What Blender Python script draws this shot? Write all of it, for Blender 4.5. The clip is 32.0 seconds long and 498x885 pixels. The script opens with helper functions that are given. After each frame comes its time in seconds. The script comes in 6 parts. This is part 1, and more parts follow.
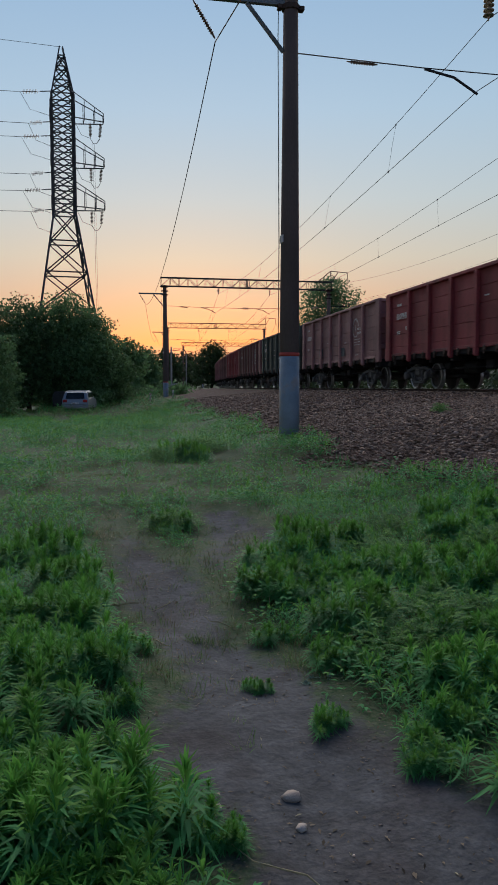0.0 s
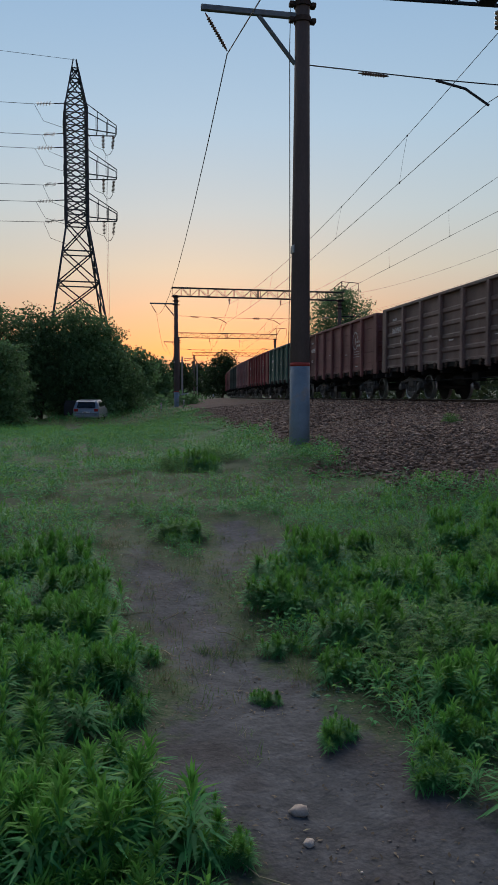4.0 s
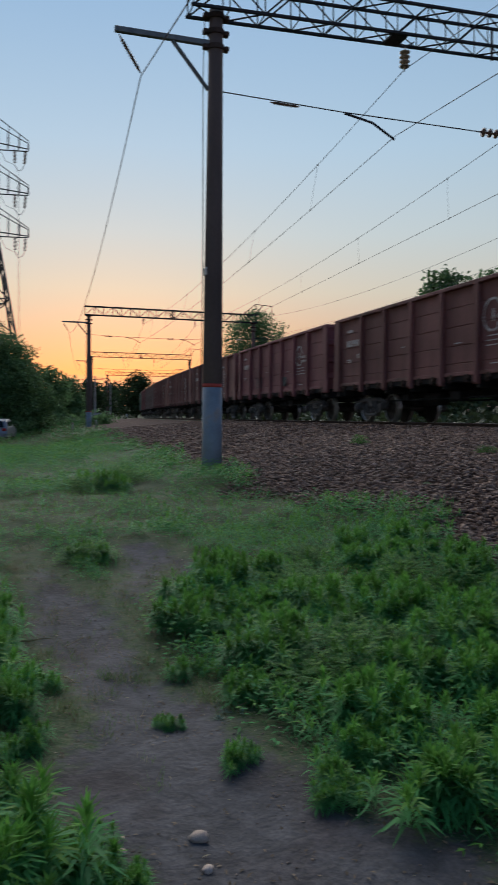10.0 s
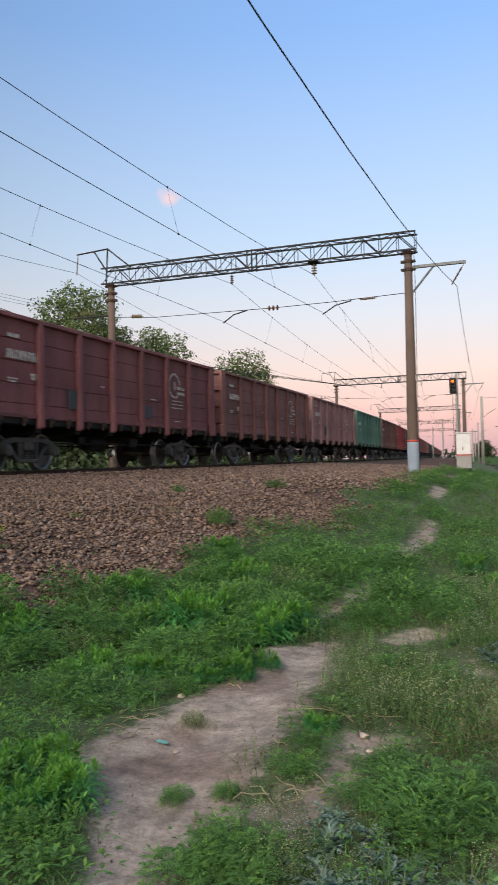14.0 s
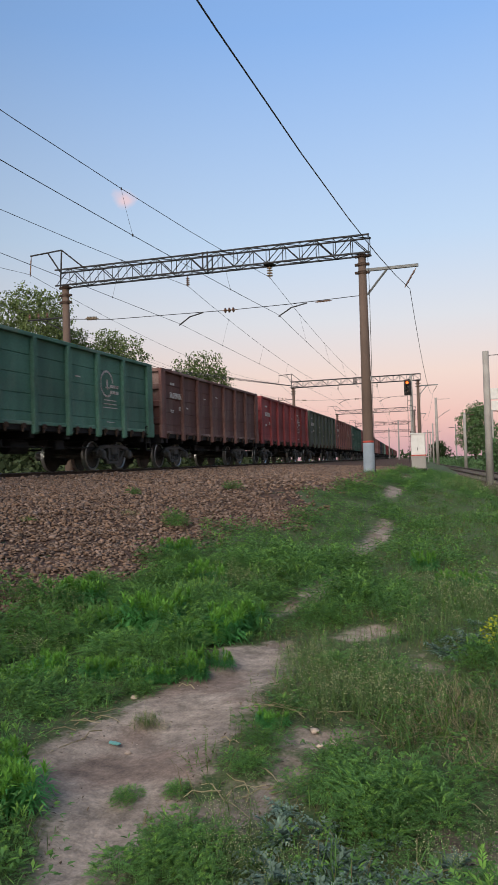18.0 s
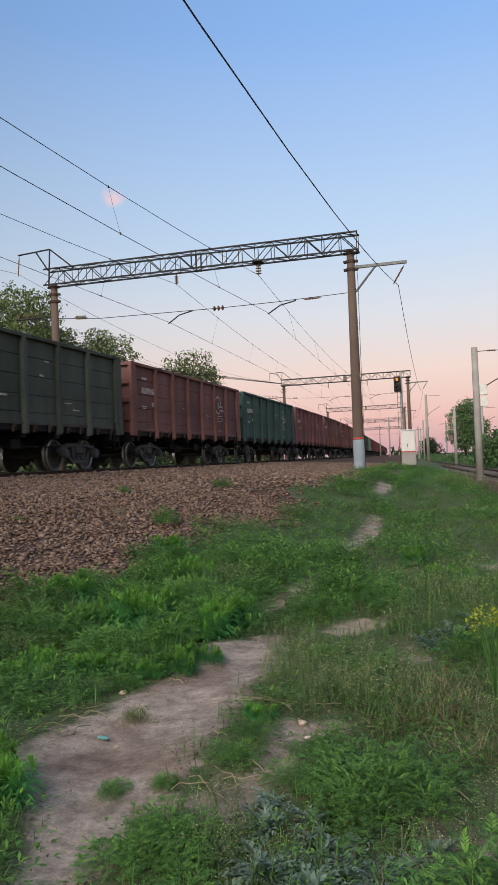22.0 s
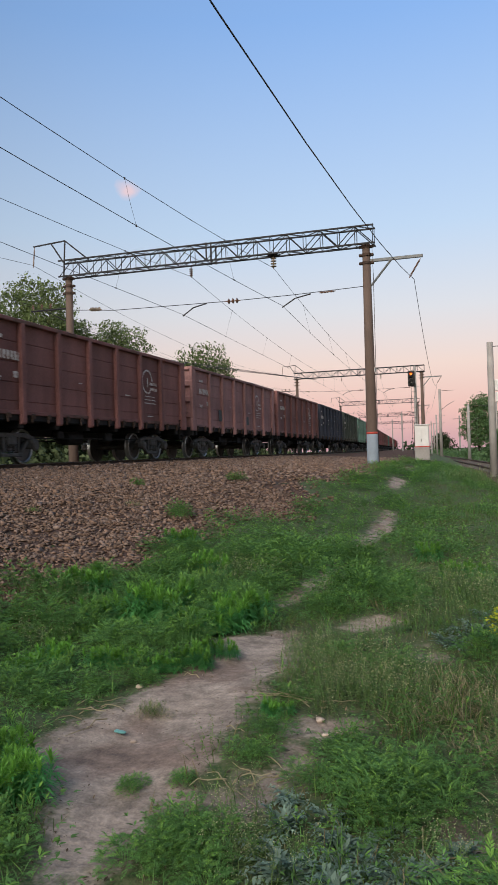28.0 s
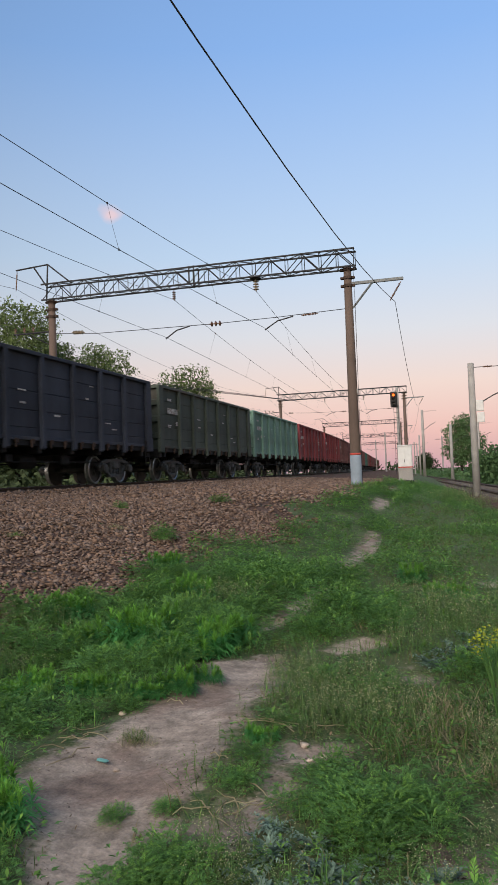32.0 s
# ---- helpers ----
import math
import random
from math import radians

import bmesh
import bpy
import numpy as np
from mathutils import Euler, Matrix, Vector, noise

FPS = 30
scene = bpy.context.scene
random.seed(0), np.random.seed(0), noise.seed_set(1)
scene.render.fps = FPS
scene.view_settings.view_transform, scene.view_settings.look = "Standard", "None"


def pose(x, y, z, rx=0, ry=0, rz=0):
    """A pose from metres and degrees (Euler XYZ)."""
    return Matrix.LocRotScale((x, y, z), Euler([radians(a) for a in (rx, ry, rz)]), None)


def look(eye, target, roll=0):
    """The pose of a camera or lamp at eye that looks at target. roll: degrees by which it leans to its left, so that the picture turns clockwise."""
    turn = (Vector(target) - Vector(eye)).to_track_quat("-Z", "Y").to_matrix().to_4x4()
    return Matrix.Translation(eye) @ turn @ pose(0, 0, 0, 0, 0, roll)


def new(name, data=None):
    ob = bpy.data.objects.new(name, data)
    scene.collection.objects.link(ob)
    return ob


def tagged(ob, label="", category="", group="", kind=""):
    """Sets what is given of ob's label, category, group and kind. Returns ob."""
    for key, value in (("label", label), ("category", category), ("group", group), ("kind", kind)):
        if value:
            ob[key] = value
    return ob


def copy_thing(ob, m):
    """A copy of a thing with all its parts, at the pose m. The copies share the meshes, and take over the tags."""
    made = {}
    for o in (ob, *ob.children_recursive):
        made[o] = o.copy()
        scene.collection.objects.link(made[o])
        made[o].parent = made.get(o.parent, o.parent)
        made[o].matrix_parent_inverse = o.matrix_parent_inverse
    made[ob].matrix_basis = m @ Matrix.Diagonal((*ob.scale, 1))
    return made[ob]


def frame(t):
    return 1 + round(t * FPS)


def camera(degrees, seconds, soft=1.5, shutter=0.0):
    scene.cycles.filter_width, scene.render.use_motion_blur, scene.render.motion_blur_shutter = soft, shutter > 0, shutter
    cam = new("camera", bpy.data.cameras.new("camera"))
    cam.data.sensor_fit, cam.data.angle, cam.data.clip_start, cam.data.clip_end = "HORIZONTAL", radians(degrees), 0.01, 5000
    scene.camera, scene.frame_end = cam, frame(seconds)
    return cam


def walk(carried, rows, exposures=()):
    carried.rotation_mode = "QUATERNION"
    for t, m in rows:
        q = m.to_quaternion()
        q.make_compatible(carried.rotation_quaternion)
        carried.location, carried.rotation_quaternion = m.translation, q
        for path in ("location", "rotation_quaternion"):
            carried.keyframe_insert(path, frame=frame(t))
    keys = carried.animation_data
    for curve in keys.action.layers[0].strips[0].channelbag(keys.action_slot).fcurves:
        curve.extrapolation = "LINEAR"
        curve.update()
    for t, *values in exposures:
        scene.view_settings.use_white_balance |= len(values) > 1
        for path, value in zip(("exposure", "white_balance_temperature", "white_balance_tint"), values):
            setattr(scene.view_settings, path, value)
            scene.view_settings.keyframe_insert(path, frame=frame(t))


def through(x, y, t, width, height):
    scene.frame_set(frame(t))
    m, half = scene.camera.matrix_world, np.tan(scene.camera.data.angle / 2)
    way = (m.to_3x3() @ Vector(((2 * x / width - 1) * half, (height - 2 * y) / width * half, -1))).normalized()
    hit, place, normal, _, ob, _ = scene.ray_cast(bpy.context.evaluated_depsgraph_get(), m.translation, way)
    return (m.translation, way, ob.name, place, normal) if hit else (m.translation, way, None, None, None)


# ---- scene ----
def aim(x, y, z, yaw, pitch, roll):
    """A camera pose from its place and its turn in degrees."""
    return pose(x, y, z, 90 + pitch, 0, yaw) @ pose(0, 0, 0, 0, 0, roll)


cam = camera(36.49, 32.0, soft=1.5, shutter=0.22)
PATH = [
    (0.0, aim(0.158, 0.487, 1.573, -12.688, -4.988, -0.052)),
    (0.5, aim(0.184, 0.510, 1.574, -13.457, -4.108, -1.431)),
    (1.0, aim(0.184, 0.514, 1.580, -14.109, -4.293, -1.234)),
    (1.5, aim(0.185, 0.528, 1.570, -13.727, -4.670, -1.156)),
    (2.0, aim(0.179, 0.527, 1.559, -12.228, -4.655, -1.599)),
    (2.5, aim(0.159, 0.522, 1.563, -11.100, -4.497, -0.759)),
    (3.0, aim(0.162, 0.513, 1.565, -11.299, -4.351, -0.061)),
    (3.5, aim(0.172, 0.507, 1.570, -11.714, -4.435, -0.007)),
    (4.0, aim(0.168, 0.500, 1.572, -11.896, -4.244, 0.136)),
    (4.5, aim(0.170, 0.503, 1.569, -12.348, -3.637, 0.027)),
    (6.5, aim(0.174, 0.504, 1.573, -12.563, -2.540, -0.313)),
    (7.0, aim(0.172, 0.509, 1.569, -12.653, -2.279, 0.042)),
    (7.5, aim(0.172, 0.501, 1.574, -12.625, -2.287, -0.011)),
    (8.0, aim(0.171, 0.511, 1.571, -12.642, -2.436, 0.238)),
    (8.5, aim(0.170, 0.508, 1.572, -12.606, -2.533, 0.540)),
    (9.0, aim(0.166, 0.508, 1.574, -12.568, -2.570, 0.277)),
    (9.5, aim(0.172, 0.504, 1.573, -12.883, -2.601, -0.118)),
    (10.0, aim(0.215, 0.484, 1.574, -18.370, -2.625, 0.700)),
    (10.2, aim(0.257, 0.465, 1.575, -23.971, -2.283, 0.876)),
    (10.4, aim(0.312, 0.432, 1.576, -31.686, -1.710, 1.040)),
    (10.5, aim(0.343, 0.408, 1.577, -36.313, -1.407, 1.033)),
    (10.8, aim(0.430, 0.317, 1.579, -51.066, -0.236, 1.350)),
    (11.0, aim(0.475, 0.242, 1.580, -61.221, 0.506, 1.662)),
    (11.5, aim(0.523, 0.052, 1.584, -83.744, 2.012, 2.098)),
    (12.0, aim(0.499, -0.133, 1.587, -104.695, 2.741, 1.276)),
    (12.5, aim(0.430, -0.273, 1.591, -121.739, 2.457, 1.095)),
    (13.0, aim(0.342, -0.373, 1.594, -135.945, 1.530, 0.515)),
    (13.3, aim(0.283, -0.419, 1.596, -143.812, 1.374, 0.359)),
    (13.5, aim(0.241, -0.446, 1.597, -149.037, 1.405, -0.273)),
    (14.0, aim(0.161, -0.484, 1.600, -158.130, 1.390, -1.256)),
    (14.5, aim(0.132, -0.493, 1.601, -161.106, 1.167, -1.010)),
    (16.5, aim(0.109, -0.461, 1.590, -161.090, 0.957, -1.219)),
    (17.0, aim(0.109, -0.462, 1.596, -160.916, 1.368, -1.564)),
    (17.5, aim(0.106, -0.464, 1.588, -161.061, 1.641, -1.571)),
    (18.0, aim(0.106, -0.473, 1.583, -161.298, 1.483, -1.779)),
    (18.5, aim(0.103, -0.471, 1.583, -161.796, 1.396, -1.771)),
    (19.0, aim(0.101, -0.470, 1.586, -161.992, 1.613, -1.895)),
    (19.5, aim(0.104, -0.475, 1.587, -162.160, 1.625, -2.151)),
    (20.0, aim(0.134, -0.473, 1.603, -162.744, 1.105, -2.278)),
    (20.5, aim(0.093, -0.474, 1.582, -162.974, 0.958, -2.068)),
    (21.0, aim(0.097, -0.479, 1.579, -162.906, 1.009, -2.189)),
    (21.5, aim(0.108, -0.480, 1.581, -162.111, 1.175, -2.390)),
    (22.0, aim(0.072, -0.475, 1.552, -161.960, 1.352, -2.335)),
    (22.5, aim(0.063, -0.472, 1.556, -161.992, 1.278, -2.569)),
    (23.0, aim(0.102, -0.479, 1.587, -162.496, 0.823, -2.238)),
    (23.5, aim(0.119, -0.465, 1.586, -162.107, 0.703, -1.530)),
    (24.0, aim(0.127, -0.473, 1.579, -161.460, 0.750, -1.019)),
    (24.5, aim(0.128, -0.480, 1.570, -161.474, 0.417, -0.900)),
    (25.0, aim(0.122, -0.481, 1.573, -161.463, 0.305, -1.383)),
    (25.5, aim(0.114, -0.480, 1.568, -161.327, 0.565, -1.621)),
    (27.5, aim(0.132, -0.478, 1.572, -161.170, 0.595, -1.368)),
    (28.0, aim(0.123, -0.483, 1.570, -161.030, 0.847, -1.743)),
    (28.5, aim(0.116, -0.480, 1.572, -161.108, 1.147, -1.931)),
    (29.0, aim(0.115, -0.480, 1.574, -161.292, 1.676, -2.063)),
    (29.5, aim(0.111, -0.473, 1.580, -161.392, 1.913, -1.876)),
    (30.0, aim(0.111, -0.481, 1.576, -161.430, 2.084, -1.820)),
    (30.5, aim(0.101, -0.478, 1.576, -161.598, 2.066, -2.156)),
    (31.0, aim(0.100, -0.480, 1.579, -161.833, 2.217, -2.193)),
    (31.5, aim(0.099, -0.473, 1.582, -162.138, 2.373, -2.069)),
    (32.0, aim(0.107, -0.475, 1.582, -162.295, 2.442, -2.207)),
]
EXPOSURE = [(0.0, -0.66, 5750, 8), (9.6, -0.66, 5750, 8), (10.4, -0.3, 5900, 8), (11.0, 0.6, 7600, 14), (12.0, 1.3, 7000, 11), (13.0, 1.05, 6550, 15), (13.5, 0.62, 6550, 12), (14.0, 0.24, 6500, 9), (14.5, 0.05, 6500, 9), (32.0, 0.05, 6500, 9)]
walk(cam, PATH, EXPOSURE)

# ---- light: the sky after sunset, the glow low in the +y direction ----
GLOW_TURN = radians(8)
world = bpy.data.worlds.new("evening_sky")
scene.world = world
world.use_nodes = True
wn, wl = world.node_tree.nodes, world.node_tree.links
wn.clear()


def wnode(kind, **values):
    n = wn.new(kind)
    for key, value in values.items():
        n.inputs[int(key[1:])].default_value = value
    return n


def wmath(op, a, b=0.5, clamp=False):
    n = wn.new("ShaderNodeMath")
    n.operation, n.use_clamp = op, clamp
    for k, v in ((0, a), (1, b)):
        if isinstance(v, (int, float)):
            n.inputs[k].default_value = v
        else:
            wl.new(v, n.inputs[k])
    return n.outputs[0]


def wmix(fac, a, b, mode="MIX"):
    n = wn.new("ShaderNodeMix")
    n.data_type, n.blend_type = "RGBA", mode
    for k, v in ((0, fac), (6, a), (7, b)):
        if isinstance(v, (int, float)):
            n.inputs[k].default_value = v
        elif isinstance(v, tuple):
            n.inputs[k].default_value = (*v, 1)
        else:
            wl.new(v, n.inputs[k])
    return n.outputs[2]


def wramp(fac, stops):
    n = wn.new("ShaderNodeValToRGB")
    r = n.color_ramp
    while len(r.elements) < len(stops):
        r.elements.new(0.5)
    for e, (at, col) in zip(r.elements, stops):
        e.position, e.color = at, (*col, 1)
    wl.new(fac, n.inputs[0])
    return n.outputs[0]


def lin(r, g, b, k=1.0):
    """Linear colour from an everyday 0-255 one."""
    return tuple(k * ((v / 255 / 12.92) if v < 10 else ((v / 255 + 0.055) / 1.055) ** 2.4) for v in (r, g, b))


coord = wn.new("ShaderNodeTexCoord").outputs["Generated"]
sep = wn.new("ShaderNodeSeparateXYZ")
wl.new(coord, sep.inputs[0])
up = wmath("MAXIMUM", sep.outputs[2], 0.0)
toward = wmath("ADD", wmath("MULTIPLY", sep.outputs[0], math.sin(GLOW_TURN)), wmath("MULTIPLY", sep.outputs[1], math.cos(GLOW_TURN)))
K = 1.5
west = wramp(up, [(0.0, lin(199, 117, 90, K)), (0.04, lin(211, 145, 110, K)), (0.09, lin(210, 170, 143, K)), (0.15, lin(209, 197, 176, K)),
                  (0.22, lin(199, 205, 201, K)), (0.32, lin(184, 204, 216, K)), (0.5, lin(155, 185, 213, K)), (1.0, lin(92, 132, 186, K))])
east = wramp(up, [(0.0, lin(205, 165, 175)), (0.05, lin(232, 190, 190)), (0.11, lin(236, 211, 208)), (0.18, lin(218, 219, 230)),
                  (0.28, lin(190, 213, 243)), (0.5, lin(140, 184, 246)), (1.0, lin(92, 142, 214))])
side = wn.new("ShaderNodeMapRange")
side.interpolation_type = "SMOOTHSTEP"
wl.new(toward, side.inputs[0])
side.inputs[1].default_value, side.inputs[2].default_value = -0.35, 0.97
glow = wmix(side.outputs[0], east, west)
# the sky is dimmest square to the glow
square = wmath("SUBTRACT", 1.0, wmath("MULTIPLY", toward, toward))
grey_dim = wn.new("ShaderNodeCombineColor")
for k, most in enumerate((0.6, 0.645, 0.7)):
    wl.new(wmath("SUBTRACT", 1.0, wmath("MULTIPLY", wmath("MULTIPLY", square, square), most)), grey_dim.inputs[k])
glow = wmix(1.0, glow, grey_dim.outputs[0], "MULTIPLY")
# thin pink clouds, wisps of noise in a few directions
wisp = wn.new("ShaderNodeTexNoise")
wisp.inputs["Scale"].default_value, wisp.inputs["Detail"].default_value = 26.0, 6.0
flat = wn.new("ShaderNodeMapping")
flat.inputs["Scale"].default_value = (1, 2.2, 1.6)
wl.new(coord, flat.inputs[0])
wl.new(flat.outputs[0], wisp.inputs["Vector"])


def cloud(direction, size, colour, strength, base):
    d = wn.new("ShaderNodeVectorMath")
    d.operation = "DISTANCE"
    wl.new(coord, d.inputs[0])
    d.inputs[1].default_value = Vector(direction).normalized()
    near = wmath("SUBTRACT", 1.0, wmath("DIVIDE", d.outputs["Value"], size), True)
    body = wmath("MULTIPLY", wmath("SUBTRACT", wmath("MULTIPLY", near, 2.2), wmath("MULTIPLY", wisp.outputs[0], 1.9), True), strength, True)
    return wmix(body, base, colour)


pink = lin(245, 205, 206)
glow = cloud((0.437, -0.836, 0.332), 0.026, pink, 0.75, glow)
glow = cloud((0.824, -0.364, 0.434), 0.036, lin(215, 172, 160), 0.65, glow)
glow = cloud((0.815, -0.33, 0.475), 0.045, lin(182, 172, 182), 0.4, glow)
glow = cloud((0.812, -0.28, 0.51), 0.07, lin(186, 172, 178), 0.5, glow)
glow = cloud((0.79, -0.42, 0.36), 0.03, lin(180, 172, 180), 0.25, glow)
# a bank of cloud low on the western horizon
bank = wn.new("ShaderNodeTexNoise")
bank.inputs["Scale"].default_value, bank.inputs["Detail"].default_value = 9.0, 4.0
stretch = wn.new("ShaderNodeMapping")
stretch.inputs["Scale"].default_value = (1, 1, 7)
wl.new(coord, stretch.inputs[0])
wl.new(stretch.outputs[0], bank.inputs["Vector"])
low = wn.new("ShaderNodeMapRange")
wl.new(wmath("ADD", sep.outputs[2], wmath("MULTIPLY", bank.outputs[0], -0.02)), low.inputs[0])
low.inputs[1].default_value, low.inputs[2].default_value, low.inputs[3].default_value, low.inputs[4].default_value = 0.022, 0.034, 0.85, 0.0
glow = wmix(wmath("MULTIPLY", low.outputs[0], side.outputs[0]), glow, lin(138, 140, 152, 1.3))
sky = wn.new("ShaderNodeTexSky")
sky.sky_type, sky.sun_disc = "NISHITA", False
sky.sun_elevation, sky.sun_rotation = radians(1.5), GLOW_TURN
air = wnode("ShaderNodeBackground", i1=0.05)
wl.new(sky.outputs[0], air.inputs[0])
tint = wnode("ShaderNodeBackground", i1=0.92)
wl.new(glow, tint.inputs[0])
both = wn.new("ShaderNodeAddShader")
wl.new(air.outputs[0], both.inputs[0])
wl.new(tint.outputs[0], both.inputs[1])
wl.new(both.outputs[0], wn.new("ShaderNodeOutputWorld").inputs[0])

sun = new("sun", bpy.data.lights.new("sun", "SUN"))
sun.data.energy, sun.data.angle, sun.data.color = 3.7, radians(60), (1.0, 0.87, 0.74)
sun.matrix_world = look((math.sin(GLOW_TURN) * 50, math.cos(GLOW_TURN) * 50, 34), (0, 0, 0))


# ---- materials ----
def material(name, colour, rough=0.8, metal=0.0, vary=0.25, scale=6.0, fine=60.0, bump=0.15, other=None, patch=0.0, spread=0.0, tone=0.0, grain=(1, 1, 1), shine=0.3):
    """A surface with large and fine variation. other, patch: a second colour in blotches; spread: by object; tone: by island."""
    m = bpy.data.materials.new(name)
    m.use_nodes = True
    nt = m.node_tree
    n, l = nt.nodes, nt.links
    b = n["Principled BSDF"]
    b.inputs["Metallic"].default_value = metal
    b.inputs["Specular IOR Level"].default_value = shine
    tc = n.new("ShaderNodeTexCoord")
    mp = n.new("ShaderNodeMapping")
    mp.inputs["Scale"].default_value = grain
    l.new(tc.outputs["Object"], mp.inputs[0])

    def noise_at(s, detail):
        t = n.new("ShaderNodeTexNoise")
        t.inputs["Scale"].default_value, t.inputs["Detail"].default_value = s, detail
        l.new(mp.outputs[0], t.inputs["Vector"])
        return t.outputs[0]

    def span(v, a, c, lo, hi):
        r = n.new("ShaderNodeMapRange")
        for k, q in enumerate((a, c, lo, hi)):
            r.inputs[k + 1].default_value = q
        l.new(v, r.inputs[0])
        return r.outputs[0]

    def mix(fac, a, c, mode="MIX"):
        x = n.new("ShaderNodeMix")
        x.data_type, x.blend_type = "RGBA", mode
        for k, v in ((0, fac), (6, a), (7, c)):
            if isinstance(v, (int, float)):
                x.inputs[k].default_value = v
            elif isinstance(v, tuple):
                x.inputs[k].default_value = (*v, 1)
            else:
                l.new(v, x.inputs[k])
        return x.outputs[2]

    def grey(v):
        c = n.new("ShaderNodeCombineColor")
        for k in range(3):
            l.new(v, c.inputs[k])
        return c.outputs[0]

    big, small = noise_at(scale, 4), noise_at(fine, 3)
    col = colour
    if other:
        col = mix(span(noise_at(scale * 0.6, 6), 0.62 - patch * 0.4, 0.7 - patch * 0.3, 0, 1), colour, other)
    col = mix(1.0, col, grey(span(big, 0.25, 0.75, 1 - vary, 1 + vary)), "MULTIPLY")
    col = mix(1.0, col, grey(span(small, 0.25, 0.75, 1 - vary * 0.7, 1 + vary * 0.7)), "MULTIPLY")
    if spread:
        col = mix(1.0, col, grey(span(n.new("ShaderNodeObjectInfo").outputs["Random"], 0, 1, 1 - spread, 1 + spread)), "MULTIPLY")
    if tone:
        col = mix(1.0, col, grey(span(n.new("ShaderNodeNewGeometry").outputs["Random Per Island"], 0, 1, 1 - tone, 1 + tone)), "MULTIPLY")
    l.new(col, b.inputs["Base Color"])
    l.new(span(small, 0.2, 0.8, max(rough - 0.12, 0.05), min(rough + 0.1, 1)), b.inputs["Roughness"])
    if bump:
        bp = n.new("ShaderNodeBump")
        bp.inputs["Strength"].default_value, bp.inputs["Distance"].default_value = bump, 0.02
        l.new(small, bp.inputs["Height"])
        l.new(bp.outputs[0], b.inputs["Normal"])
    return m


def leaf_material(name, colour, tone=0.35, through=0.35, rough=0.62):
    """Foliage: light passes partly through the leaf."""
    m = material(name, colour, rough, vary=0.2, scale=3.0, fine=30.0, bump=0.0, tone=tone, spread=0.18, shine=0.16)
    nt = m.node_tree
    b = nt.nodes["Principled BSDF"]
    t = nt.nodes.new("ShaderNodeBsdfTranslucent")
    nt.links.new(b.inputs["Base Color"].links[0].from_socket, t.inputs[0])
    x = nt.nodes.new("ShaderNodeMixShader")
    x.inputs[0].default_value = through
    nt.links.new(b.outputs[0], x.inputs[1])
    nt.links.new(t.outputs[0], x.inputs[2])
    nt.links.new(x.outputs[0], nt.nodes["Material Output"].inputs[0])
    return m


def glowing(name, colour, strength):
    m = bpy.data.materials.new(name)
    m.use_nodes = True
    b = m.node_tree.nodes["Principled BSDF"]
    b.inputs["Base Color"].default_value = (*colour, 1)
    b.inputs["Emission Color"].default_value = (*colour, 1)
    b.inputs["Emission Strength"].default_value = strength
    return m


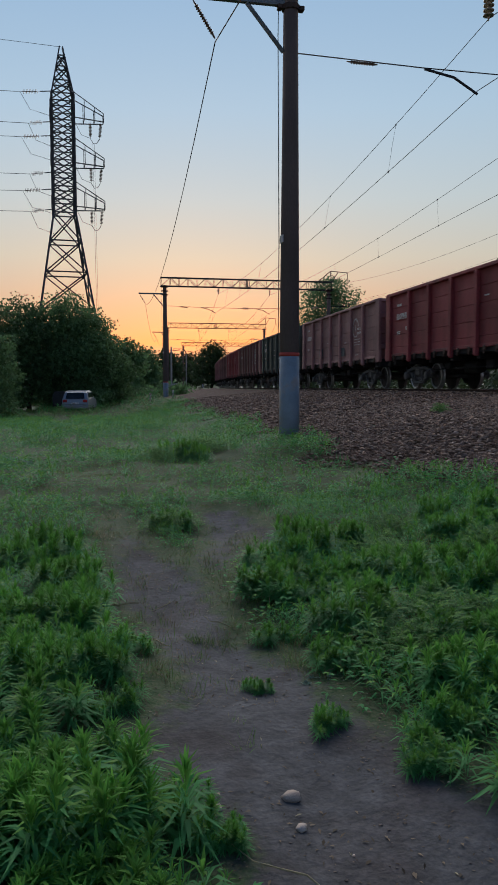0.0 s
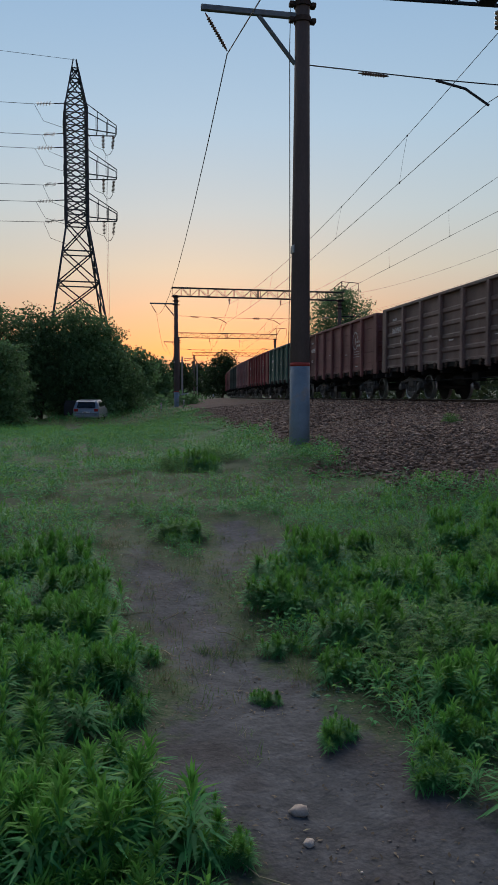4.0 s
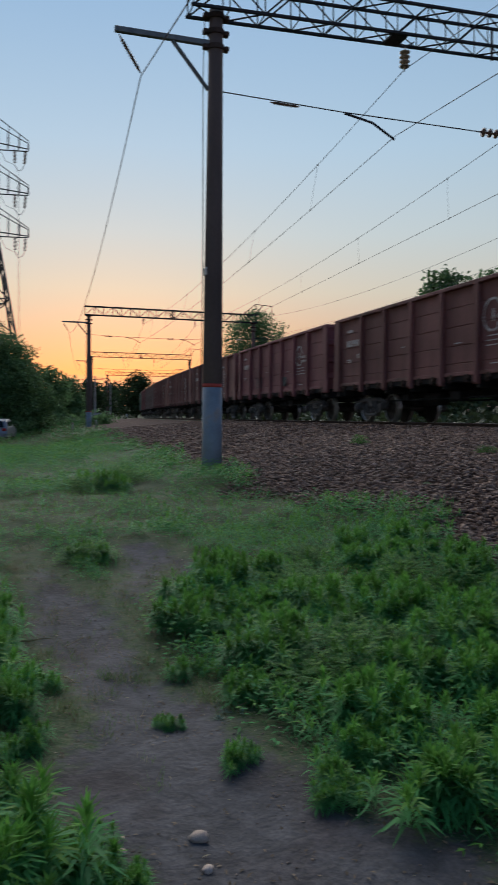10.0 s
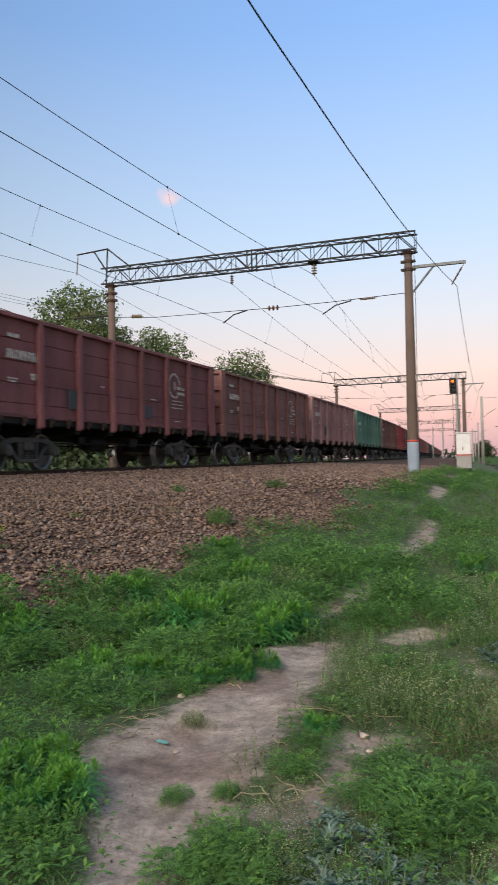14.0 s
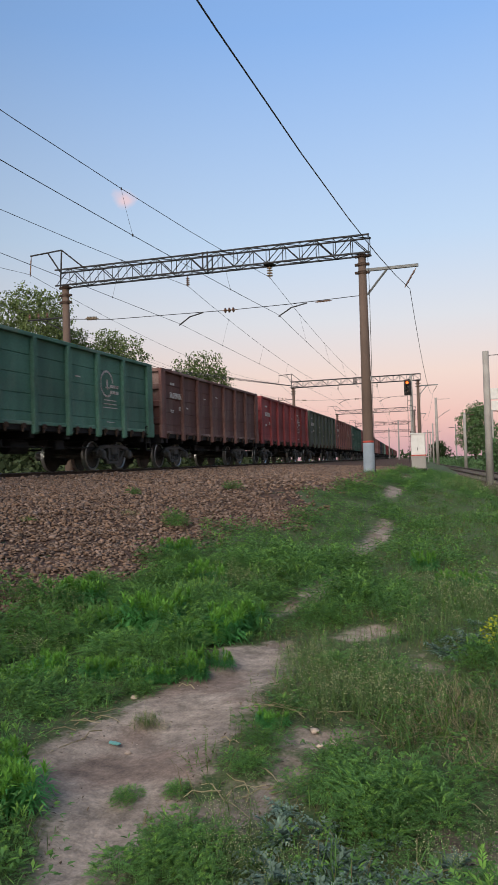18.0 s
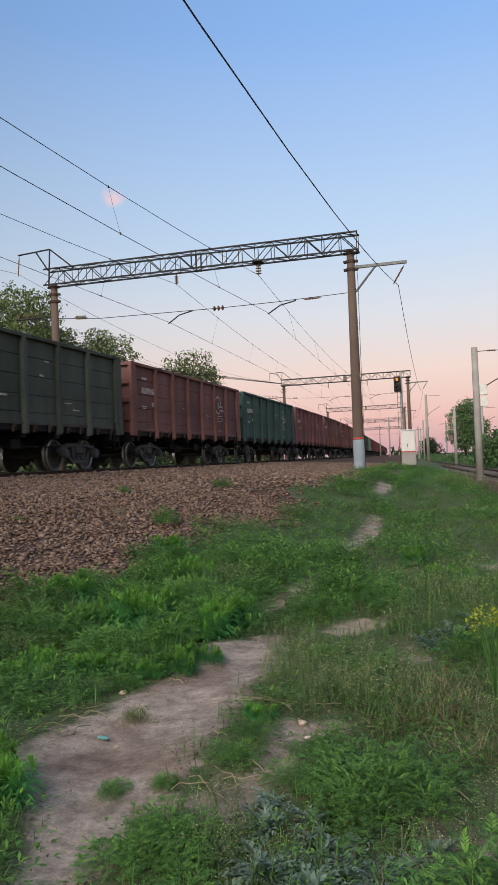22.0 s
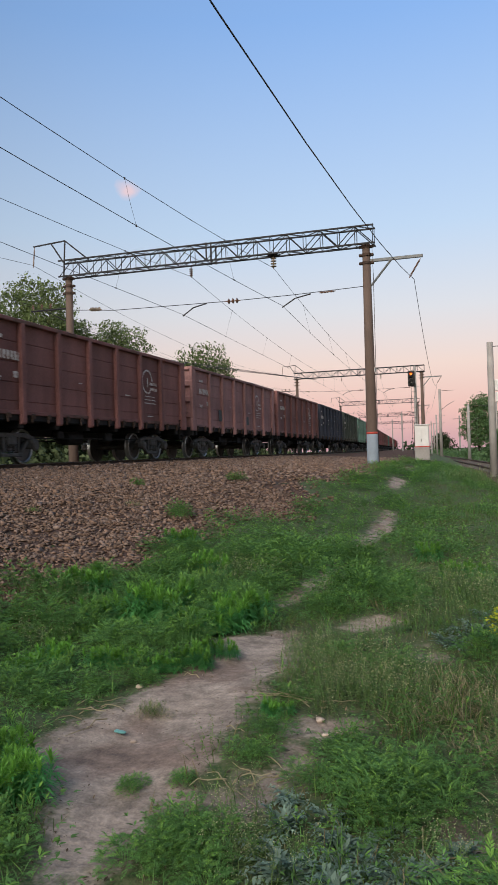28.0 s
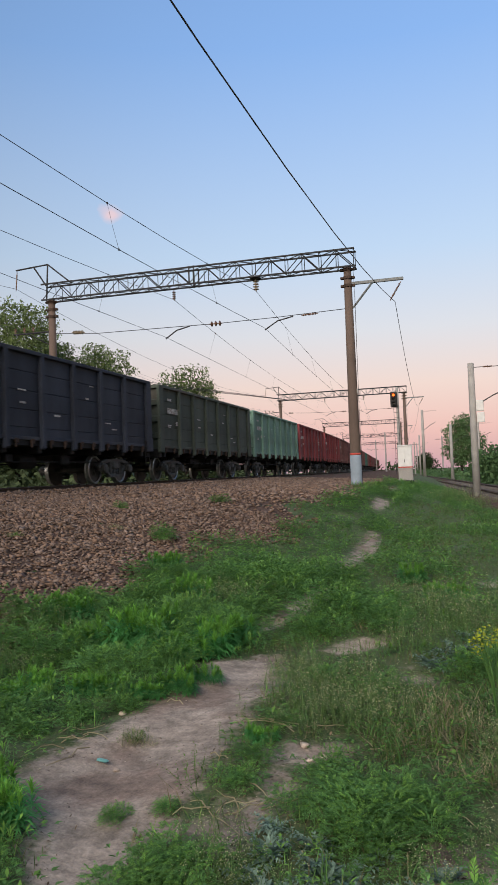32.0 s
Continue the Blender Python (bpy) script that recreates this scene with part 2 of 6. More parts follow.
def ground_material():
    """Bare earth where the ground is trodden, short turf and moss elsewhere, with a ragged edge between."""
    m = material("earth_and_turf", (0.3, 0.245, 0.203), 0.95, vary=0.3, scale=2.6, fine=34.0, bump=0.45, other=(0.21, 0.155, 0.125), patch=0.3)
    n, l = m.node_tree.nodes, m.node_tree.links
    b = n["Principled BSDF"]
    earth = b.inputs["Base Color"].links[0].from_socket
    trod = n.new("ShaderNodeAttribute")
    trod.attribute_name = "trodden"
    tc = n.new("ShaderNodeTexCoord")

    def noise_at(scale, detail):
        t = n.new("ShaderNodeTexNoise")
        t.inputs["Scale"].default_value, t.inputs["Detail"].default_value = scale, detail
        l.new(tc.outputs["Object"], t.inputs["Vector"])
        return t.outputs[0]

    def calc(op, p, q):
        c = n.new("ShaderNodeMath")
        c.operation = op
        for k, v in ((0, p), (1, q)):
            if isinstance(v, (int, float)):
                c.inputs[k].default_value = v
            else:
                l.new(v, c.inputs[k])
        return c.outputs[0]

    # earth darker towards +y, the sunset side's dimmer light put into its colour
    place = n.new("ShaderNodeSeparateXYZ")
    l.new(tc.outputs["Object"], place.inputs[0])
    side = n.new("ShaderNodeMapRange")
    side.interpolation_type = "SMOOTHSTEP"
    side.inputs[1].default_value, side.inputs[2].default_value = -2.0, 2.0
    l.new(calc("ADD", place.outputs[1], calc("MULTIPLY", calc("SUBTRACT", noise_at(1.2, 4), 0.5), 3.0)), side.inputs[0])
    shade_tint = n.new("ShaderNodeMix")
    shade_tint.data_type, shade_tint.blend_type = "RGBA", "MULTIPLY"
    shade_tint.inputs[7].default_value = (0.29, 0.34, 0.42, 1)
    l.new(side.outputs[0], shade_tint.inputs[0])
    l.new(earth, shade_tint.inputs[6])
    # pale dried crust and dark crumbs
    crust = n.new("ShaderNodeMix")
    crust.data_type, crust.blend_type = "RGBA", "MULTIPLY"
    crust.inputs[0].default_value = 1.0
    tone_ = n.new("ShaderNodeMapRange")
    tone_.inputs[1].default_value, tone_.inputs[2].default_value = 0.32, 0.68
    tone_.inputs[3].default_value, tone_.inputs[4].default_value = 0.55, 1.3
    l.new(calc("ADD", calc("MULTIPLY", noise_at(11.0, 9), 0.65), calc("MULTIPLY", noise_at(75.0, 5), 0.35)), tone_.inputs[0])
    l.new(shade_tint.outputs[2], crust.inputs[6])
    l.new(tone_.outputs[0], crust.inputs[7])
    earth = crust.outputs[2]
    edge = calc("ADD", trod.outputs["Fac"], calc("MULTIPLY", calc("SUBTRACT", noise_at(5.0, 6), 0.5), 1.5))
    edge = calc("ADD", edge, calc("MULTIPLY", calc("SUBTRACT", noise_at(40.0, 3), 0.5), 0.5))
    r = n.new("ShaderNodeMapRange")
    r.interpolation_type = "SMOOTHSTEP"
    r.inputs[1].default_value, r.inputs[2].default_value = -0.25, 0.3
    l.new(edge, r.inputs[0])
    turf = n.new("ShaderNodeMix")
    turf.data_type = "RGBA"
    turf.inputs[6].default_value, turf.inputs[7].default_value = (0.03, 0.07, 0.02, 1), (0.105, 0.115, 0.055, 1)
    blades_ = n.new("ShaderNodeMapRange")
    blades_.inputs[1].default_value, blades_.inputs[2].default_value = 0.38, 0.62
    l.new(calc("ADD", calc("MULTIPLY", noise_at(14.0, 6), 0.45), calc("MULTIPLY", noise_at(70.0, 6), 0.55)), blades_.inputs[0])
    l.new(blades_.outputs[0], turf.inputs[0])
    x = n.new("ShaderNodeMix")
    x.data_type = "RGBA"
    l.new(r.outputs[0], x.inputs[0])
    l.new(turf.outputs[2], x.inputs[6])
    l.new(earth, x.inputs[7])
    l.new(x.outputs[2], b.inputs["Base Color"])
    return m


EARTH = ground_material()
STONE = material("ballast_stone", (0.168, 0.11, 0.08), 0.9, vary=0.3, scale=7.0, fine=50.0, bump=0.1, tone=0.45)
GREY_STONE = material("grey_ballast_stone", (0.19, 0.138, 0.112), 0.9, vary=0.3, scale=7.0, fine=50.0, bump=0.1, tone=0.4)
STONE_BED = material("ballast_bed", (0.095, 0.063, 0.051), 0.97, vary=0.5, scale=9.0, fine=26.0, bump=1.0, shine=0.05)
PALE_STONE = material("pale_stone", (0.5, 0.4, 0.33), 0.9, vary=0.2, scale=8.0, bump=0.3, spread=0.3)
RAIL_TOP = material("rail_steel", (0.33, 0.3, 0.28), 0.35, 0.85, vary=0.2, scale=3.0)
RUST = material("rusty_steel", (0.065, 0.043, 0.034), 0.85, 0.2, vary=0.35, scale=4.0, fine=40.0, bump=0.2)
OLD_SLEEPER = material("dark_timber_sleeper", (0.09, 0.075, 0.065), 0.9, vary=0.3, scale=4.0, spread=0.2)
SLEEPER = material("concrete_sleeper", (0.27, 0.24, 0.21), 0.9, vary=0.3, scale=4.0, spread=0.15)
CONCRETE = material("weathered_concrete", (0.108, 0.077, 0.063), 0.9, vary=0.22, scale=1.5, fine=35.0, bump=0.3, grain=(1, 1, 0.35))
GREY_CONCRETE = material("grey_concrete", (0.3, 0.285, 0.27), 0.9, vary=0.2, scale=1.5, fine=35.0, bump=0.25)
BLUE_PAINT = material("pale_blue_paint", (0.21, 0.25, 0.29), 0.75, vary=0.16, scale=3.0, fine=40.0, bump=0.2, other=(0.25, 0.22, 0.2), patch=0.12)
RED_PAINT = material("faded_red_paint", (0.4, 0.06, 0.045), 0.7, vary=0.25, scale=8.0)
LATTICE = material("dark_lattice_steel", (0.055, 0.055, 0.06), 0.65, 0.4, vary=0.3, scale=5.0)
TRUSS = material("grey_truss_steel", (0.032, 0.033, 0.037), 0.75, 0.1, vary=0.3, scale=5.0)
ARM_STEEL = material("grey_channel_steel", (0.16, 0.17, 0.175), 0.6, 0.4, vary=0.25, scale=5.0)
WIRE = material("dark_wire", (0.045, 0.042, 0.045), 0.6, 0.5, vary=0.1)
CERAMIC = material("brown_ceramic", (0.13, 0.07, 0.045), 0.3, vary=0.2, scale=9.0, shine=0.5)
GLASS_INS = material("pale_glass_disc", (0.33, 0.27, 0.2), 0.25, vary=0.15, scale=9.0, shine=0.6)
WHITE = material("white_marking_paint", (0.5, 0.48, 0.47), 0.8, vary=0.3, scale=12.0, fine=70.0, bump=0.0, other=(0.3, 0.22, 0.2), patch=0.3)
BLACK = material("sooty_underframe", (0.012, 0.012, 0.013), 0.8, 0.1, vary=0.35, scale=4.0)
BOGIE = material("dusty_cast_steel", (0.08, 0.079, 0.077), 0.75, 0.3, vary=0.4, scale=6.0, fine=50.0)
WHEEL = material("wheel_steel", (0.075, 0.072, 0.07), 0.6, 0.4, vary=0.3, scale=5.0)
TREAD = material("bright_wheel_rim", (0.42, 0.42, 0.42), 0.35, 0.8, vary=0.15, scale=5.0)
BARK = material("tree_bark", (0.07, 0.05, 0.037), 0.95, vary=0.35, scale=4.0, fine=30.0, bump=0.6, grain=(1, 1, 0.3))
LEAF = leaf_material("lance_leaf", (0.092, 0.285, 0.085), 0.3)
LEAF_TIP = leaf_material("young_leaf", (0.15, 0.34, 0.058), 0.25)
FERN_TIP = leaf_material("young_feathery_leaf", (0.185, 0.355, 0.075), 0.3)
SEED_LEAF = leaf_material("thin_stem_leaf", (0.14, 0.22, 0.075))
SEED_HEAD = leaf_material("pale_seed_head", (0.45, 0.45, 0.25), 0.2)
DEAD_LEAF = leaf_material("dead_leaf", (0.13, 0.095, 0.06), 0.6, 0.1)
FERN = leaf_material("feathery_leaf", (0.12, 0.252, 0.072), 0.35)
SILVER = leaf_material("silvery_leaf", (0.2, 0.29, 0.23))
GRASS = leaf_material("grass_blade", (0.11, 0.19, 0.045), 0.5)
STRAW = leaf_material("dry_straw", (0.36, 0.31, 0.19), 0.3)
DRY_GRASS = leaf_material("tan_grass", (0.2, 0.17, 0.085), 0.4)
YELLOW = leaf_material("yellow_flower", (0.42, 0.46, 0.04), 0.2)
TREE_LEAF = leaf_material("tree_leaf", (0.115, 0.2, 0.082), 0.4, 0.45)
SCRUB = leaf_material("dull_scrub_leaf", (0.075, 0.1, 0.045), 0.4, 0.2)
PALE_LEAF = leaf_material("pale_tree_leaf", (0.15, 0.2, 0.075), 0.45)
FAR_LEAF = leaf_material("far_foliage", (0.045, 0.075, 0.03), 0.35)
CLOD = material("soil_clod", (0.16, 0.125, 0.105), 0.95, vary=0.3, scale=12.0, bump=0.3, tone=0.3)
CABINET = material("light_grey_enamel", (0.62, 0.61, 0.6), 0.6, vary=0.1, scale=3.0, fine=25.0)
TAR = material("black_bitumen", (0.02, 0.02, 0.02), 0.8)
BLACK_ENAMEL = material("black_enamel", (0.02, 0.02, 0.022), 0.5)
LAMP = glowing("amber_signal_light", (1.0, 0.13, 0.015), 3.0)
CAR_PAINT = material("silver_car_paint", (0.21, 0.22, 0.25), 0.4, 0.2, vary=0.05, scale=2.0, bump=0.0, shine=0.6)
CAR_GLASS = material("car_window", (0.015, 0.017, 0.02), 0.08, vary=0.05, bump=0.0, shine=0.8)
RUBBER = material("tyre_rubber", (0.02, 0.02, 0.02), 0.85)
TAIL_LAMP = material("red_tail_lamp", (0.35, 0.02, 0.02), 0.2, vary=0.1, bump=0.0)
FENCE = material("pale_fence_sheet", (0.34, 0.35, 0.36), 0.8, vary=0.2, scale=0.8)
TEAL = material("teal_plastic", (0.12, 0.3, 0.29), 0.4, vary=0.1)


# ---- mesh helpers ----
def box(bm, c, s, bevel=0.0, m=None):
    """A box of size s about c, its edges cut by bevel."""
    made = bmesh.ops.create_cube(bm, size=1.0)["verts"]
    for v in made:
        v.co = Vector((v.co[0] * s[0] + c[0], v.co[1] * s[1] + c[1], v.co[2] * s[2] + c[2]))
    if bevel:
        edges = list({e for v in made for e in v.link_edges})
        made = bmesh.ops.bevel(bm, geom=edges, offset=bevel, segments=1, affect="EDGES")["verts"]
    if m is not None:
        bmesh.ops.transform(bm, matrix=m, verts=list({v for v in made}))
    return made


def rod(bm, a, b, r0, r1=None, seg=8, caps=True):
    """A round bar from a to b."""
    a, b = Vector(a), Vector(b)
    r1 = r0 if r1 is None else r1
    q = (b - a).to_track_quat("Z", "Y")
    rings = []
    for p, r in ((a, r0), (b, r1)):
        rings.append([bm.verts.new(p + q @ Vector((r * math.cos(2 * math.pi * k / seg), r * math.sin(2 * math.pi * k / seg), 0))) for k in range(seg)])
    for k in range(seg):
        bm.faces.new((rings[0][k], rings[0][(k + 1) % seg], rings[1][(k + 1) % seg], rings[1][k]))
    if caps:
        bm.faces.new(rings[0][::-1])
        bm.faces.new(rings[1])


def pipe(bm, points, r, seg=5, taper=1.0):
    """A round bar through several points."""
    pts = [Vector(p) for p in points]
    rings = []
    for i, p in enumerate(pts):
        way = (pts[min(i + 1, len(pts) - 1)] - pts[max(i - 1, 0)]).normalized()
        q = way.to_track_quat("Z", "Y")
        rr = r * (1 + (taper - 1) * i / (len(pts) - 1))
        rings.append([bm.verts.new(p + q @ Vector((rr * math.cos(2 * math.pi * k / seg), rr * math.sin(2 * math.pi * k / seg), 0))) for k in range(seg)])
    for a, b in zip(rings, rings[1:]):
        for k in range(seg):
            bm.faces.new((a[k], a[(k + 1) % seg], b[(k + 1) % seg], b[k]))
    bm.faces.new(rings[0][::-1])
    bm.faces.new(rings[-1])


def lathe(bm, base, axis, profile, seg=12):
    """A turned shape: profile of (distance along axis, radius)."""
    base = Vector(base)
    q = Vector(axis).normalized().to_track_quat("Z", "Y")
    rings = [[bm.verts.new(base + q @ Vector((r * math.cos(2 * math.pi * k / seg), r * math.sin(2 * math.pi * k / seg), h))) for k in range(seg)] for h, r in profile]
    for a, b in zip(rings, rings[1:]):
        for k in range(seg):
            bm.faces.new((a[k], a[(k + 1) % seg], b[(k + 1) % seg], b[k]))
    bm.faces.new(rings[0][::-1])
    bm.faces.new(rings[-1])


def mesh_of(bm, name, *mats, smooth=False):
    bmesh.ops.recalc_face_normals(bm, faces=bm.faces[:])
    me = bpy.data.meshes.new(name)
    bm.to_mesh(me)
    bm.free()
    for m in mats:
        me.materials.append(m)
    if smooth:
        me.polygons.foreach_set("use_smooth", [True] * len(me.polygons))
    return me


def part(name, bm, mat, parent, label="", at=None, smooth=False):
    """Links a bmesh (or a mesh made before) as one mesh object under a thing or part."""
    me = bm if isinstance(bm, bpy.types.Mesh) else mesh_of(bm, name, mat, smooth=smooth)
    ob = new(name, me)
    ob.parent = parent
    if at is not None:
        ob.matrix_basis = at
    return tagged(ob, label)


def thing(name, label, category, at=None, group="", kind=""):
    ob = new(name)
    ob.empty_display_size = 0.2
    if at is not None:
        ob.matrix_basis = at
    return tagged(ob, label, category, group, kind)


def raw_mesh(name, verts, faces, *mats, which=None, smooth=False):
    """A mesh from arrays of vertices (n, 3) and equal faces (m, k)."""
    verts, faces = np.asarray(verts, np.float32), np.asarray(faces, np.int32)
    me = bpy.data.meshes.new(name)
    k = faces.shape[1]
    me.vertices.add(len(verts))
    me.vertices.foreach_set("co", verts.ravel())
    me.loops.add(faces.size)
    me.loops.foreach_set("vertex_index", faces.ravel())
    me.polygons.add(len(faces))
    me.polygons.foreach_set("loop_start", np.arange(0, faces.size, k, dtype=np.int32))
    for m in mats:
        me.materials.append(m)
    if which is not None:
        me.polygons.foreach_set("material_index", np.asarray(which, np.int32))
    if smooth:
        me.polygons.foreach_set("use_smooth", np.ones(len(faces), bool))
    me.update()
    me.validate()
    return me


# ---- the plan: track line, rail height, lie of the land ----
def track_x(y):
    y = np.asarray(y, float)
    a, b = np.clip(y, 0, 260), np.clip(-y, 0, 100)
    return 13.27 + 0.00137 * a * a / 2 + 0.00137 * 260 * np.clip(y - 260, 0, None) + 0.00122 * b * b / 2 + 0.122 * np.clip(-y - 100, 0, None)


def track_slope(y):
    return float(track_x(y + 0.5) - track_x(y - 0.5))


def rail_z(y):
    y = np.asarray(y, float)
    soft_y = (y + np.sqrt(y * y + 16.0)) / 2
    return 1.475 - 0.01363 * np.minimum(soft_y, 190.0)


def ease(v):
    v = np.clip(v, 0, 1)
    return v * v * (3 - 2 * v)


def land_z(x, y):
    """Height of the ground: a field, the railway bank and its far side."""
    x, y = np.asarray(x, float), np.asarray(y, float)
    u, zr = x - track_x(y), rail_z(y)
    base = -0.0075 * np.clip(y - 15, 0, 200) + 0.2 * ease((-y - 22) / 30)
    lumps = 0.05 * np.sin(x * 0.9 + 1.3) * np.sin(y * 0.7) + 0.03 * np.sin(x * 2.3 + y * 1.7) + 0.015 * np.sin(x * 5.1 - y * 4.3)
    base = base + lumps * np.clip(np.hypot(x, y) / 6 - 0.15, 0.15, 1)
    base = base - 0.25 * ease((4.2 + 0.137 * (-y - 46.3) - x) / 2.4) * ease((-y - 24) / 12)
    base = base - 0.55 * ease((y - 20) / 26) * ease((6 - x) / 5)
    back, ahead = ease((-y - 7) / 20), ease(y / 14)
    toe = -9.4 - 4.0 * back - 1.2 * ahead
    top = -4.6 - 4.4 * back - 1.5 * ahead
    rise = np.clip((u - toe) / (top - toe), 0, 1)
    rise = 0.6 * rise + 0.4 * ease(rise)
    crest = zr - 0.5 + 0.37 * np.clip((u - top) / (-1.7 - top), 0, 1)
    near = base + (crest - base) * rise
    fall = ease((u - 2.0) / 7.0)
    far = (zr - 0.25) * (1 - fall) + (base + 0.35) * fall
    return np.where(u < 0, near, far)


# ---- ground: one sheet to the horizon ----
def spaced(lo, hi, fine_lo, fine_hi, step, growth=1.12):
    out = list(np.arange(fine_lo, fine_hi, step))
    s, v = step, fine_hi
    while v < hi:
        out.append(v)
        s *= growth
        v += s
    out.append(hi)
    s, v = step * growth, fine_lo - step * growth
    while v > lo:
        out.insert(0, v)
        s *= growth
        v -= s
    return np.array([lo] + out)


def sheet(name, xs, ys, height, mat):
    gx, gy = np.meshgrid(xs, ys)
    verts = np.stack([gx, gy, height(gx, gy)], -1).reshape(-1, 3)
    nx, ny = len(xs), len(ys)
    i = (np.arange(ny - 1)[:, None] * nx + np.arange(nx - 1)[None]).ravel()
    return new(name, raw_mesh(name, verts, np.stack([i, i + 1, i + nx + 1, i + nx], 1), mat, smooth=True))


TRAILS = [
    [(1.35, 1.6, 0.75), (1.25, 2.5, 0.6), (1.05, 3.0, 0.46), (0.92, 3.6, 0.52), (1.0, 4.2, 0.45), (0.84, 4.8, 0.38), (0.76, 6.1, 0.46), (0.6, 7.6, 0.26), (0.45, 9.2, 0.1)],
    [(0.1, 17.5, 0.1), (0.0, 21.6, 0.14)],
    [(-0.4, 33, 0.3), (-0.8, 45, 0.5)],
    [(1.2, 6.6, 0.25), (1.6, 7.8, 0.3), (1.72, 8.9, 0.35), (2.05, 7.6, 0.25)],
    [(1.76, -2.95, 0.12), (1.82, -3.3, 0.2), (1.95, -3.65, 0.33), (2.17, -4.1, 0.55), (2.12, -4.45, 0.5), (2.1, -5.15, 0.4), (2.0, -5.9, 0.35), (2.15, -6.4, 0.3), (2.0, -6.8, 0.12)],
    [(2.5, -7.9, 0.08), (2.4, -8.5, 0.16), (2.25, -9.4, 0.2), (2.28, -10.6, 0.12)],
    [(2.45, -12.6, 0.1), (2.55, -15.4, 0.24), (2.75, -17.6, 0.12)],
    [(3.1, -21.0, 0.14), (3.4, -24.5, 0.26)],
    [(3.65, -27.5, 0.2), (3.95, -33, 0.28)],
    [(4.5, -40, 0.45), (4.9, -48, 0.5)],
    [(1.4, -7.15, 0.15), (1.18, -7.3, 0.18)],
    [(0.74, -6.25, 0.14), (0.66, -6.2, 0.1)],
    [(1.55, -3.7, 0.1), (1.3, -3.72, 0.14), (1.2, -4.2, 0.12)],
    [(1.24, -4.6, 0.14), (1.0, -4.72, 0.12)],
    [(0.15, -11.4, 0.25), (-0.6, -12.1, 0.5)],
    [(0.36, -3.74, 0.13), (0.22, -3.6, 0.16)],
    [(3.75, -1.3, 0.2), (3.85, -0.2, 0.22)],
    [(2.95, 2.7, 0.25), (3.15, 1.95, 0.2)],
    [(0.1, -1.5, 0.3), (0.4, 0.0, 0.5), (1.0, 1.6, 0.5)],
]


def trail_distance(x, y):
    """Distance from the trails in metres (negative inside), and in parts of their width."""
    part_, metres = -np.ones_like(np.asarray(x, float)) * 9, np.ones_like(np.asarray(x, float)) * 99
    for line in TRAILS:
        for (ax, ay, aw), (bx, by, bw) in zip(line, line[1:]):
            f = np.clip(((x - ax) * (bx - ax) + (y - ay) * (by - ay)) / ((bx - ax) ** 2 + (by - ay) ** 2), 0, 1)
            w = aw + (bw - aw) * f
            d = np.hypot(x - ax - f * (bx - ax), y - ay - f * (by - ay))
            part_, metres = np.maximum(part_, 1 - d / w), np.minimum(metres, d - w)
    return part_, metres


def bare(x, y):
    return trail_distance(x, y)[0]


def off_trail(x, y):
    return trail_distance(x, y)[1]


xs, ys = spaced(-2500, 2500, -6, 9, 0.14), spaced(-2500, 2500, -14, 16, 0.16)


def turfed(ob):
    """Marks each point of the ground with how far it lies inside a trail."""
    me = ob.data
    c = np.empty(len(me.vertices) * 3, np.float32)
    me.vertices.foreach_get("co", c)
    c = c.reshape(-1, 3)
    worn = me.attributes.new("trodden", "FLOAT", "POINT")
    worn.data.foreach_set("value", (np.clip(-3 * off_trail(c[:, 0], c[:, 1]), -1, 1) - 0.45 * ease((c[:, 1] - 3.4) / 0.9)).astype(np.float32))
    return ob


def earth_z(x, y):
    hollow = -0.035 * np.clip(bare(x, y), 0, 1)
    rough = 0.004 * np.sin(x * 13 + 2 * np.sin(y * 7)) * np.sin(y * 11 + x * 3)
    return land_z(x, y) + hollow + rough * (np.hypot(x, y) < 14)


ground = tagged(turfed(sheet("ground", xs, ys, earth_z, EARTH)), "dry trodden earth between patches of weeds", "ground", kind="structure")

# ---- ballast bed, rails and sleepers of the line ----
by_ = np.concatenate([np.arange(-300, -40, 2.0), np.arange(-40, 40, 0.35), np.arange(40, 300, 2.0)])
bu = np.concatenate([np.linspace(0, 1, 40)])


def bed_edge(y):
    back, ahead = ease((-y - 7) / 20), ease(y / 14)
    return -8.6 - 0.9 * back - 0.3 * ahead + 0.35 * np.sin(y * 0.9) + 0.2 * np.sin(y * 2.3 + 1)


def make_bed():
    rows = []
    for y in by_:
        e = bed_edge(y)
        u = e + (4.6 - e) * bu
        x = track_x(y) + u
        lift = 0.035 * np.clip((u - e) / 0.3, -1, 1) - 0.02 + 0.02 * np.sin(x * 9 + y * 7) * np.sin(y * 8.3)
        inside = np.abs(u) < 1.75
        z = np.where(inside, rail_z(y) - 0.15, land_z(x, np.full_like(x, y)) + lift)
        z[0] -= 0.06
        z[-1] -= 0.1
        rows.append(np.stack([x, np.full_like(x, y), z], -1))
    v = np.concatenate(rows)
    nx, ny = len(bu), len(by_)
    i = (np.arange(ny - 1)[:, None] * nx + np.arange(nx - 1)[None]).ravel()
    return raw_mesh("ballast_bed", v, np.stack([i, i + 1, i + nx + 1, i + nx], 1), STONE_BED, smooth=True)


ballast = tagged(new("ballast_bed", make_bed()), "reddish-brown crushed stone ballast bank beside the rails", "ballast", kind="structure")


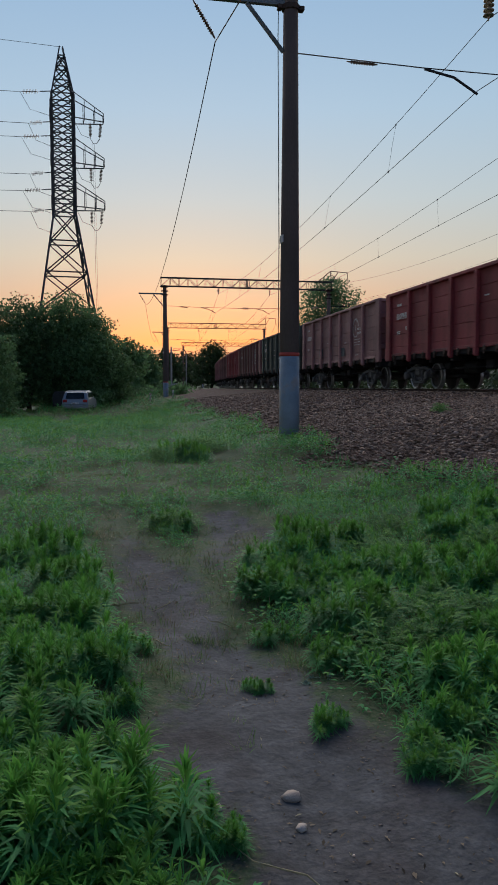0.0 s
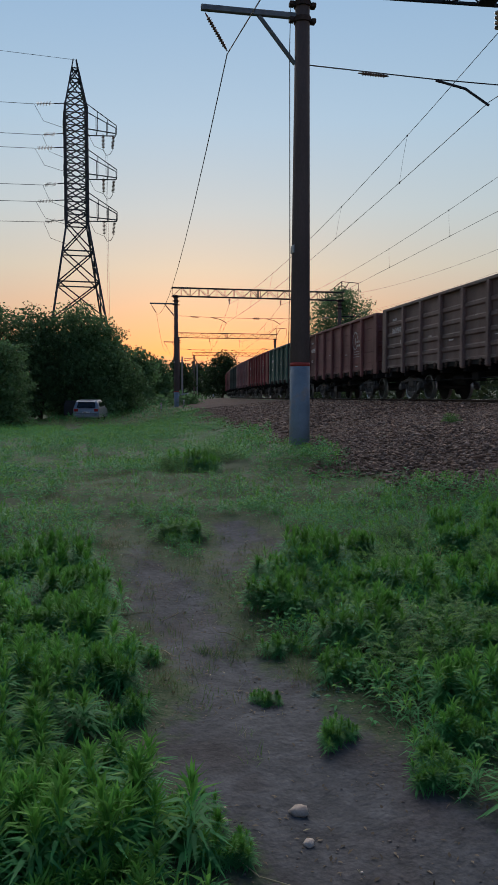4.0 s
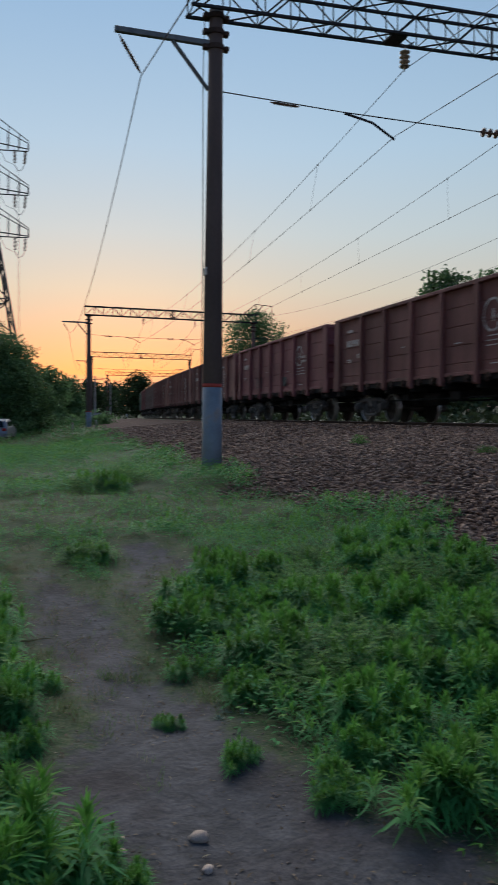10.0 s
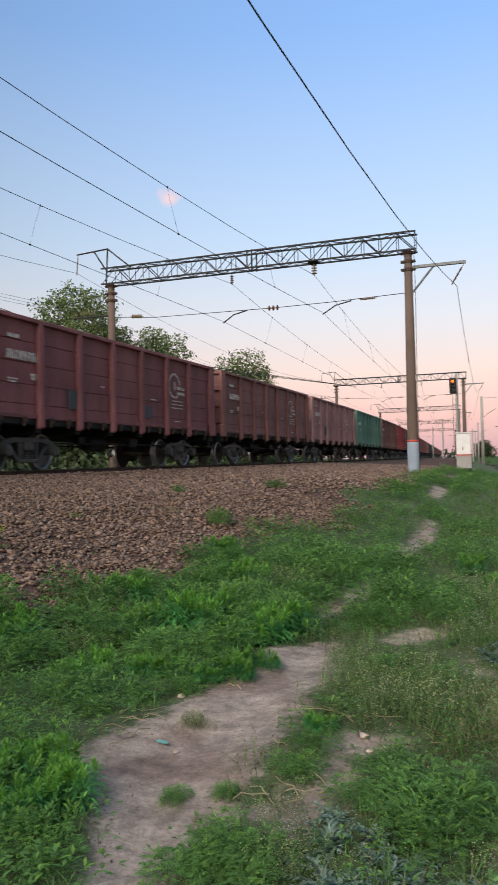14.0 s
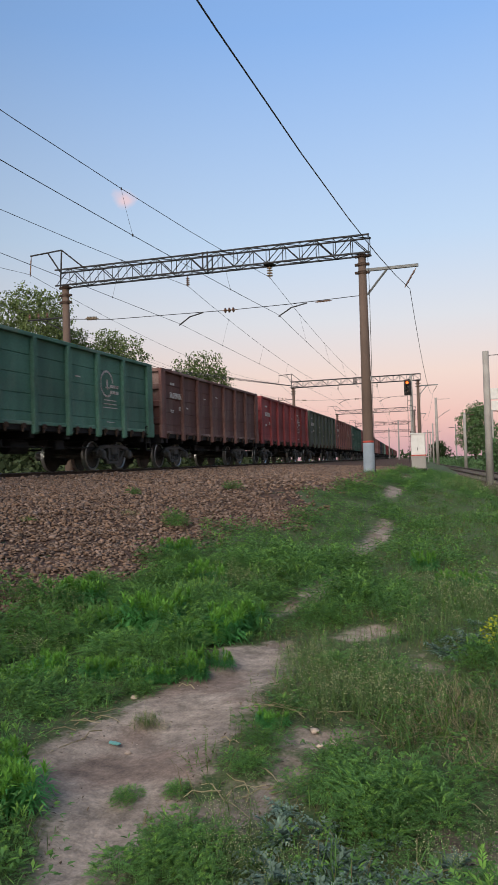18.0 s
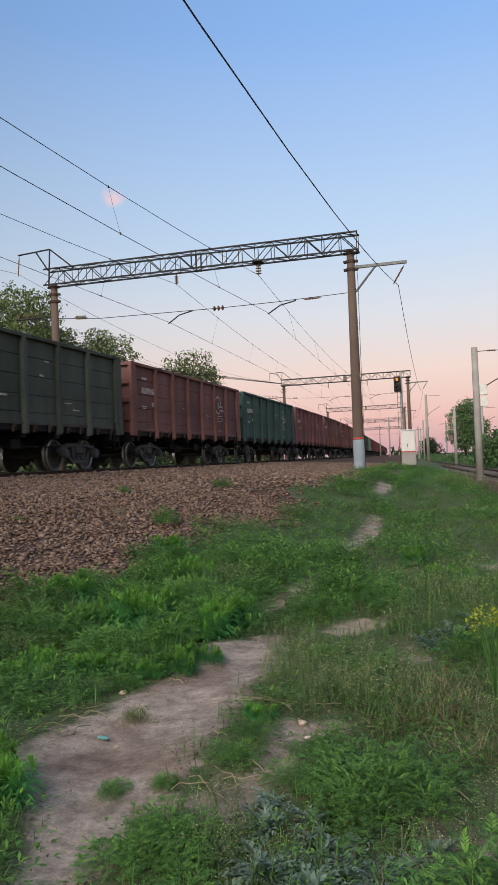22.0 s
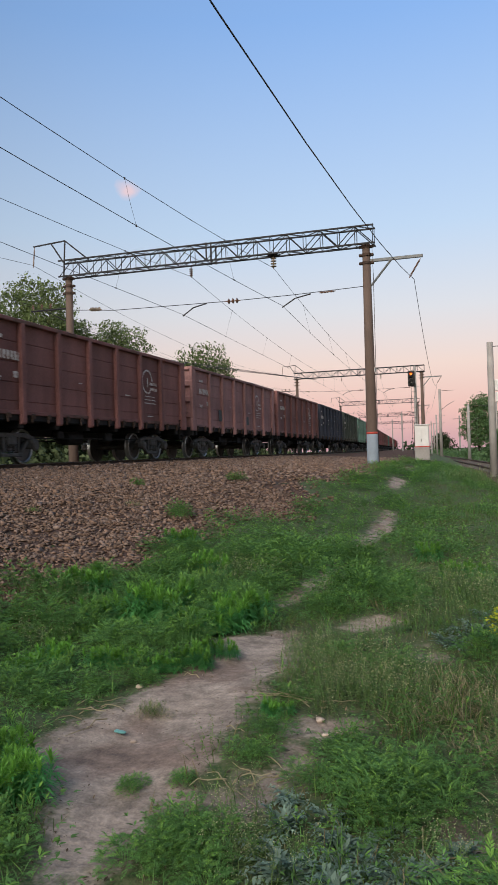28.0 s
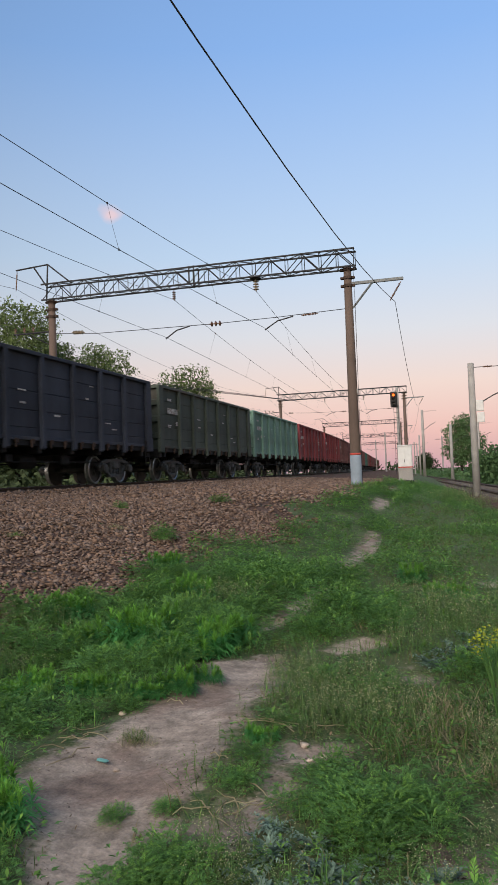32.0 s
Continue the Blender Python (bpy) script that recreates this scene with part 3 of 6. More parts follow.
def rail_line(u, name, label):
    prof = [(-0.075, -0.18), (0.075, -0.18), (0.075, -0.165), (0.012, -0.14), (0.012, -0.05), (0.036, -0.035), (0.036, -0.004), (0.028, 0.0), (-0.028, 0.0), (-0.036, -0.004), (-0.036, -0.035), (-0.012, -0.05), (-0.012, -0.14), (-0.075, -0.165)]
    yy = np.concatenate([np.arange(-330, -50, 5.0), np.arange(-50, 50, 2.0), np.arange(50, 281, 5.0)])
    k = len(prof)
    v = np.array([[float(track_x(y)) + u + px, y, float(rail_z(y)) + pz] for y in yy for px, pz in prof])
    f, w = [], []
    for a in range(len(yy) - 1):
        for b in range(k):
            f.append((a * k + b, a * k + (b + 1) % k, (a + 1) * k + (b + 1) % k, (a + 1) * k + b))
            w.append(1 if b in (6, 7, 8) else 0)
    ob = new(name, raw_mesh(name, v, f, RUST, RAIL_TOP, which=w))
    return tagged(ob, label, "rail", "rails of the line", kind="structure")


rail_near = rail_line(-0.76, "rail", "long steel rail with a worn bright head")
rail_far = rail_line(0.76, "rail", "long steel rail with a worn bright head")


def build_sleepers():
    bm = bmesh.new()
    box(bm, (0, 0, -0.09), (2.7, 0.27, 0.18), 0.02)
    me = mesh_of(bm, "sleeper", SLEEPER)
    for k in range(-90, 80):
        y = k * 0.56
        o = part("sleeper", me, None, ballast, at=pose(float(track_x(y)), y, float(rail_z(y)) - 0.185, 0, 0, -math.degrees(math.atan(track_slope(y)))))


# ---- portal frames that carry the wires ----
XP, TOP = -8.76, 9.335
# each portal: span, slope of its beam, and where the insulators and steady arms hang along it
USUAL = dict(span=14.4, slope=0.0, hang=(4.55, 9.05), arms=((3.05, 4.33), (7.75, 9.03)), middle=6.9)
FITTED = {16.6: dict(span=15.3, slope=0.03, hang=(4.55, 9.1), arms=((3.05, 4.33), (7.9, 9.2)), middle=6.9),
          -30.1: dict(span=13.2, slope=0.0, hang=(3.78, 7.38), arms=((2.27, 3.47), (6.72, 7.82)), middle=5.57)}
ASIDE = {-30.1: 0.12}


def portal_parts(label, paint_top, span, slope, hang, arms, middle):
    """A concrete two-post portal with a lattice beam; its base is the foot of the near post, the beam runs towards +x."""
    p = thing("catenary_portal", label, "railway portal", group="portals along the line")
    h = TOP - 0.72
    for x0, near in ((0.0, True), (span, False)):
        bm = bmesh.new()
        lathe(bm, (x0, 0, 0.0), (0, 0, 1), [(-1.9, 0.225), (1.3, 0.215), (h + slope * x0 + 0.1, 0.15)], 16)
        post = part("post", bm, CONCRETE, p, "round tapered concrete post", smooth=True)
        if near:
            bm = bmesh.new()
            lathe(bm, (x0, 0, 0), (0, 0, 1), [(-1.9, 0.231), (paint_top, 0.221)], 16)
            part("painted_base", bm, BLUE_PAINT, post, "pale grey-blue painted foot", smooth=True)
            bm = bmesh.new()
            lathe(bm, (x0, 0, 0), (0, 0, 1), [(paint_top - 0.02, 0.2235), (paint_top + 0.06, 0.222)], 16)
            part("painted_band", bm, RED_PAINT, post, "faded red painted band", smooth=True)
            part("number_board", bm_box((x0 - 0.19, -0.02, paint_top + 2.5), (0.03, 0.22, 0.16)), WHITE, post, "small pale blank board")
        for z in (h + slope * x0 - 0.05, h + slope * x0 - 0.38, h + slope * x0 - 0.7):
            bm = bmesh.new()
            rod(bm, (x0, 0, z - 0.05), (x0, 0, z + 0.05), 0.19, seg=16)
            for s in (-1, 1):
                box(bm, (x0 + s * 0.235, 0, z), (0.1, 0.16, 0.09), 0.01)
            part("clamp_band", bm, RUST, post)
    # lattice beam: four chords and their lacing
    z0, z1 = h + 0.02, TOP
    beam = part("beam", mesh_of(bm_box((hang[0], 0, z0 - 0.02), (0.4, 0.5, 0.05)), "beam", TRUSS), None, p, "grey lattice steel beam", at=pose(0, 0, h) @ pose(0, 0, -h, 0, -math.degrees(math.atan(slope)), 0))
    for yy in (-0.28, 0.28):
        for zz in (z0, z1):
            bm = bmesh.new()
            box(bm, (span / 2, yy, zz), (span + 0.7, 0.065, 0.065), 0.008)
            part("chord", bm, TRUSS, beam)
    n = 20
    step = (span + 0.6) / n
    for side, (ya, yb, za, zb) in enumerate(((-0.28, -0.28, z0, z1), (0.28, 0.28, z0, z1), (-0.28, 0.28, z0, z0), (-0.28, 0.28, z1, z1))):
        bm = bmesh.new()
        for k in range(n):
            xa, xb = -0.3 + k * step, -0.3 + (k + 1) * step
            if k % 2:
                xa, xb = xb, xa
            rod(bm, (xa, ya, za), (xb, yb, zb), 0.02, seg=4)
            rod(bm, (-0.3 + k * step, ya, za), (-0.3 + k * step, yb, zb), 0.016, seg=4)
        part("lacing", bm, TRUSS, beam)["kind"] = "stuff"
    for xx in (span * 0.482, span * 0.498):
        for yy in (-0.31, 0.31):
            part("splice_plate", bm_box((xx, yy, (z0 + z1) / 2), (0.06, 0.02, z1 - z0 + 0.1)), TRUSS, beam)
    # cantilever with strut on the near post
    za = h - 0.62
    bm = bmesh.new()
    box(bm, (-1.12, 0, za), (2.1, 0.1, 0.12), 0.012)
    part("cantilever_arm", bm, ARM_STEEL, p, "grey channel-steel side arm")
    bm = bmesh.new()
    rod(bm, (-0.95, 0, za - 0.05), (-0.16, 0, za - 0.98), 0.045, seg=6)
    part("strut", bm, ARM_STEEL, p)
    insulator(p, (-2.08, 0, za - 0.1), (-1.62, 0, za - 0.83), 12, 0.045, CERAMIC)
    bm = bmesh.new()
    pipe(bm, [(-0.235, 0.06, h), (-0.26, 0.06, za - 0.6), (-0.23, 0.05, 3.0), (-0.25, 0.05, 0.0)], 0.012, 4)
    part("earth_wire", bm, WIRE, p)
    # frame on the far post that holds the outer wire
    z0, z1 = z0 + slope * span, z1 + slope * span
    bm = bmesh.new()
    for a, b in (((span + 0.25, 0, z0), (span + 0.15, 0, z1 + 0.95)), ((span - 1.0, 0, z1), (span + 0.15, 0, z1 + 0.95)), ((span + 0.15, 0, z1 + 0.95), (span + 1.75, 0, z1 + 0.85)), ((span + 0.25, 0, z1), (span + 0.85, 0, z1 + 0.9))):
        rod(bm, a, b, 0.035, seg=6)
    part("outer_bracket", bm, TRUSS, p)
    insulator(p, (span + 1.7, 0, z1 + 0.82), (span + 1.78, 0, z1 - 0.1), 3, 0.03, CERAMIC)
    # cross arm with three pins on the far post
    zc = h - 1.35
    bm = bmesh.new()
    rod(bm, (span + 0.1, 0, zc), (span + 1.95, 0, zc), 0.04, seg=6)
    rod(bm, (span + 0.12, 0, zc - 0.6), (span + 1.2, 0, zc - 0.02), 0.025, seg=6)
    part("pin_arm", bm, TRUSS, p)
    for k in range(3):
        bm = bmesh.new()
        lathe(bm, (span + 0.95 + 0.45 * k, 0, zc), (0, 0, 1), [(0, 0.02), (0.1, 0.02), (0.11, 0.065), (0.17, 0.06), (0.19, 0.04), (0.25, 0.05), (0.28, 0.02)], 8)
        part("pin_insulator", bm, CERAMIC, p)
    # insulator strings under the beam and the fixing cross-span with its arms
    z0 = h + 0.02
    for xx, r, mat, clear in ((hang[0], 0.125, GLASS_INS, 0.02), (hang[1], 0.085, CERAMIC, 0.12)):
        zt = z0 + slope * xx
        insulator(p, (xx, 0, z0 - clear), (xx, 0, z0 - 0.58), 4, r, mat)
        bm = bmesh.new()
        for s in (-0.25, 0.25):
            rod(bm, (xx + s, 0, zt), (xx, 0, z0 - clear), 0.014, seg=4)
        part("hanger_bridle", bm, WIRE, p)
    zs = h - 1.65
    bm = bmesh.new()
    pipe(bm, [(0.15, 0, zs + 0.05), (3.0, 0, zs - 0.03), (middle, 0, zs - 0.05), (11.0, 0, zs + 0.02), (span - 0.15, 0, zs + 0.2)], 0.014, 4)
    part("cross_span_wire", bm, WIRE, p)
    insulator(p, (1.25, 0, zs - 0.03), (1.95, 0, zs - 0.045), 9, 0.045, CERAMIC)
    insulator(p, (middle - 0.35, 0, zs - 0.05), (middle + 0.35, 0, zs - 0.05), 3, 0.11, CERAMIC)
    insulator(p, (span - 1.6, 0, zs + 0.12), (span - 0.95, 0, zs + 0.16), 7, 0.09, GLASS_INS)
    for x0, x1 in arms:
        bm = bmesh.new()
        pipe(bm, [(x0, 0, zs - 0.05), (x0 + (x1 - x0) * 0.55, 0, zs - 0.18), (x1, 0, zs - 0.5)], 0.028, 6)
        part("steady_arm", bm, LATTICE, p)
    return p


def bm_box(c, s, bevel=0.0):
    bm = bmesh.new()
    box(bm, c, s, bevel)
    return bm


def insulator(parent, a, b, discs, r, mat):
    """A string of discs between two points."""
    a, b = Vector(a), Vector(b)
    prof, length = [(0, 0.012)], (b - a).length
    for k in range(discs):
        t = length * (0.12 + 0.76 * (k + 0.5) / discs)
        d = 0.38 * length * 0.76 / discs
        prof += [(t - d, 0.022), (t - d * 0.2, r), (t + d * 0.3, r * 0.96), (t + d * 0.5, 0.03)]
    prof.append((length, 0.012))
    bm = bmesh.new()
    lathe(bm, a, b - a, prof, 10)
    return part("insulator_string", bm, mat, parent, smooth=False)


PORTALS = {16.6: 0.17, -30.1: -0.46, 64.5: -0.12, -86.4: 0.05, 110.5: 0.0, -142: 0.0, 158: 0.0, -198: 0.0, -254: 0.0, 205: 0.0}


def build_portals():
    first = None
    label = "concrete two-post railway portal with lattice beam over the line"
    for y in PORTALS:
        at = pose(float(track_x(y)) + XP + ASIDE.get(y, 0.0), y, float(rail_z(y)) + PORTALS[y], 0, 0, -math.degrees(math.atan(track_slope(y))) if y in FITTED else 0)
        if y in FITTED:
            portal_parts(label, 0.62 if y > 0 else 1.2, **FITTED[y]).matrix_basis = at
        elif first is None:
            first = portal_parts(label, 0.62, **USUAL)
            first.matrix_basis = at
        else:
            copy_thing(first, at)


def sag_line(points, drop, name, label, r=0.011, group=""):
    """A wire hung between supports with a slight sag."""
    pts = []
    for a, b in zip(points, points[1:]):
        a, b = Vector(a), Vector(b)
        n = max(4, int((b - a).length / 4))
        for k in range(n):
            f = k / n
            p = a.lerp(b, f)
            p.z -= 4 * drop * f * (1 - f)
            pts.append(p)
    pts.append(Vector(points[-1]))
    bm = bmesh.new()
    pipe(bm, pts, r, 5)
    return tagged(new(name, mesh_of(bm, name, WIRE)), label, "wire", group)


def at_portal(y, along, dz):
    """A point of the portal at y: along its beam from the near post, and above its foot."""
    turn = track_slope(y) if y in FITTED else 0.0
    return (float(track_x(y)) + XP + ASIDE.get(y, 0.0) + along, y - along * turn, float(rail_z(y)) + PORTALS[y] + dz)


def build_wires():
    ys = sorted(PORTALS)
    kit = {y: FITTED.get(y, USUAL) for y in ys}
    group = "wires of the line"
    sag_line([at_portal(y, -1.62 - 1.6 * ASIDE.get(y, 0.0), 7.1) for y in ys], 1.45, "feeder_wire", "thick dark feeder wire slung between the side arms", 0.012, group)
    for k, drop, sag in ((0, 0.8, 0.38), (1, 0.7, 0.03)):
        high = [at_portal(y, kit[y]["hang"][k], 8.1) for y in ys]
        low = [at_portal(y, kit[y]["arms"][k][1], 6.54) for y in ys]
        sag_line(high, drop, "messenger_wire", "dark messenger wire hung under the portals", 0.009, group)
        sag_line(low, sag, "contact_wire", "dark contact wire held level over the track", 0.009, group)
        for (a, b), (c, d) in zip(zip(high, high[1:]), zip(low, low[1:])):
            if max(abs(a[1]), abs(b[1])) > 120:
                continue
            for f in (0.12, 0.27, 0.42, 0.58, 0.73, 0.88):
                top, bot = Vector(a).lerp(Vector(b), f), Vector(c).lerp(Vector(d), f)
                top.z -= 4 * drop * f * (1 - f)
                bot.z -= 4 * sag * f * (1 - f)
                bm = bmesh.new()
                pipe(bm, [top, top.lerp(bot, 0.5) + Vector((0, 0.03, 0)), bot], 0.004, 4)
                for q in (top, bot):
                    box(bm, q, (0.035, 0.04, 0.06), 0.008)
                tagged(new("dropper_wire", mesh_of(bm, "dropper_wire", WIRE)), "thin dropper wire with small clamps between the two wires", "wire", "droppers of the line")
    sag_line([at_portal(y, kit[y]["span"] + 1.78, 9.35) for y in ys], 1.05, "outer_wire", "dark wire beyond the track on the far brackets", 0.009, group)
    for k in range(3):
        sag_line([at_portal(y, kit[y]["span"] + 0.95 + 0.45 * k, 7.45) for y in ys], 0.7, "signal_wire", "thin signal wire on pin insulators beyond the track", 0.006, group)


# ---- wagons ----
LENGTH, PITCH, HALF_W, TALL = 13.1, 13.92, 1.55, 3.737
POSTS = [-4.35 + 1.74 * k for k in range(6)]


def paint(name, colour, worn, patch):
    return material(name, colour, 0.72, vary=0.32, scale=1.4, fine=28.0, bump=0.1, other=worn, patch=patch, spread=0.2, grain=(1, 1, 0.45), shine=0.25)


PAINTS = {
    "brown": (paint("brown_wagon_paint", (0.184, 0.084, 0.078), (0.115, 0.063, 0.052), 0.25), "faded brown"),
    "mauve": (paint("mauve_wagon_paint", (0.21, 0.084, 0.088), (0.165, 0.072, 0.072), 0.2), "dull mauve-red"),
    "claret": (paint("claret_wagon_paint", (0.230, 0.090, 0.086), (0.172, 0.078, 0.076), 0.3), "dull claret-red"),
    "red": (paint("red_wagon_paint", (0.230, 0.049, 0.054), (0.184, 0.060, 0.062), 0.3), "dark red"),
    "orange": (paint("rust_red_wagon_paint", (0.235, 0.052, 0.042), (0.15, 0.06, 0.052), 0.35), "bright rust-red"),
    "patchy": (paint("patched_wagon_paint", (0.082, 0.052, 0.05), (0.11, 0.065, 0.06), 0.35), "dark brown, rust-red panelled"),
    "dark": (paint("dark_brown_wagon_paint", (0.132, 0.063, 0.057), (0.201, 0.138, 0.124), 0.4), "dark dirty brown"),
    "green": (paint("green_wagon_paint", (0.075, 0.18, 0.14), (0.13, 0.21, 0.17), 0.35), "teal green"),
    "mint": (paint("mint_wagon_paint", (0.16, 0.27, 0.22), (0.17, 0.22, 0.19), 0.2), "light mint green"),
    "pine": (paint("dark_green_wagon_paint", (0.046, 0.096, 0.084), (0.06, 0.075, 0.066), 0.3), "dark dirty green"),
    "sage": (paint("worn_green_wagon_paint", (0.075, 0.14, 0.105), (0.2, 0.22, 0.18), 0.35), "worn grey-green"),
    "olive": (paint("grey_green_wagon_paint", (0.065, 0.08, 0.066), (0.07, 0.06, 0.05), 0.3), "dirty grey-green"),
    "navy": (paint("slate_wagon_paint", (0.058, 0.072, 0.078), (0.05, 0.055, 0.058), 0.15), "dark slate-grey"),
    "ink": (paint("ink_blue_wagon_paint", (0.036, 0.042, 0.06), (0.05, 0.052, 0.06), 0.2), "dark ink-blue"),
    "grey": (paint("grey_brown_wagon_paint", (0.17, 0.12, 0.105), (0.2, 0.17, 0.15), 0.35), "pale grey-brown"),
    "rose": (paint("rose_brown_wagon_paint", (0.287, 0.155, 0.149), (0.207, 0.115, 0.109), 0.3), "faded rose-brown"),
}
ROW = {-21: "brown", -20: "dark", -19: "brown", -18: "red", -17: "brown", -16: "mauve", -15: "brown", -14: "red", -13: "brown", -12: "olive", -11: "rose", -10: "red", -9: "sage", -8: "brown", -7: "grey", -6: "brown", -5: "brown", -4: "brown", -3: "mauve", -2: "brown", -1: "claret", 0: "navy", 1: "orange", 2: "mauve", 3: "patchy", 4: "mauve", 5: "brown", 6: "rose", 7: "green", 8: "dark", 9: "red", 10: "olive", 11: "brown", 12: "pine", 13: "mauve", 14: "brown", 15: "brown", 16: "rose", 17: "brown", 18: "ink", 19: "olive", 20: "mint", 21: "red", 22: "red", 23: "brown", 24: "mauve", 25: "brown", 26: "dark", 27: "brown", 28: "green", 29: "brown", 30: "red", 31: "brown", 32: "mauve", 33: "dark", 34: "brown", 35: "red", 36: "brown", 37: "brown", 38: "dark"}
RIBBED = {"orange", "patchy", "claret", "grey"}
FADED_RED = paint("faded_rust_red_paint", (0.2, 0.066, 0.052), (0.085, 0.055, 0.05), 0.5)
SHARED = {}


def shared(key, build, *mats, smooth=False):
    if key not in SHARED:
        bm = bmesh.new()
        build(bm)
        me = SHARED[key] = mesh_of(bm, key.split(":")[0], *mats, smooth=smooth)
        if key == "wheelset":
            me.materials.append(TREAD)
            for f in me.polygons:
                f.material_index = int(math.hypot(f.center.y, f.center.z) > 0.42)
    return SHARED[key]


def wheelset_bm(bm):
    for s in (-1, 1):
        lathe(bm, (s * 0.7, 0, 0), (s, 0, 0), [(-0.03, 0.5), (0.0, 0.505), (0.025, 0.478), (0.115, 0.472), (0.125, 0.44), (0.1, 0.41), (0.07, 0.38), (0.055, 0.22), (0.09, 0.14), (0.13, 0.13), (0.13, 0.08), (0.3, 0.075), (0.3, 0.0)], 28)
    rod(bm, (-0.7, 0, 0), (0.7, 0, 0), 0.085, seg=12)


def frame_bm(bm):
    """Cast side frame of a bogie: an open truss with axle boxes and a spring nest."""
    def bar(y0, z0, y1, z1, deep, wide=0.13, x=0.02):
        turn = math.degrees(math.atan2(z1 - z0, y1 - y0))
        m = pose(x, (y0 + y1) / 2, (z0 + z1) / 2) @ pose(0, 0, 0, turn, 0, 0)
        box(bm, (0, 0, 0), (wide, math.hypot(y1 - y0, z1 - z0), deep), 0.015, m)
    bar(-0.56, 0.29, 0.56, 0.29, 0.12, 0.16)
    bar(-0.44, -0.23, 0.44, -0.23, 0.1, 0.18)
    for s in (-1, 1):
        bar(s * 0.5, 0.3, s * 1.0, 0.2, 0.13, 0.15)
        bar(s * 0.98, 0.2, s * 1.18, 0.06, 0.12, 0.14)
        bar(s * 0.74, 0.12, s * 0.4, -0.23, 0.11, 0.13)
        bar(s * 0.33, 0.27, s * 0.33, -0.22, 0.09, 0.14)
        box(bm, (0.07, s * 0.925, 0.06), (0.2, 0.29, 0.28), 0.04)
        lathe(bm, (0.15, s * 0.925, 0.02), (1, 0, 0), [(0, 0.15), (0.06, 0.15), (0.09, 0.11), (0.1, 0.0)], 14)


def spring_bm(bm):
    for s in (-0.2, 0.0, 0.2):
        lathe(bm, (0.02, s, -0.17), (0, 0, 1), [(0.0, 0.08)] + [(0.03 + 0.045 * k + (0.012 if j else 0), 0.085 if j else 0.062) for k in range(7) for j in (0, 1)] + [(0.36, 0.08)], 10)


def coupler_bm(bm):
    box(bm, (0, -0.22, 0), (0.16, 0.5, 0.2), 0.02)
    box(bm, (0.02, 0.12, 0), (0.36, 0.3, 0.3), 0.05)
    box(bm, (-0.17, 0.3, 0), (0.1, 0.2, 0.26), 0.03)
    pipe(bm, [(0.25, -0.3, 0.0), (0.3, -0.05, -0.28), (0.28, 0.2, -0.3), (0.2, 0.36, -0.1)], 0.028, 6)


def sill_bm(bm):
    box(bm, (0, 0, 1.22), (2.86, 12.8, 0.18), 0.01)


def brake_bm(bm):
    lathe(bm, (0.55, -1.1, 0.78), (0, 1, 0), [(0, 0.1), (0.02, 0.19), (0.4, 0.19), (0.46, 0.1), (0.7, 0.05), (0.7, 0)], 12)
    lathe(bm, (-0.7, 0.2, 0.72), (0, 1, 0), [(0, 0.08), (0.06, 0.2), (0.9, 0.2), (0.96, 0.08)], 12)
    rod(bm, (-1.0, -3.2, 0.72), (-1.0, 3.2, 0.7), 0.025, seg=6)
    rod(bm, (0.9, -3.2, 0.7), (0.9, 3.2, 0.72), 0.025, seg=6)
    box(bm, (-0.95, -1.0, 0.78), (0.3, 0.5, 0.28), 0.03)
    box(bm, (-1.0, 1.9, 0.8), (0.2, 0.35, 0.22), 0.03)


def profile_sheet(bm, outline, y0, y1, thick=0.04):
    """A pressed sheet: the outline (out, z) drawn along y, with thickness."""
    def strip(y, off):
        return [bm.verts.new((-o + off, y, z)) for o, z in outline]
    fa, fb, ba, bb = strip(y0, 0), strip(y1, 0), strip(y0, thick), strip(y1, thick)
    n = len(outline)
    for k in range(n - 1):
        bm.faces.new((fa[k], fa[k + 1], fb[k + 1], fb[k]))
        bm.faces.new((ba[k], bb[k], bb[k + 1], ba[k + 1]))
        bm.faces.new((fa[k], ba[k], ba[k + 1], fa[k + 1]))
        bm.faces.new((fb[k], fb[k + 1], bb[k + 1], bb[k]))
    bm.faces.new((fa[0], fb[0], bb[0], ba[0]))
    bm.faces.new((fa[-1], ba[-1], bb[-1], fb[-1]))


def panel_bm(bm, width, ribbed):
    """One side panel between two posts, centred on y = 0, outer face towards -x."""
    line = [(0.0, 1.34)]
    if ribbed:
        for z in (1.72, 2.17, 2.62, 3.07):
            line += [(0.0, z - 0.1), (0.045, z - 0.05), (0.045, z + 0.05), (0.0, z + 0.1)]
    else:
        for z in (1.62, 2.1, 2.62, 3.14):
            line += [(0.0, z - 0.02), (-0.018, z - 0.008), (-0.018, z + 0.008), (0.0, z + 0.02)]
    profile_sheet(bm, line + [(0.0, TALL - 0.1)], -width / 2, width / 2)


def lower_bm(bm):
    box(bm, (0.0, 0, 1.33), (0.09, LENGTH - 0.1, 0.1), 0.012)


def post_bm(bm):
    box(bm, (-0.06, 0, 2.36), (0.13, 0.19, 2.6), 0.02)
    box(bm, (-0.05, 0, 1.16), (0.1, 0.22, 0.26), 0.02)


def cap_bm(bm):
    box(bm, (-0.035, 0, TALL - 0.055), (0.17, LENGTH, 0.11), 0.015)


def hinge_bm(bm):
    """A hatch hinge that hangs under the side wall."""
    box(bm, (0, 0, 0.01), (0.07, 0.17, 0.14), 0.02)
    box(bm, (0, 0.04, -0.09), (0.06, 0.08, 0.16), 0.025)


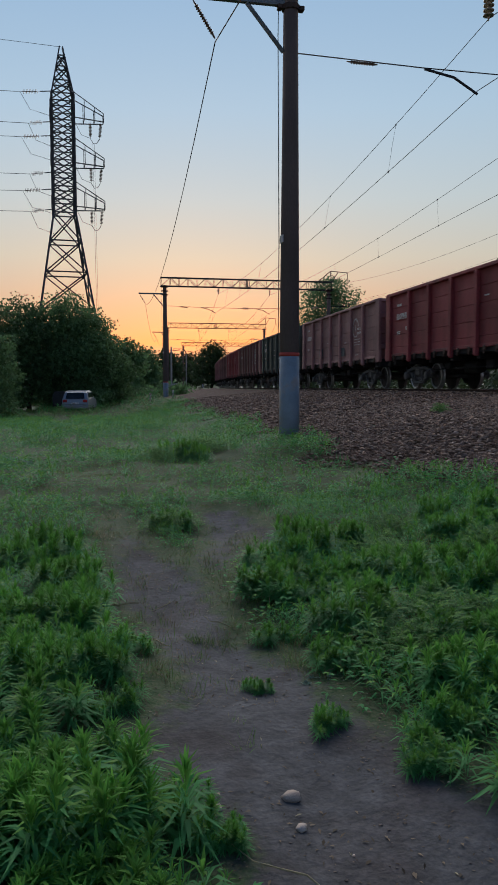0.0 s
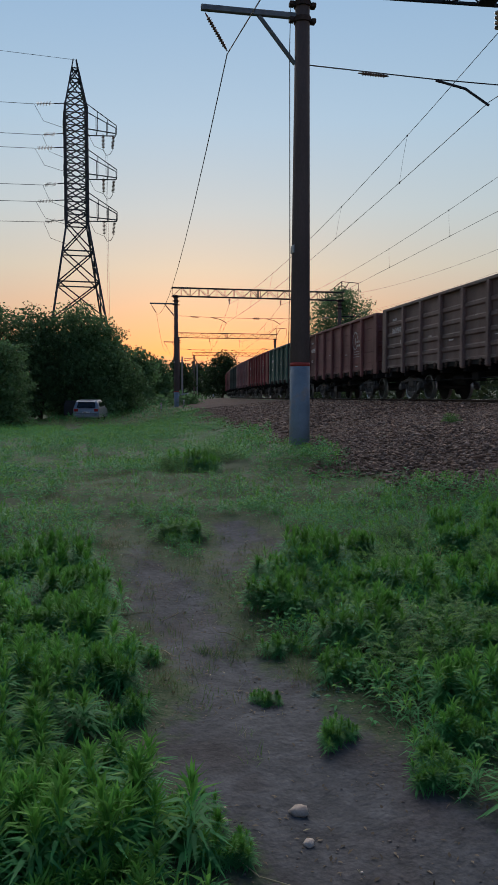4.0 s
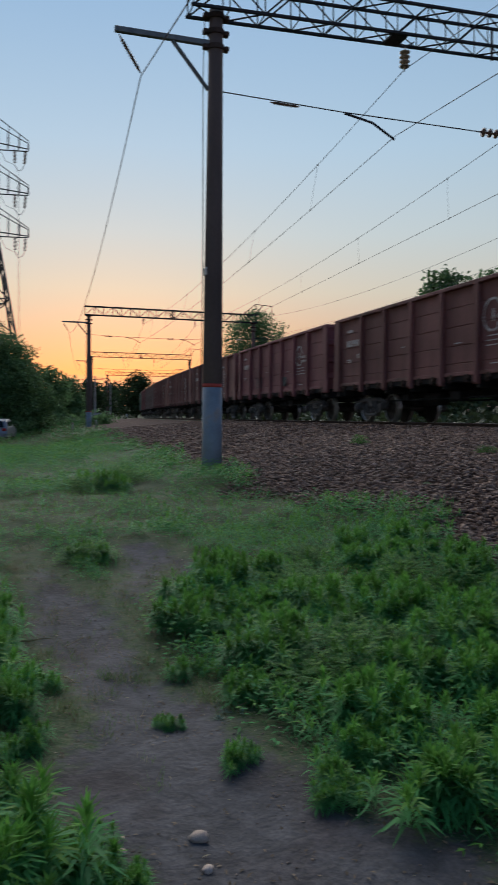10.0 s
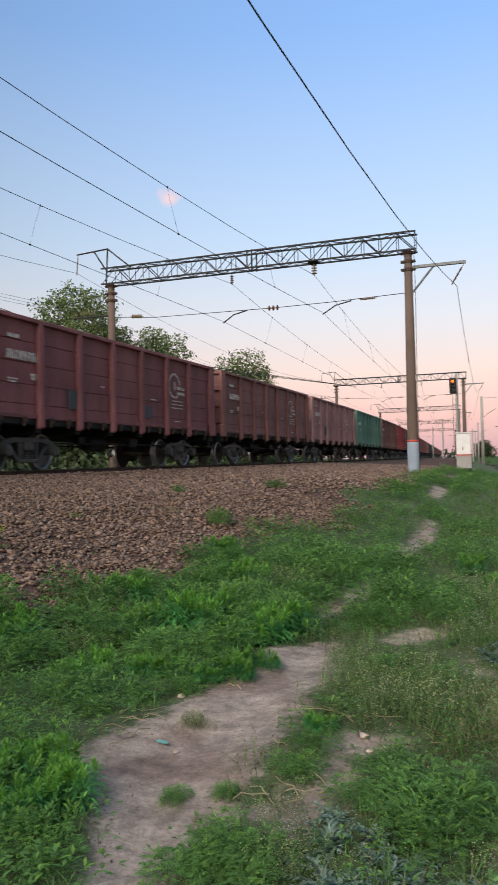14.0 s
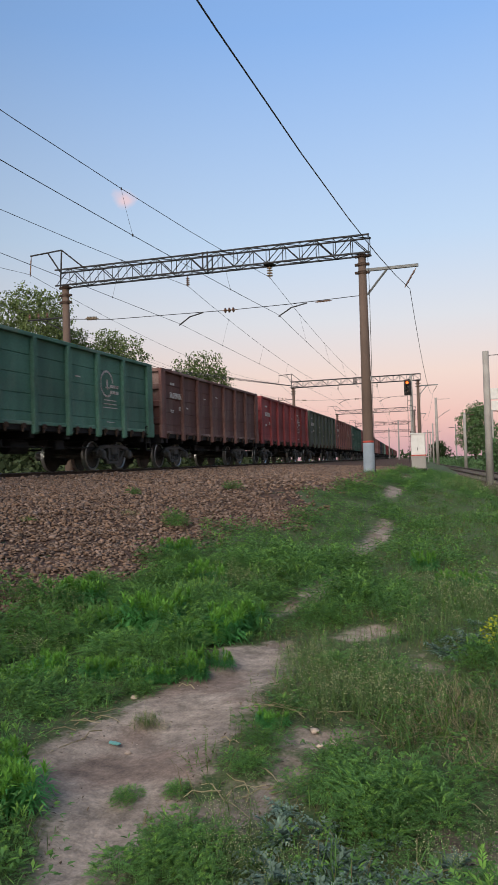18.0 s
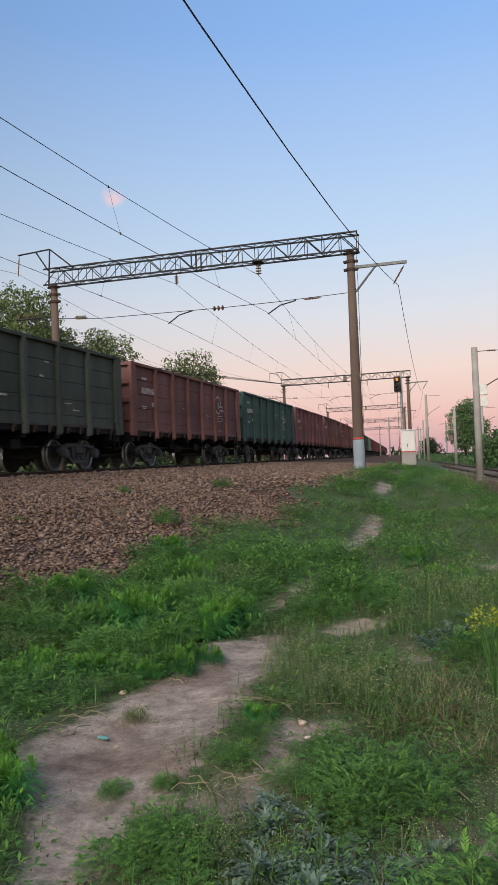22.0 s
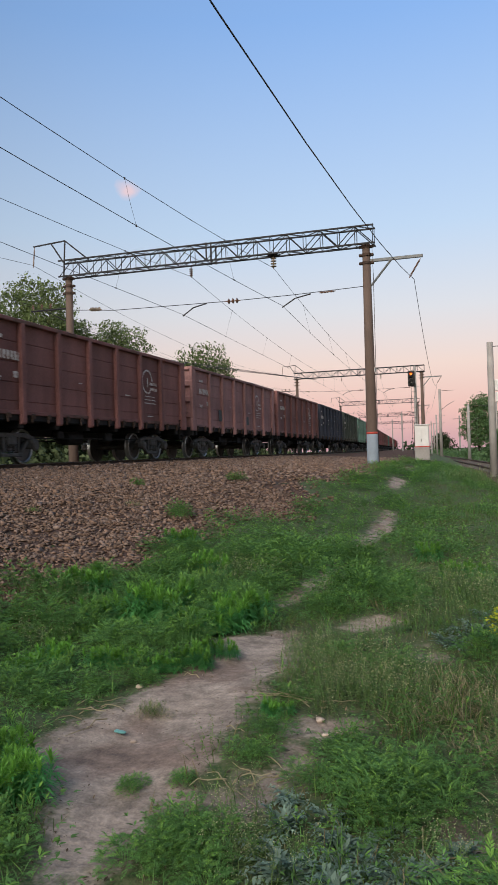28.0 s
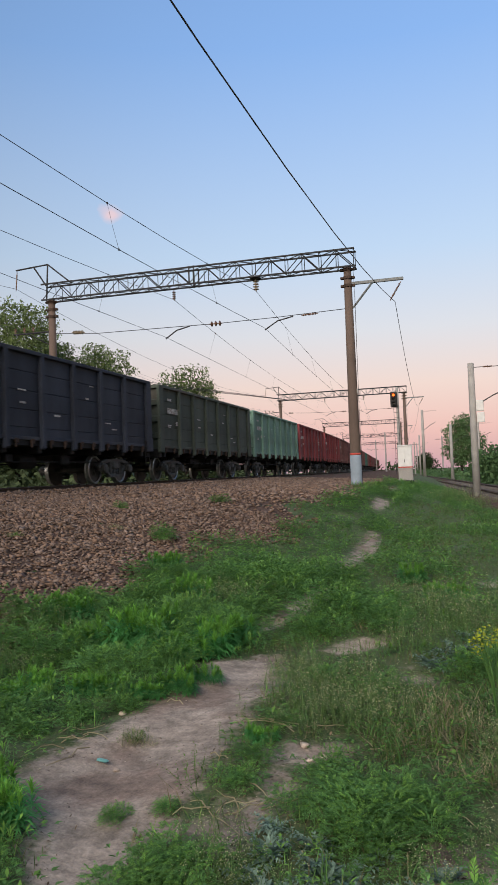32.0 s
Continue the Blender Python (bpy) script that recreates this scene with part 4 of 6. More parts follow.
def end_bm(bm):
    """An end wall about y = 0, its outer face towards +y, pressed into three deep ribs."""
    line = [(0.0, 1.24)]
    for z in (1.75, 2.4, 3.05):
        line += [(0.0, z - 0.14), (0.1, z - 0.09), (0.1, z + 0.09), (0.0, z + 0.14)]
    profile_sheet(bm, line + [(0.0, TALL - 0.12)], -HALF_W + 0.06, HALF_W - 0.06)
    bmesh.ops.rotate(bm, verts=bm.verts[:], cent=(0, 0, 0), matrix=Matrix.Rotation(radians(-90), 3, "Z"))


def corner_bm(bm):
    box(bm, (0, -0.14, 2.4), (0.12, 0.42, 2.6), 0.02)
    box(bm, (0, -0.02, 1.35), (0.13, 0.3, 0.5), 0.03)


def head_bm(bm):
    box(bm, (0, 0.03, TALL - 0.07), (2 * HALF_W, 0.16, 0.13), 0.015)


def ladder_bm(bm):
    for s in (-0.17, 0.17):
        rod(bm, (0, s, 0.62), (0, s, 1.5), 0.018, seg=5)
    for z in (0.64, 0.92, 1.2, 1.48):
        rod(bm, (0, -0.17, z), (0, 0.17, z), 0.016, seg=5)


def bars_bm(bm, items):
    """Flat painted strokes on the outer face of a side: (y, z, width, height)."""
    for y, z, w, h in items:
        box(bm, (0, y, z), (0.006, w, h))


def arch_bm(bm, y0, z0):
    """A painted badge: an open ring, a stem and two lines."""
    for k in range(34):
        a = math.radians(-150 + k * 8.8)
        box(bm, (0, y0 + 0.4 * math.cos(a + 0.5), z0 + 0.4 * math.sin(a + 0.5)), (0.004, 0.062, 0.062))
    box(bm, (0, y0 - 0.02, z0 - 0.02), (0.004, 0.08, 0.32))
    for z in (-0.06, -0.25):
        for k in range(6):
            box(bm, (0, y0 - 0.24 - 0.1 * k, z0 + z), (0.004, 0.075, 0.1))
    for z, w in ((-0.52, 0.8), (-0.64, 0.9), (-0.76, 0.95), (-1.22, 0.5)):
        box(bm, (0, y0 - 0.2, z0 + z), (0.004, w, 0.028))


def marks_bm(bm, seed):
    rnd = random.Random(seed)
    digits = [(5.55 - 0.16 * k, 2.78, 0.115, 0.22) for k in range(8)]
    words = [(5.35, 3.22, 0.42, 0.09), (5.4, 2.2, 0.36, 0.04), (5.42, 2.13, 0.3, 0.04), (4.6, 2.3, 0.2, 0.16)]
    for y in (3.55, 1.75, 0.0, -1.75, -3.4):
        for _ in range(rnd.randint(0, 2)):
            words.append((y + rnd.uniform(-0.45, 0.45), rnd.uniform(1.75, 3.2), rnd.uniform(0.15, 0.4), rnd.choice((0.03, 0.04, 0.055))))
    bars_bm(bm, digits + words)
    if seed % 3:
        arch_bm(bm, -3.25, 2.75)


def wagon(colour, at, seed):
    mat, words = PAINTS[colour]
    ribbed = colour in RIBBED
    w = thing("gondola_wagon", f"{words} open gondola wagon with {'ribbed' if ribbed else 'flat'} steel sides", "freight wagon", at, "wagons of the freight train")
    under = part("underframe", shared("underframe", sill_bm, BLACK), None, w, "sooty black underframe")
    for y in (-5.9, -4.32, -2.6, -0.9, 0.9, 2.6, 4.32, 5.9):
        part("crossbeam", shared("crossbeam", lambda bm: box(bm, (0, 0, 1.06), (2.86, 0.2, 0.26), 0.02), BLACK), None, under, at=pose(0, y, 0))
    part("centre_sill", shared("centre_sill", lambda bm: box(bm, (0, 0, 0.98), (0.52, 12.7, 0.36), 0.02), BLACK), None, under)
    for q in (-1, 1):
        part("headstock", shared("headstock", lambda bm: box(bm, (0, 0, 1.08), (2.9, 0.24, 0.34), 0.02), BLACK), None, under, at=pose(0, q * 6.38, 0))
    part("brake_gear", shared("brake_gear", brake_bm, BLACK), None, under)
    kind = "ribbed" if ribbed else "flat"
    side = shared(f"side_wall:{colour}", lower_bm, mat)
    sheet_mat = FADED_RED if colour == "patchy" else mat
    wide = shared(f"panel:end{colour}", lambda bm: panel_bm(bm, LENGTH / 2 - 0.1 - 4.35, ribbed), sheet_mat)
    slim = shared(f"panel:mid{colour}", lambda bm: panel_bm(bm, 1.74, ribbed), sheet_mat)
    post = shared(f"post:{colour}", post_bm, mat)
    cap = shared(f"top_rail:{colour}", cap_bm, mat)
    end = shared(f"end_wall:{colour}", end_bm, mat)
    hinge = shared("hatch_hinge", hinge_bm, RUST)
    marks = shared(f"painted_lettering:{seed % 5}", lambda bm: marks_bm(bm, seed % 5), WHITE)
    for s in (-1, 1):
        turn = 0 if s < 0 else 180
        wall = part("side_wall", side, None, w, at=pose(s * (HALF_W - 0.115), 0, 0, 0, 0, turn))
        part("top_rail", cap, None, wall)
        for k in range(5):
            part("panel", slim, None, wall, at=pose(0, -3.48 + 1.74 * k, 0))
        for q in (-1, 1):
            part("panel", wide, None, wall, at=pose(0, q * (4.35 + LENGTH / 2 - 0.1) / 2, 0))
        for y in POSTS:
            part("post", post, None, wall, at=pose(0, y, 0))
        part("painted_lettering", marks, None, wall, "worn white painted marks", at=pose(-0.04, 0, 0))["kind"] = "stuff"
        if s < 0:
            edges = [-LENGTH / 2 + 0.1] + POSTS + [LENGTH / 2 - 0.1]
            for a, b in zip(edges, edges[1:]):
                for f in (0.28, 0.72):
                    part("hatch_hinge", hinge, None, wall, at=pose(-0.035, a + (b - a) * f, 1.24))
        wall = part("end_wall", end, None, w, at=pose(0, s * (LENGTH / 2 - 0.14), 0, 0, 0, 0 if s > 0 else 180))
        part("end_top_rail", shared(f"end_top_rail:{colour}", head_bm, mat), None, wall)
        for q in (-1, 1):
            part("corner_post", shared(f"corner_post:{colour}", corner_bm, mat), None, wall, at=pose(q * (HALF_W - 0.06), 0.1, 0))
        part("coupler", shared("coupler", coupler_bm, BOGIE), None, w, at=pose(0, s * 6.6, 1.04, 0, 0, 0 if s > 0 else 180))
    if colour in ("mauve", "orange", "rose"):
        for y, z, a, b in ((2.75, 1.85, 0.75, 0.5), (-1.3, 1.75, 0.55, 0.4)):
            part("repainted_patch", shared(f"repainted_patch:{a}", lambda bm: box(bm, (0, 0, 0), (0.008, a, b), 0.003), PAINTS["navy"][0]), None, w, "dark repainted patch", at=pose(-HALF_W + 0.115 - 0.045, y, z))
    part("ladder", shared("ladder", ladder_bm, BLACK), None, w, at=pose(-HALF_W + 0.06, -LENGTH / 2 + 0.35, 0))
    for s in (-1, 1):
        bogie = part("bogie", shared("bogie", lambda bm: box(bm, (0, 0, 0.62), (2.3, 0.42, 0.26), 0.04), BOGIE), None, w, at=pose(0, s * 4.325, 0))
        for t in (-1, 1):
            part("side_frame", shared("side_frame", frame_bm, BOGIE), None, bogie, at=pose(t * 1.02, 0, 0.48, 0, 0, 0 if t > 0 else 180))
            part("spring_set", shared("spring_set", spring_bm, BOGIE), None, bogie, at=pose(t * 1.04, 0, 0.5))
            part("wheelset", shared("wheelset", wheelset_bm, WHEEL, smooth=False), None, bogie, at=pose(0, t * 0.925, 0.478))
    return w


SPEED = 10.861
TRAIN = {}


def wagon_pose(n, t):
    y = 20.66 + SPEED * (t - 12) - PITCH * n - PITCH / 2
    grade = float(rail_z(y + 0.5) - rail_z(y - 0.5))
    return pose(float(track_x(y)), y, float(rail_z(y)), math.degrees(math.atan(grade)), 0, -math.degrees(math.atan(track_slope(y))))


def build_train():
    made = {}
    for n, colour in ROW.items():
        if colour in made and n not in (0, 1, 2, 3):
            TRAIN[n] = copy_thing(made[colour], wagon_pose(n, 0))
        else:
            TRAIN[n] = wagon(colour, wagon_pose(n, 0), n % 5)
            made.setdefault(colour, TRAIN[n])


# ---- trees ----
def quads(o, d, up, length, width, fold=0.3):
    """Leaves as folded four-cornered blades: base o, way d, sideways from up."""
    side = np.cross(d, up)
    side /= np.maximum(np.linalg.norm(side, axis=1, keepdims=True), 1e-6)
    nrm = np.cross(side, d)
    mid = o + d * (length * 0.45)[:, None] + nrm * (width * fold)[:, None]
    v = np.stack([o, mid - side * width[:, None], o + d * length[:, None] - np.array([0, 0, 1.0]) * (length * 0.12)[:, None], mid + side * width[:, None]], 1)
    return v.reshape(-1, 3), np.arange(len(o) * 4).reshape(-1, 4)


def crown_mesh(name, blobs, count, size, mat, rng):
    """Leaf sprays filling rounded clumps, thinner towards their edges."""
    pts = []
    vol = np.array([b[3] ** 2 for b in blobs])
    share = np.maximum(1, (count * vol / vol.sum()).astype(int))
    for (x, y, z, r), n in zip(blobs, share):
        d = rng.normal(size=(n, 3))
        d /= np.linalg.norm(d, axis=1, keepdims=True)
        rad = r * (0.45 + 0.6 * rng.random(n) ** 0.6)
        bump = 1 + 0.22 * np.sin(d[:, 0] * 5 + x) * np.sin(d[:, 1] * 6 + y) + 0.18 * np.sin(d[:, 2] * 7 + z)
        pts.append(np.array([x, y, z]) + d * (rad * bump)[:, None] * np.array([1, 1, 0.85]))
    o = np.concatenate(pts)
    n = len(o)
    d = rng.normal(size=(n, 3)) + np.array([0, 0, -0.15])
    d /= np.linalg.norm(d, axis=1, keepdims=True)
    up = rng.normal(size=(n, 3)) * 0.6 + np.array([0, 0, 1.0])
    L = size * (0.6 + 0.8 * rng.random(n))
    v, f = quads(o, d, up, L, L * 0.34)
    return raw_mesh(name, v, f, mat)


def tree(x, y, height, width, seed, mat, label, leaves=5000, low=0.25, size=0.34, name="tree", category="tree"):
    """A tapered trunk, limbs and a crown of leaf sprays; low: where the crown begins."""
    rng = np.random.default_rng(seed)
    z0 = float(land_z(x, y)) - 0.1
    t = thing(name, label, category, pose(x, y, z0))
    blobs = []
    n = 16
    for k in range(n):
        f = (k + 0.5) / n
        ang = k * 2.4 + seed
        h = height * (low + (0.9 - low) * f)
        shape = math.sin(math.pi * min(0.98, 0.22 + 0.75 * f)) ** 0.6
        rr = width * 0.36 * shape * (0.4 + 0.6 * rng.random())
        r = width * (0.15 + 0.13 * rng.random()) * (0.7 + 0.4 * shape)
        blobs.append((rr * math.cos(ang), rr * math.sin(ang), min(h, height - r * 0.8), r))
    bm = bmesh.new()
    top = height * 0.7
    pipe(bm, [(0, 0, -0.2), (0.04 * width, 0.02 * width, height * 0.2), (-0.02 * width, 0, height * 0.45), (0.02 * width, 0.03 * width, top)], 0.028 * height, 8, 0.3)
    part("trunk", bm, BARK, t, smooth=True)
    for b in blobs[::2]:
        bm = bmesh.new()
        s = min(b[2] * 0.55, height * 0.4)
        pipe(bm, [(0, 0, s), (b[0] * 0.45, b[1] * 0.45, s + (b[2] - s) * 0.6), (b[0], b[1], b[2])], 0.011 * height, 5, 0.35)
        part("limb", bm, BARK, t)
    part("crown", crown_mesh("crown", blobs, leaves, size, mat, rng), None, t, "uneven leafy crown")
    return t


def polar(bearing, dist):
    return dist * math.sin(radians(bearing)), dist * math.cos(radians(bearing))


def build_trees():
    rows = [  # bearing, distance, height, width, leaves, low, leaf size, material, words
        (-0.6, 60, 8.3, 8.0, 26000, 0.05, 0.2, TREE_LEAF, "dark round bushy tree leafed down to the ground"),
        (-3.4, 59, 7.9, 6.5, 18000, 0.05, 0.2, TREE_LEAF, "dark round bushy tree leafed down to the ground"),
        (-6.4, 57, 8.2, 7.0, 16000, 0.05, 0.2, TREE_LEAF, "dark round bushy tree leafed down to the ground"),
        (-9.5, 52, 8.6, 7.0, 5000, 0.08, 0.36, TREE_LEAF, "dark round bushy tree leafed down to the ground"),
        (-6.2, 45, 4.6, 4.2, 12000, 0.05, 0.17, TREE_LEAF, "lower lighter green bush before dark trees"),
        (2.3, 63, 5.6, 4.6, 9000, 0.05, 0.2, TREE_LEAF, "dark shrub beside the bushy trees"),
        (3.6, 88, 6.8, 5.0, 4500, 0.1, 0.36, TREE_LEAF, "slender dark tree behind the meadow"),
        (4.9, 104, 6.2, 5.5, 4500, 0.08, 0.36, TREE_LEAF, "dark tree behind the meadow"),
        (6.6, 132, 7.2, 7.0, 3500, 0.08, 0.45, FAR_LEAF, "dark tree far behind the meadow"),
        (8.0, 175, 8.6, 8.0, 3500, 0.1, 0.5, FAR_LEAF, "dark tree far behind the meadow"),
        (0.9, 62, 7.4, 5.8, 16000, 0.05, 0.2, TREE_LEAF, "dark round bushy tree leafed down to the ground"),
        (9.9, 160, 9.8, 9.0, 5000, 0.15, 0.5, FAR_LEAF, "round-topped tree far down the line"),
        (18.6, 88, 13.6, 8.6, 22000, 0.22, 0.22, TREE_LEAF, "tall spreading tree behind the train"),
        (22.7, 112, 13.2, 5.0, 3000, 0.3, 0.42, TREE_LEAF, "thin tree behind the train"),
        (32.8, 52, 11.2, 5.0, 5000, 0.3, 0.36, TREE_LEAF, "ragged tree behind the train"),
        (36.0, 55, 11.6, 5.0, 5000, 0.3, 0.36, TREE_LEAF, "ragged tree behind the train"),
        (126.2, 36, 13.2, 6.0, 4500, 0.35, 0.26, PALE_LEAF, "light airy tree behind the train"),
        (145.6, 50, 13.4, 8.4, 28000, 0.25, 0.17, PALE_LEAF, "broad leafy tree behind the train"),
        (148.2, 54, 12.0, 6.0, 18000, 0.25, 0.17, PALE_LEAF, "broad leafy tree behind the train"),
        (151.4, 55, 11.2, 6.8, 22000, 0.25, 0.17, PALE_LEAF, "leafy tree behind the train"),
        (157.8, 63, 10.0, 7.6, 22000, 0.25, 0.18, PALE_LEAF, "leafy tree behind the train"),
        (178.0, 112, 9.3, 6.0, 9000, 0.28, 0.26, TREE_LEAF, "rounded tree beyond the second track"),
        (180.6, 74, 3.6, 6.0, 5000, 0.05, 0.32, TREE_LEAF, "dark bush beyond the second track"),
        (184.0, 64, 5.2, 6.0, 4000, 0.05, 0.32, TREE_LEAF, "dark bush beyond the second track"),
        (175.4, 240, 6.5, 7.0, 2500, 0.1, 0.5, FAR_LEAF, "small far tree beside the line"),
    ]
    for k, (b, d, h, w, n, low, size, mat, words) in enumerate(rows):
        x, y = polar(b, d)
        h += 0.5 if b < 3 and d < 70 else 0
        tree(x, y, h, w, k + 3, mat, words, n, low, size, "bush" if h < 5.5 else "tree", "bush" if h < 5.5 else "tree")
    # woods and scrub on the skyline, past counting
    rng = np.random.default_rng(5)
    blobs = []
    for b in np.arange(-30, 200, 0.55):
        d = rng.uniform(230, 330)
        x, y = polar(b, d)
        h = rng.uniform(4.5, 8.5) if b < 20 else rng.uniform(2.5, 5.5) if b < 160 else rng.uniform(1.2, 3.2)
        z = float(land_z(x, y))
        blobs.append((x, y, z + h * 0.45, h))
    o = crown_mesh("far_woods", blobs, 26000, 1.5, FAR_LEAF, rng)
    tagged(new("far_woods", o), "dark line of far woods on the horizon", "woods", kind="stuff")
    blobs = []
    for y in np.arange(-95, 120, 0.9):
        for _ in range(3):
            u = rng.uniform(7.0, 15)
            x = float(track_x(y)) + u
            h = rng.uniform(0.7, 1.1) + 0.03 * u
            blobs.append((x, y + rng.uniform(-0.5, 0.5), float(land_z(x, y)) + 0.45, h))
        for _ in range(2):
            x = float(track_x(y)) + rng.uniform(13, 20)
            blobs.append((x, y, float(land_z(x, y)) + 1.7, rng.uniform(1.7, 2.6)))
    o = crown_mesh("trackside_scrub", blobs, 120000, 0.38, SCRUB, rng)
    tagged(new("trackside_scrub", o), "low green scrub and tall grass beyond the rails", "scrub", kind="stuff")
    blobs = []
    for b in np.arange(-12, 8, 0.35):
        for d in (70, 95, 130):
            x, y = polar(b + rng.uniform(-0.2, 0.2), d)
            blobs.append((x, y, float(land_z(x, y)) + 0.3, rng.uniform(0.5, 1.3)))
    for y in np.arange(-48, -230, -1.3):
        x = -3.6 + 0.137 * (-y - 46.3) + rng.uniform(-2.5, 0.5)
        blobs.append((x, y, float(land_z(x, y)) + 0.3, rng.uniform(0.5, 1.2)))
    o = crown_mesh("meadow_scrub", blobs, 14000, 0.4, TREE_LEAF, rng)
    tagged(new("meadow_scrub", o), "low dark scrub at the edge of the meadow", "scrub", kind="stuff")


# ---- power pylon ----
def build_pylon():
    x0, y0 = polar(-0.62, 80)
    z0 = float(land_z(x0, y0)) + 0.5
    p = thing("power_pylon", "tall dark lattice steel power pylon with side arms", "pylon", pose(x0, y0, z0, 0, 0, 4))
    H, waist, knee, half = 34.4, 29.7, 18.3, 1.05

    def half_at(z):
        if z < knee:
            return 3.95 + (half - 3.95) * z / knee
        if z < waist:
            return half
        return half + (0.14 - half) * (z - waist) / (H - waist)

    for sx in (-1, 1):
        for sy in (-1, 1):
            bm = bmesh.new()
            for a, b in ((0, knee), (knee, waist), (waist, H)):
                ha, hb = half_at(a), half_at(b - 1e-6)
                rod(bm, (sx * ha, sy * ha, a), (sx * hb, sy * hb, b), 0.12 if a < waist else 0.08, seg=4)
            part("leg", bm, LATTICE, p)
    levels = [0, 4.6, 8.8, 12.4, 15.5, knee] + [knee + 1.267 * k for k in range(1, 10)] + [31.0, 32.4, 33.5]
    for sx, sy, ax in ((1, 0, 1), (-1, 0, 1), (0, 1, 0), (0, -1, 0)):
        bm = bmesh.new()
        for a, b in zip(levels, levels[1:]):
            ha, hb = half_at(a), half_at(b)

            def at(s, h, z):
                return (sx * h, s * h, z) if ax else (s * h, sy * h, z)
            rod(bm, at(-1, ha, a), at(1, hb, b), 0.065, seg=4)
            rod(bm, at(1, ha, a), at(-1, hb, b), 0.065, seg=4)
            rod(bm, at(-1, hb, b), at(1, hb, b), 0.07, seg=4)
        part("bracing", bm, LATTICE, p, "crossed lattice bracing")["kind"] = "stuff"
    for z, hung in ((27.5, (2.6, -0.3)), (23.15, (2.7, -0.8)), (18.95, (1.75, -0.2))):
        for s in (1, -1):
            reach = 4.0 if s > 0 else 1.2
            bm = bmesh.new()
            for yy in (-half, half):
                rod(bm, (s * half, yy, z), (s * reach, yy * 0.35, z), 0.06, seg=4)
                rod(bm, (s * half, yy, z + 2.4), (s * reach, yy * 0.35, z + 0.8), 0.05, seg=4)
            for f in (0.35, 0.7, 1.0):
                xx = s * (half + (reach - half) * f)
                w = half * (1 - 0.65 * f)
                rod(bm, (xx, -w, z), (xx, w, z), 0.04, seg=4)
                rod(bm, (xx, -w, z), (xx, -w, z + 1.6 * (1 - f) + 0.8), 0.035, seg=4)
                rod(bm, (xx, w, z), (xx, w, z + 1.6 * (1 - f) + 0.8), 0.035, seg=4)
            part("crossarm", bm, LATTICE, p)
        for xx, dx in ((2.7, 0.0), (3.75, -0.15)):
            insulator(p, (xx, 0, z), (xx + dx, 0, z - 1.6), 9, 0.16, CERAMIC)
        bm = bmesh.new()
        pipe(bm, [(2.7, 0, z - 1.6), (3.0, 0, z - 2.1), (3.35, 0, z - 2.0), (3.6, 0, z - 1.6)], 0.03, 4)
        pipe(bm, [(1.2, 0, z - 0.1), (1.8, 0, z - 1.3), (2.7, 0, z - 1.6)], 0.02, 4)
        part("jumper_wire", bm, WIRE, p)
        for dz, far in zip(hung, (2.9, 2.2)):
            zz = z + dz
            insulator(p, (-half - far * 0.35, 0, zz - 0.12), (-half - far, 0, zz - 0.35), 10, 0.2, CERAMIC)
            bm = bmesh.new()
            rod(bm, (-half, 0, zz), (-half - far * 0.36, 0, zz - 0.125), 0.05, seg=4)
            part("strain_link", bm, LATTICE, p)
            bm = bmesh.new()
            pipe(bm, [(-half - far, 0, zz - 0.35), (-half - far * 0.7, 0, zz - 1.9), (-half, 0, zz - 2.4)], 0.02, 4)
            part("jumper_wire", bm, WIRE, p)
            bm = bmesh.new()
            pipe(bm, [(-half - far, 0, zz - 0.35), (-14, 0, zz - 0.75), (-30, 0, zz - 1.0), (-60, 0, zz - 0.4)], 0.025, 4)
            part("power_line", bm, WIRE, p)
    bm = bmesh.new()
    pipe(bm, [(0, 0, H), (-14, 0, H + 0.1), (-60, 0, H + 1.5)], 0.02, 4)
    part("earth_wire", bm, WIRE, p)
    bm = bmesh.new()
    for xx in (2.95, 3.1):
        rod(bm, (xx, 0.2, 25.5), (xx + 0.1, 0.3, 6.0), 0.015, seg=4)
    part("down_wire", bm, WIRE, p)


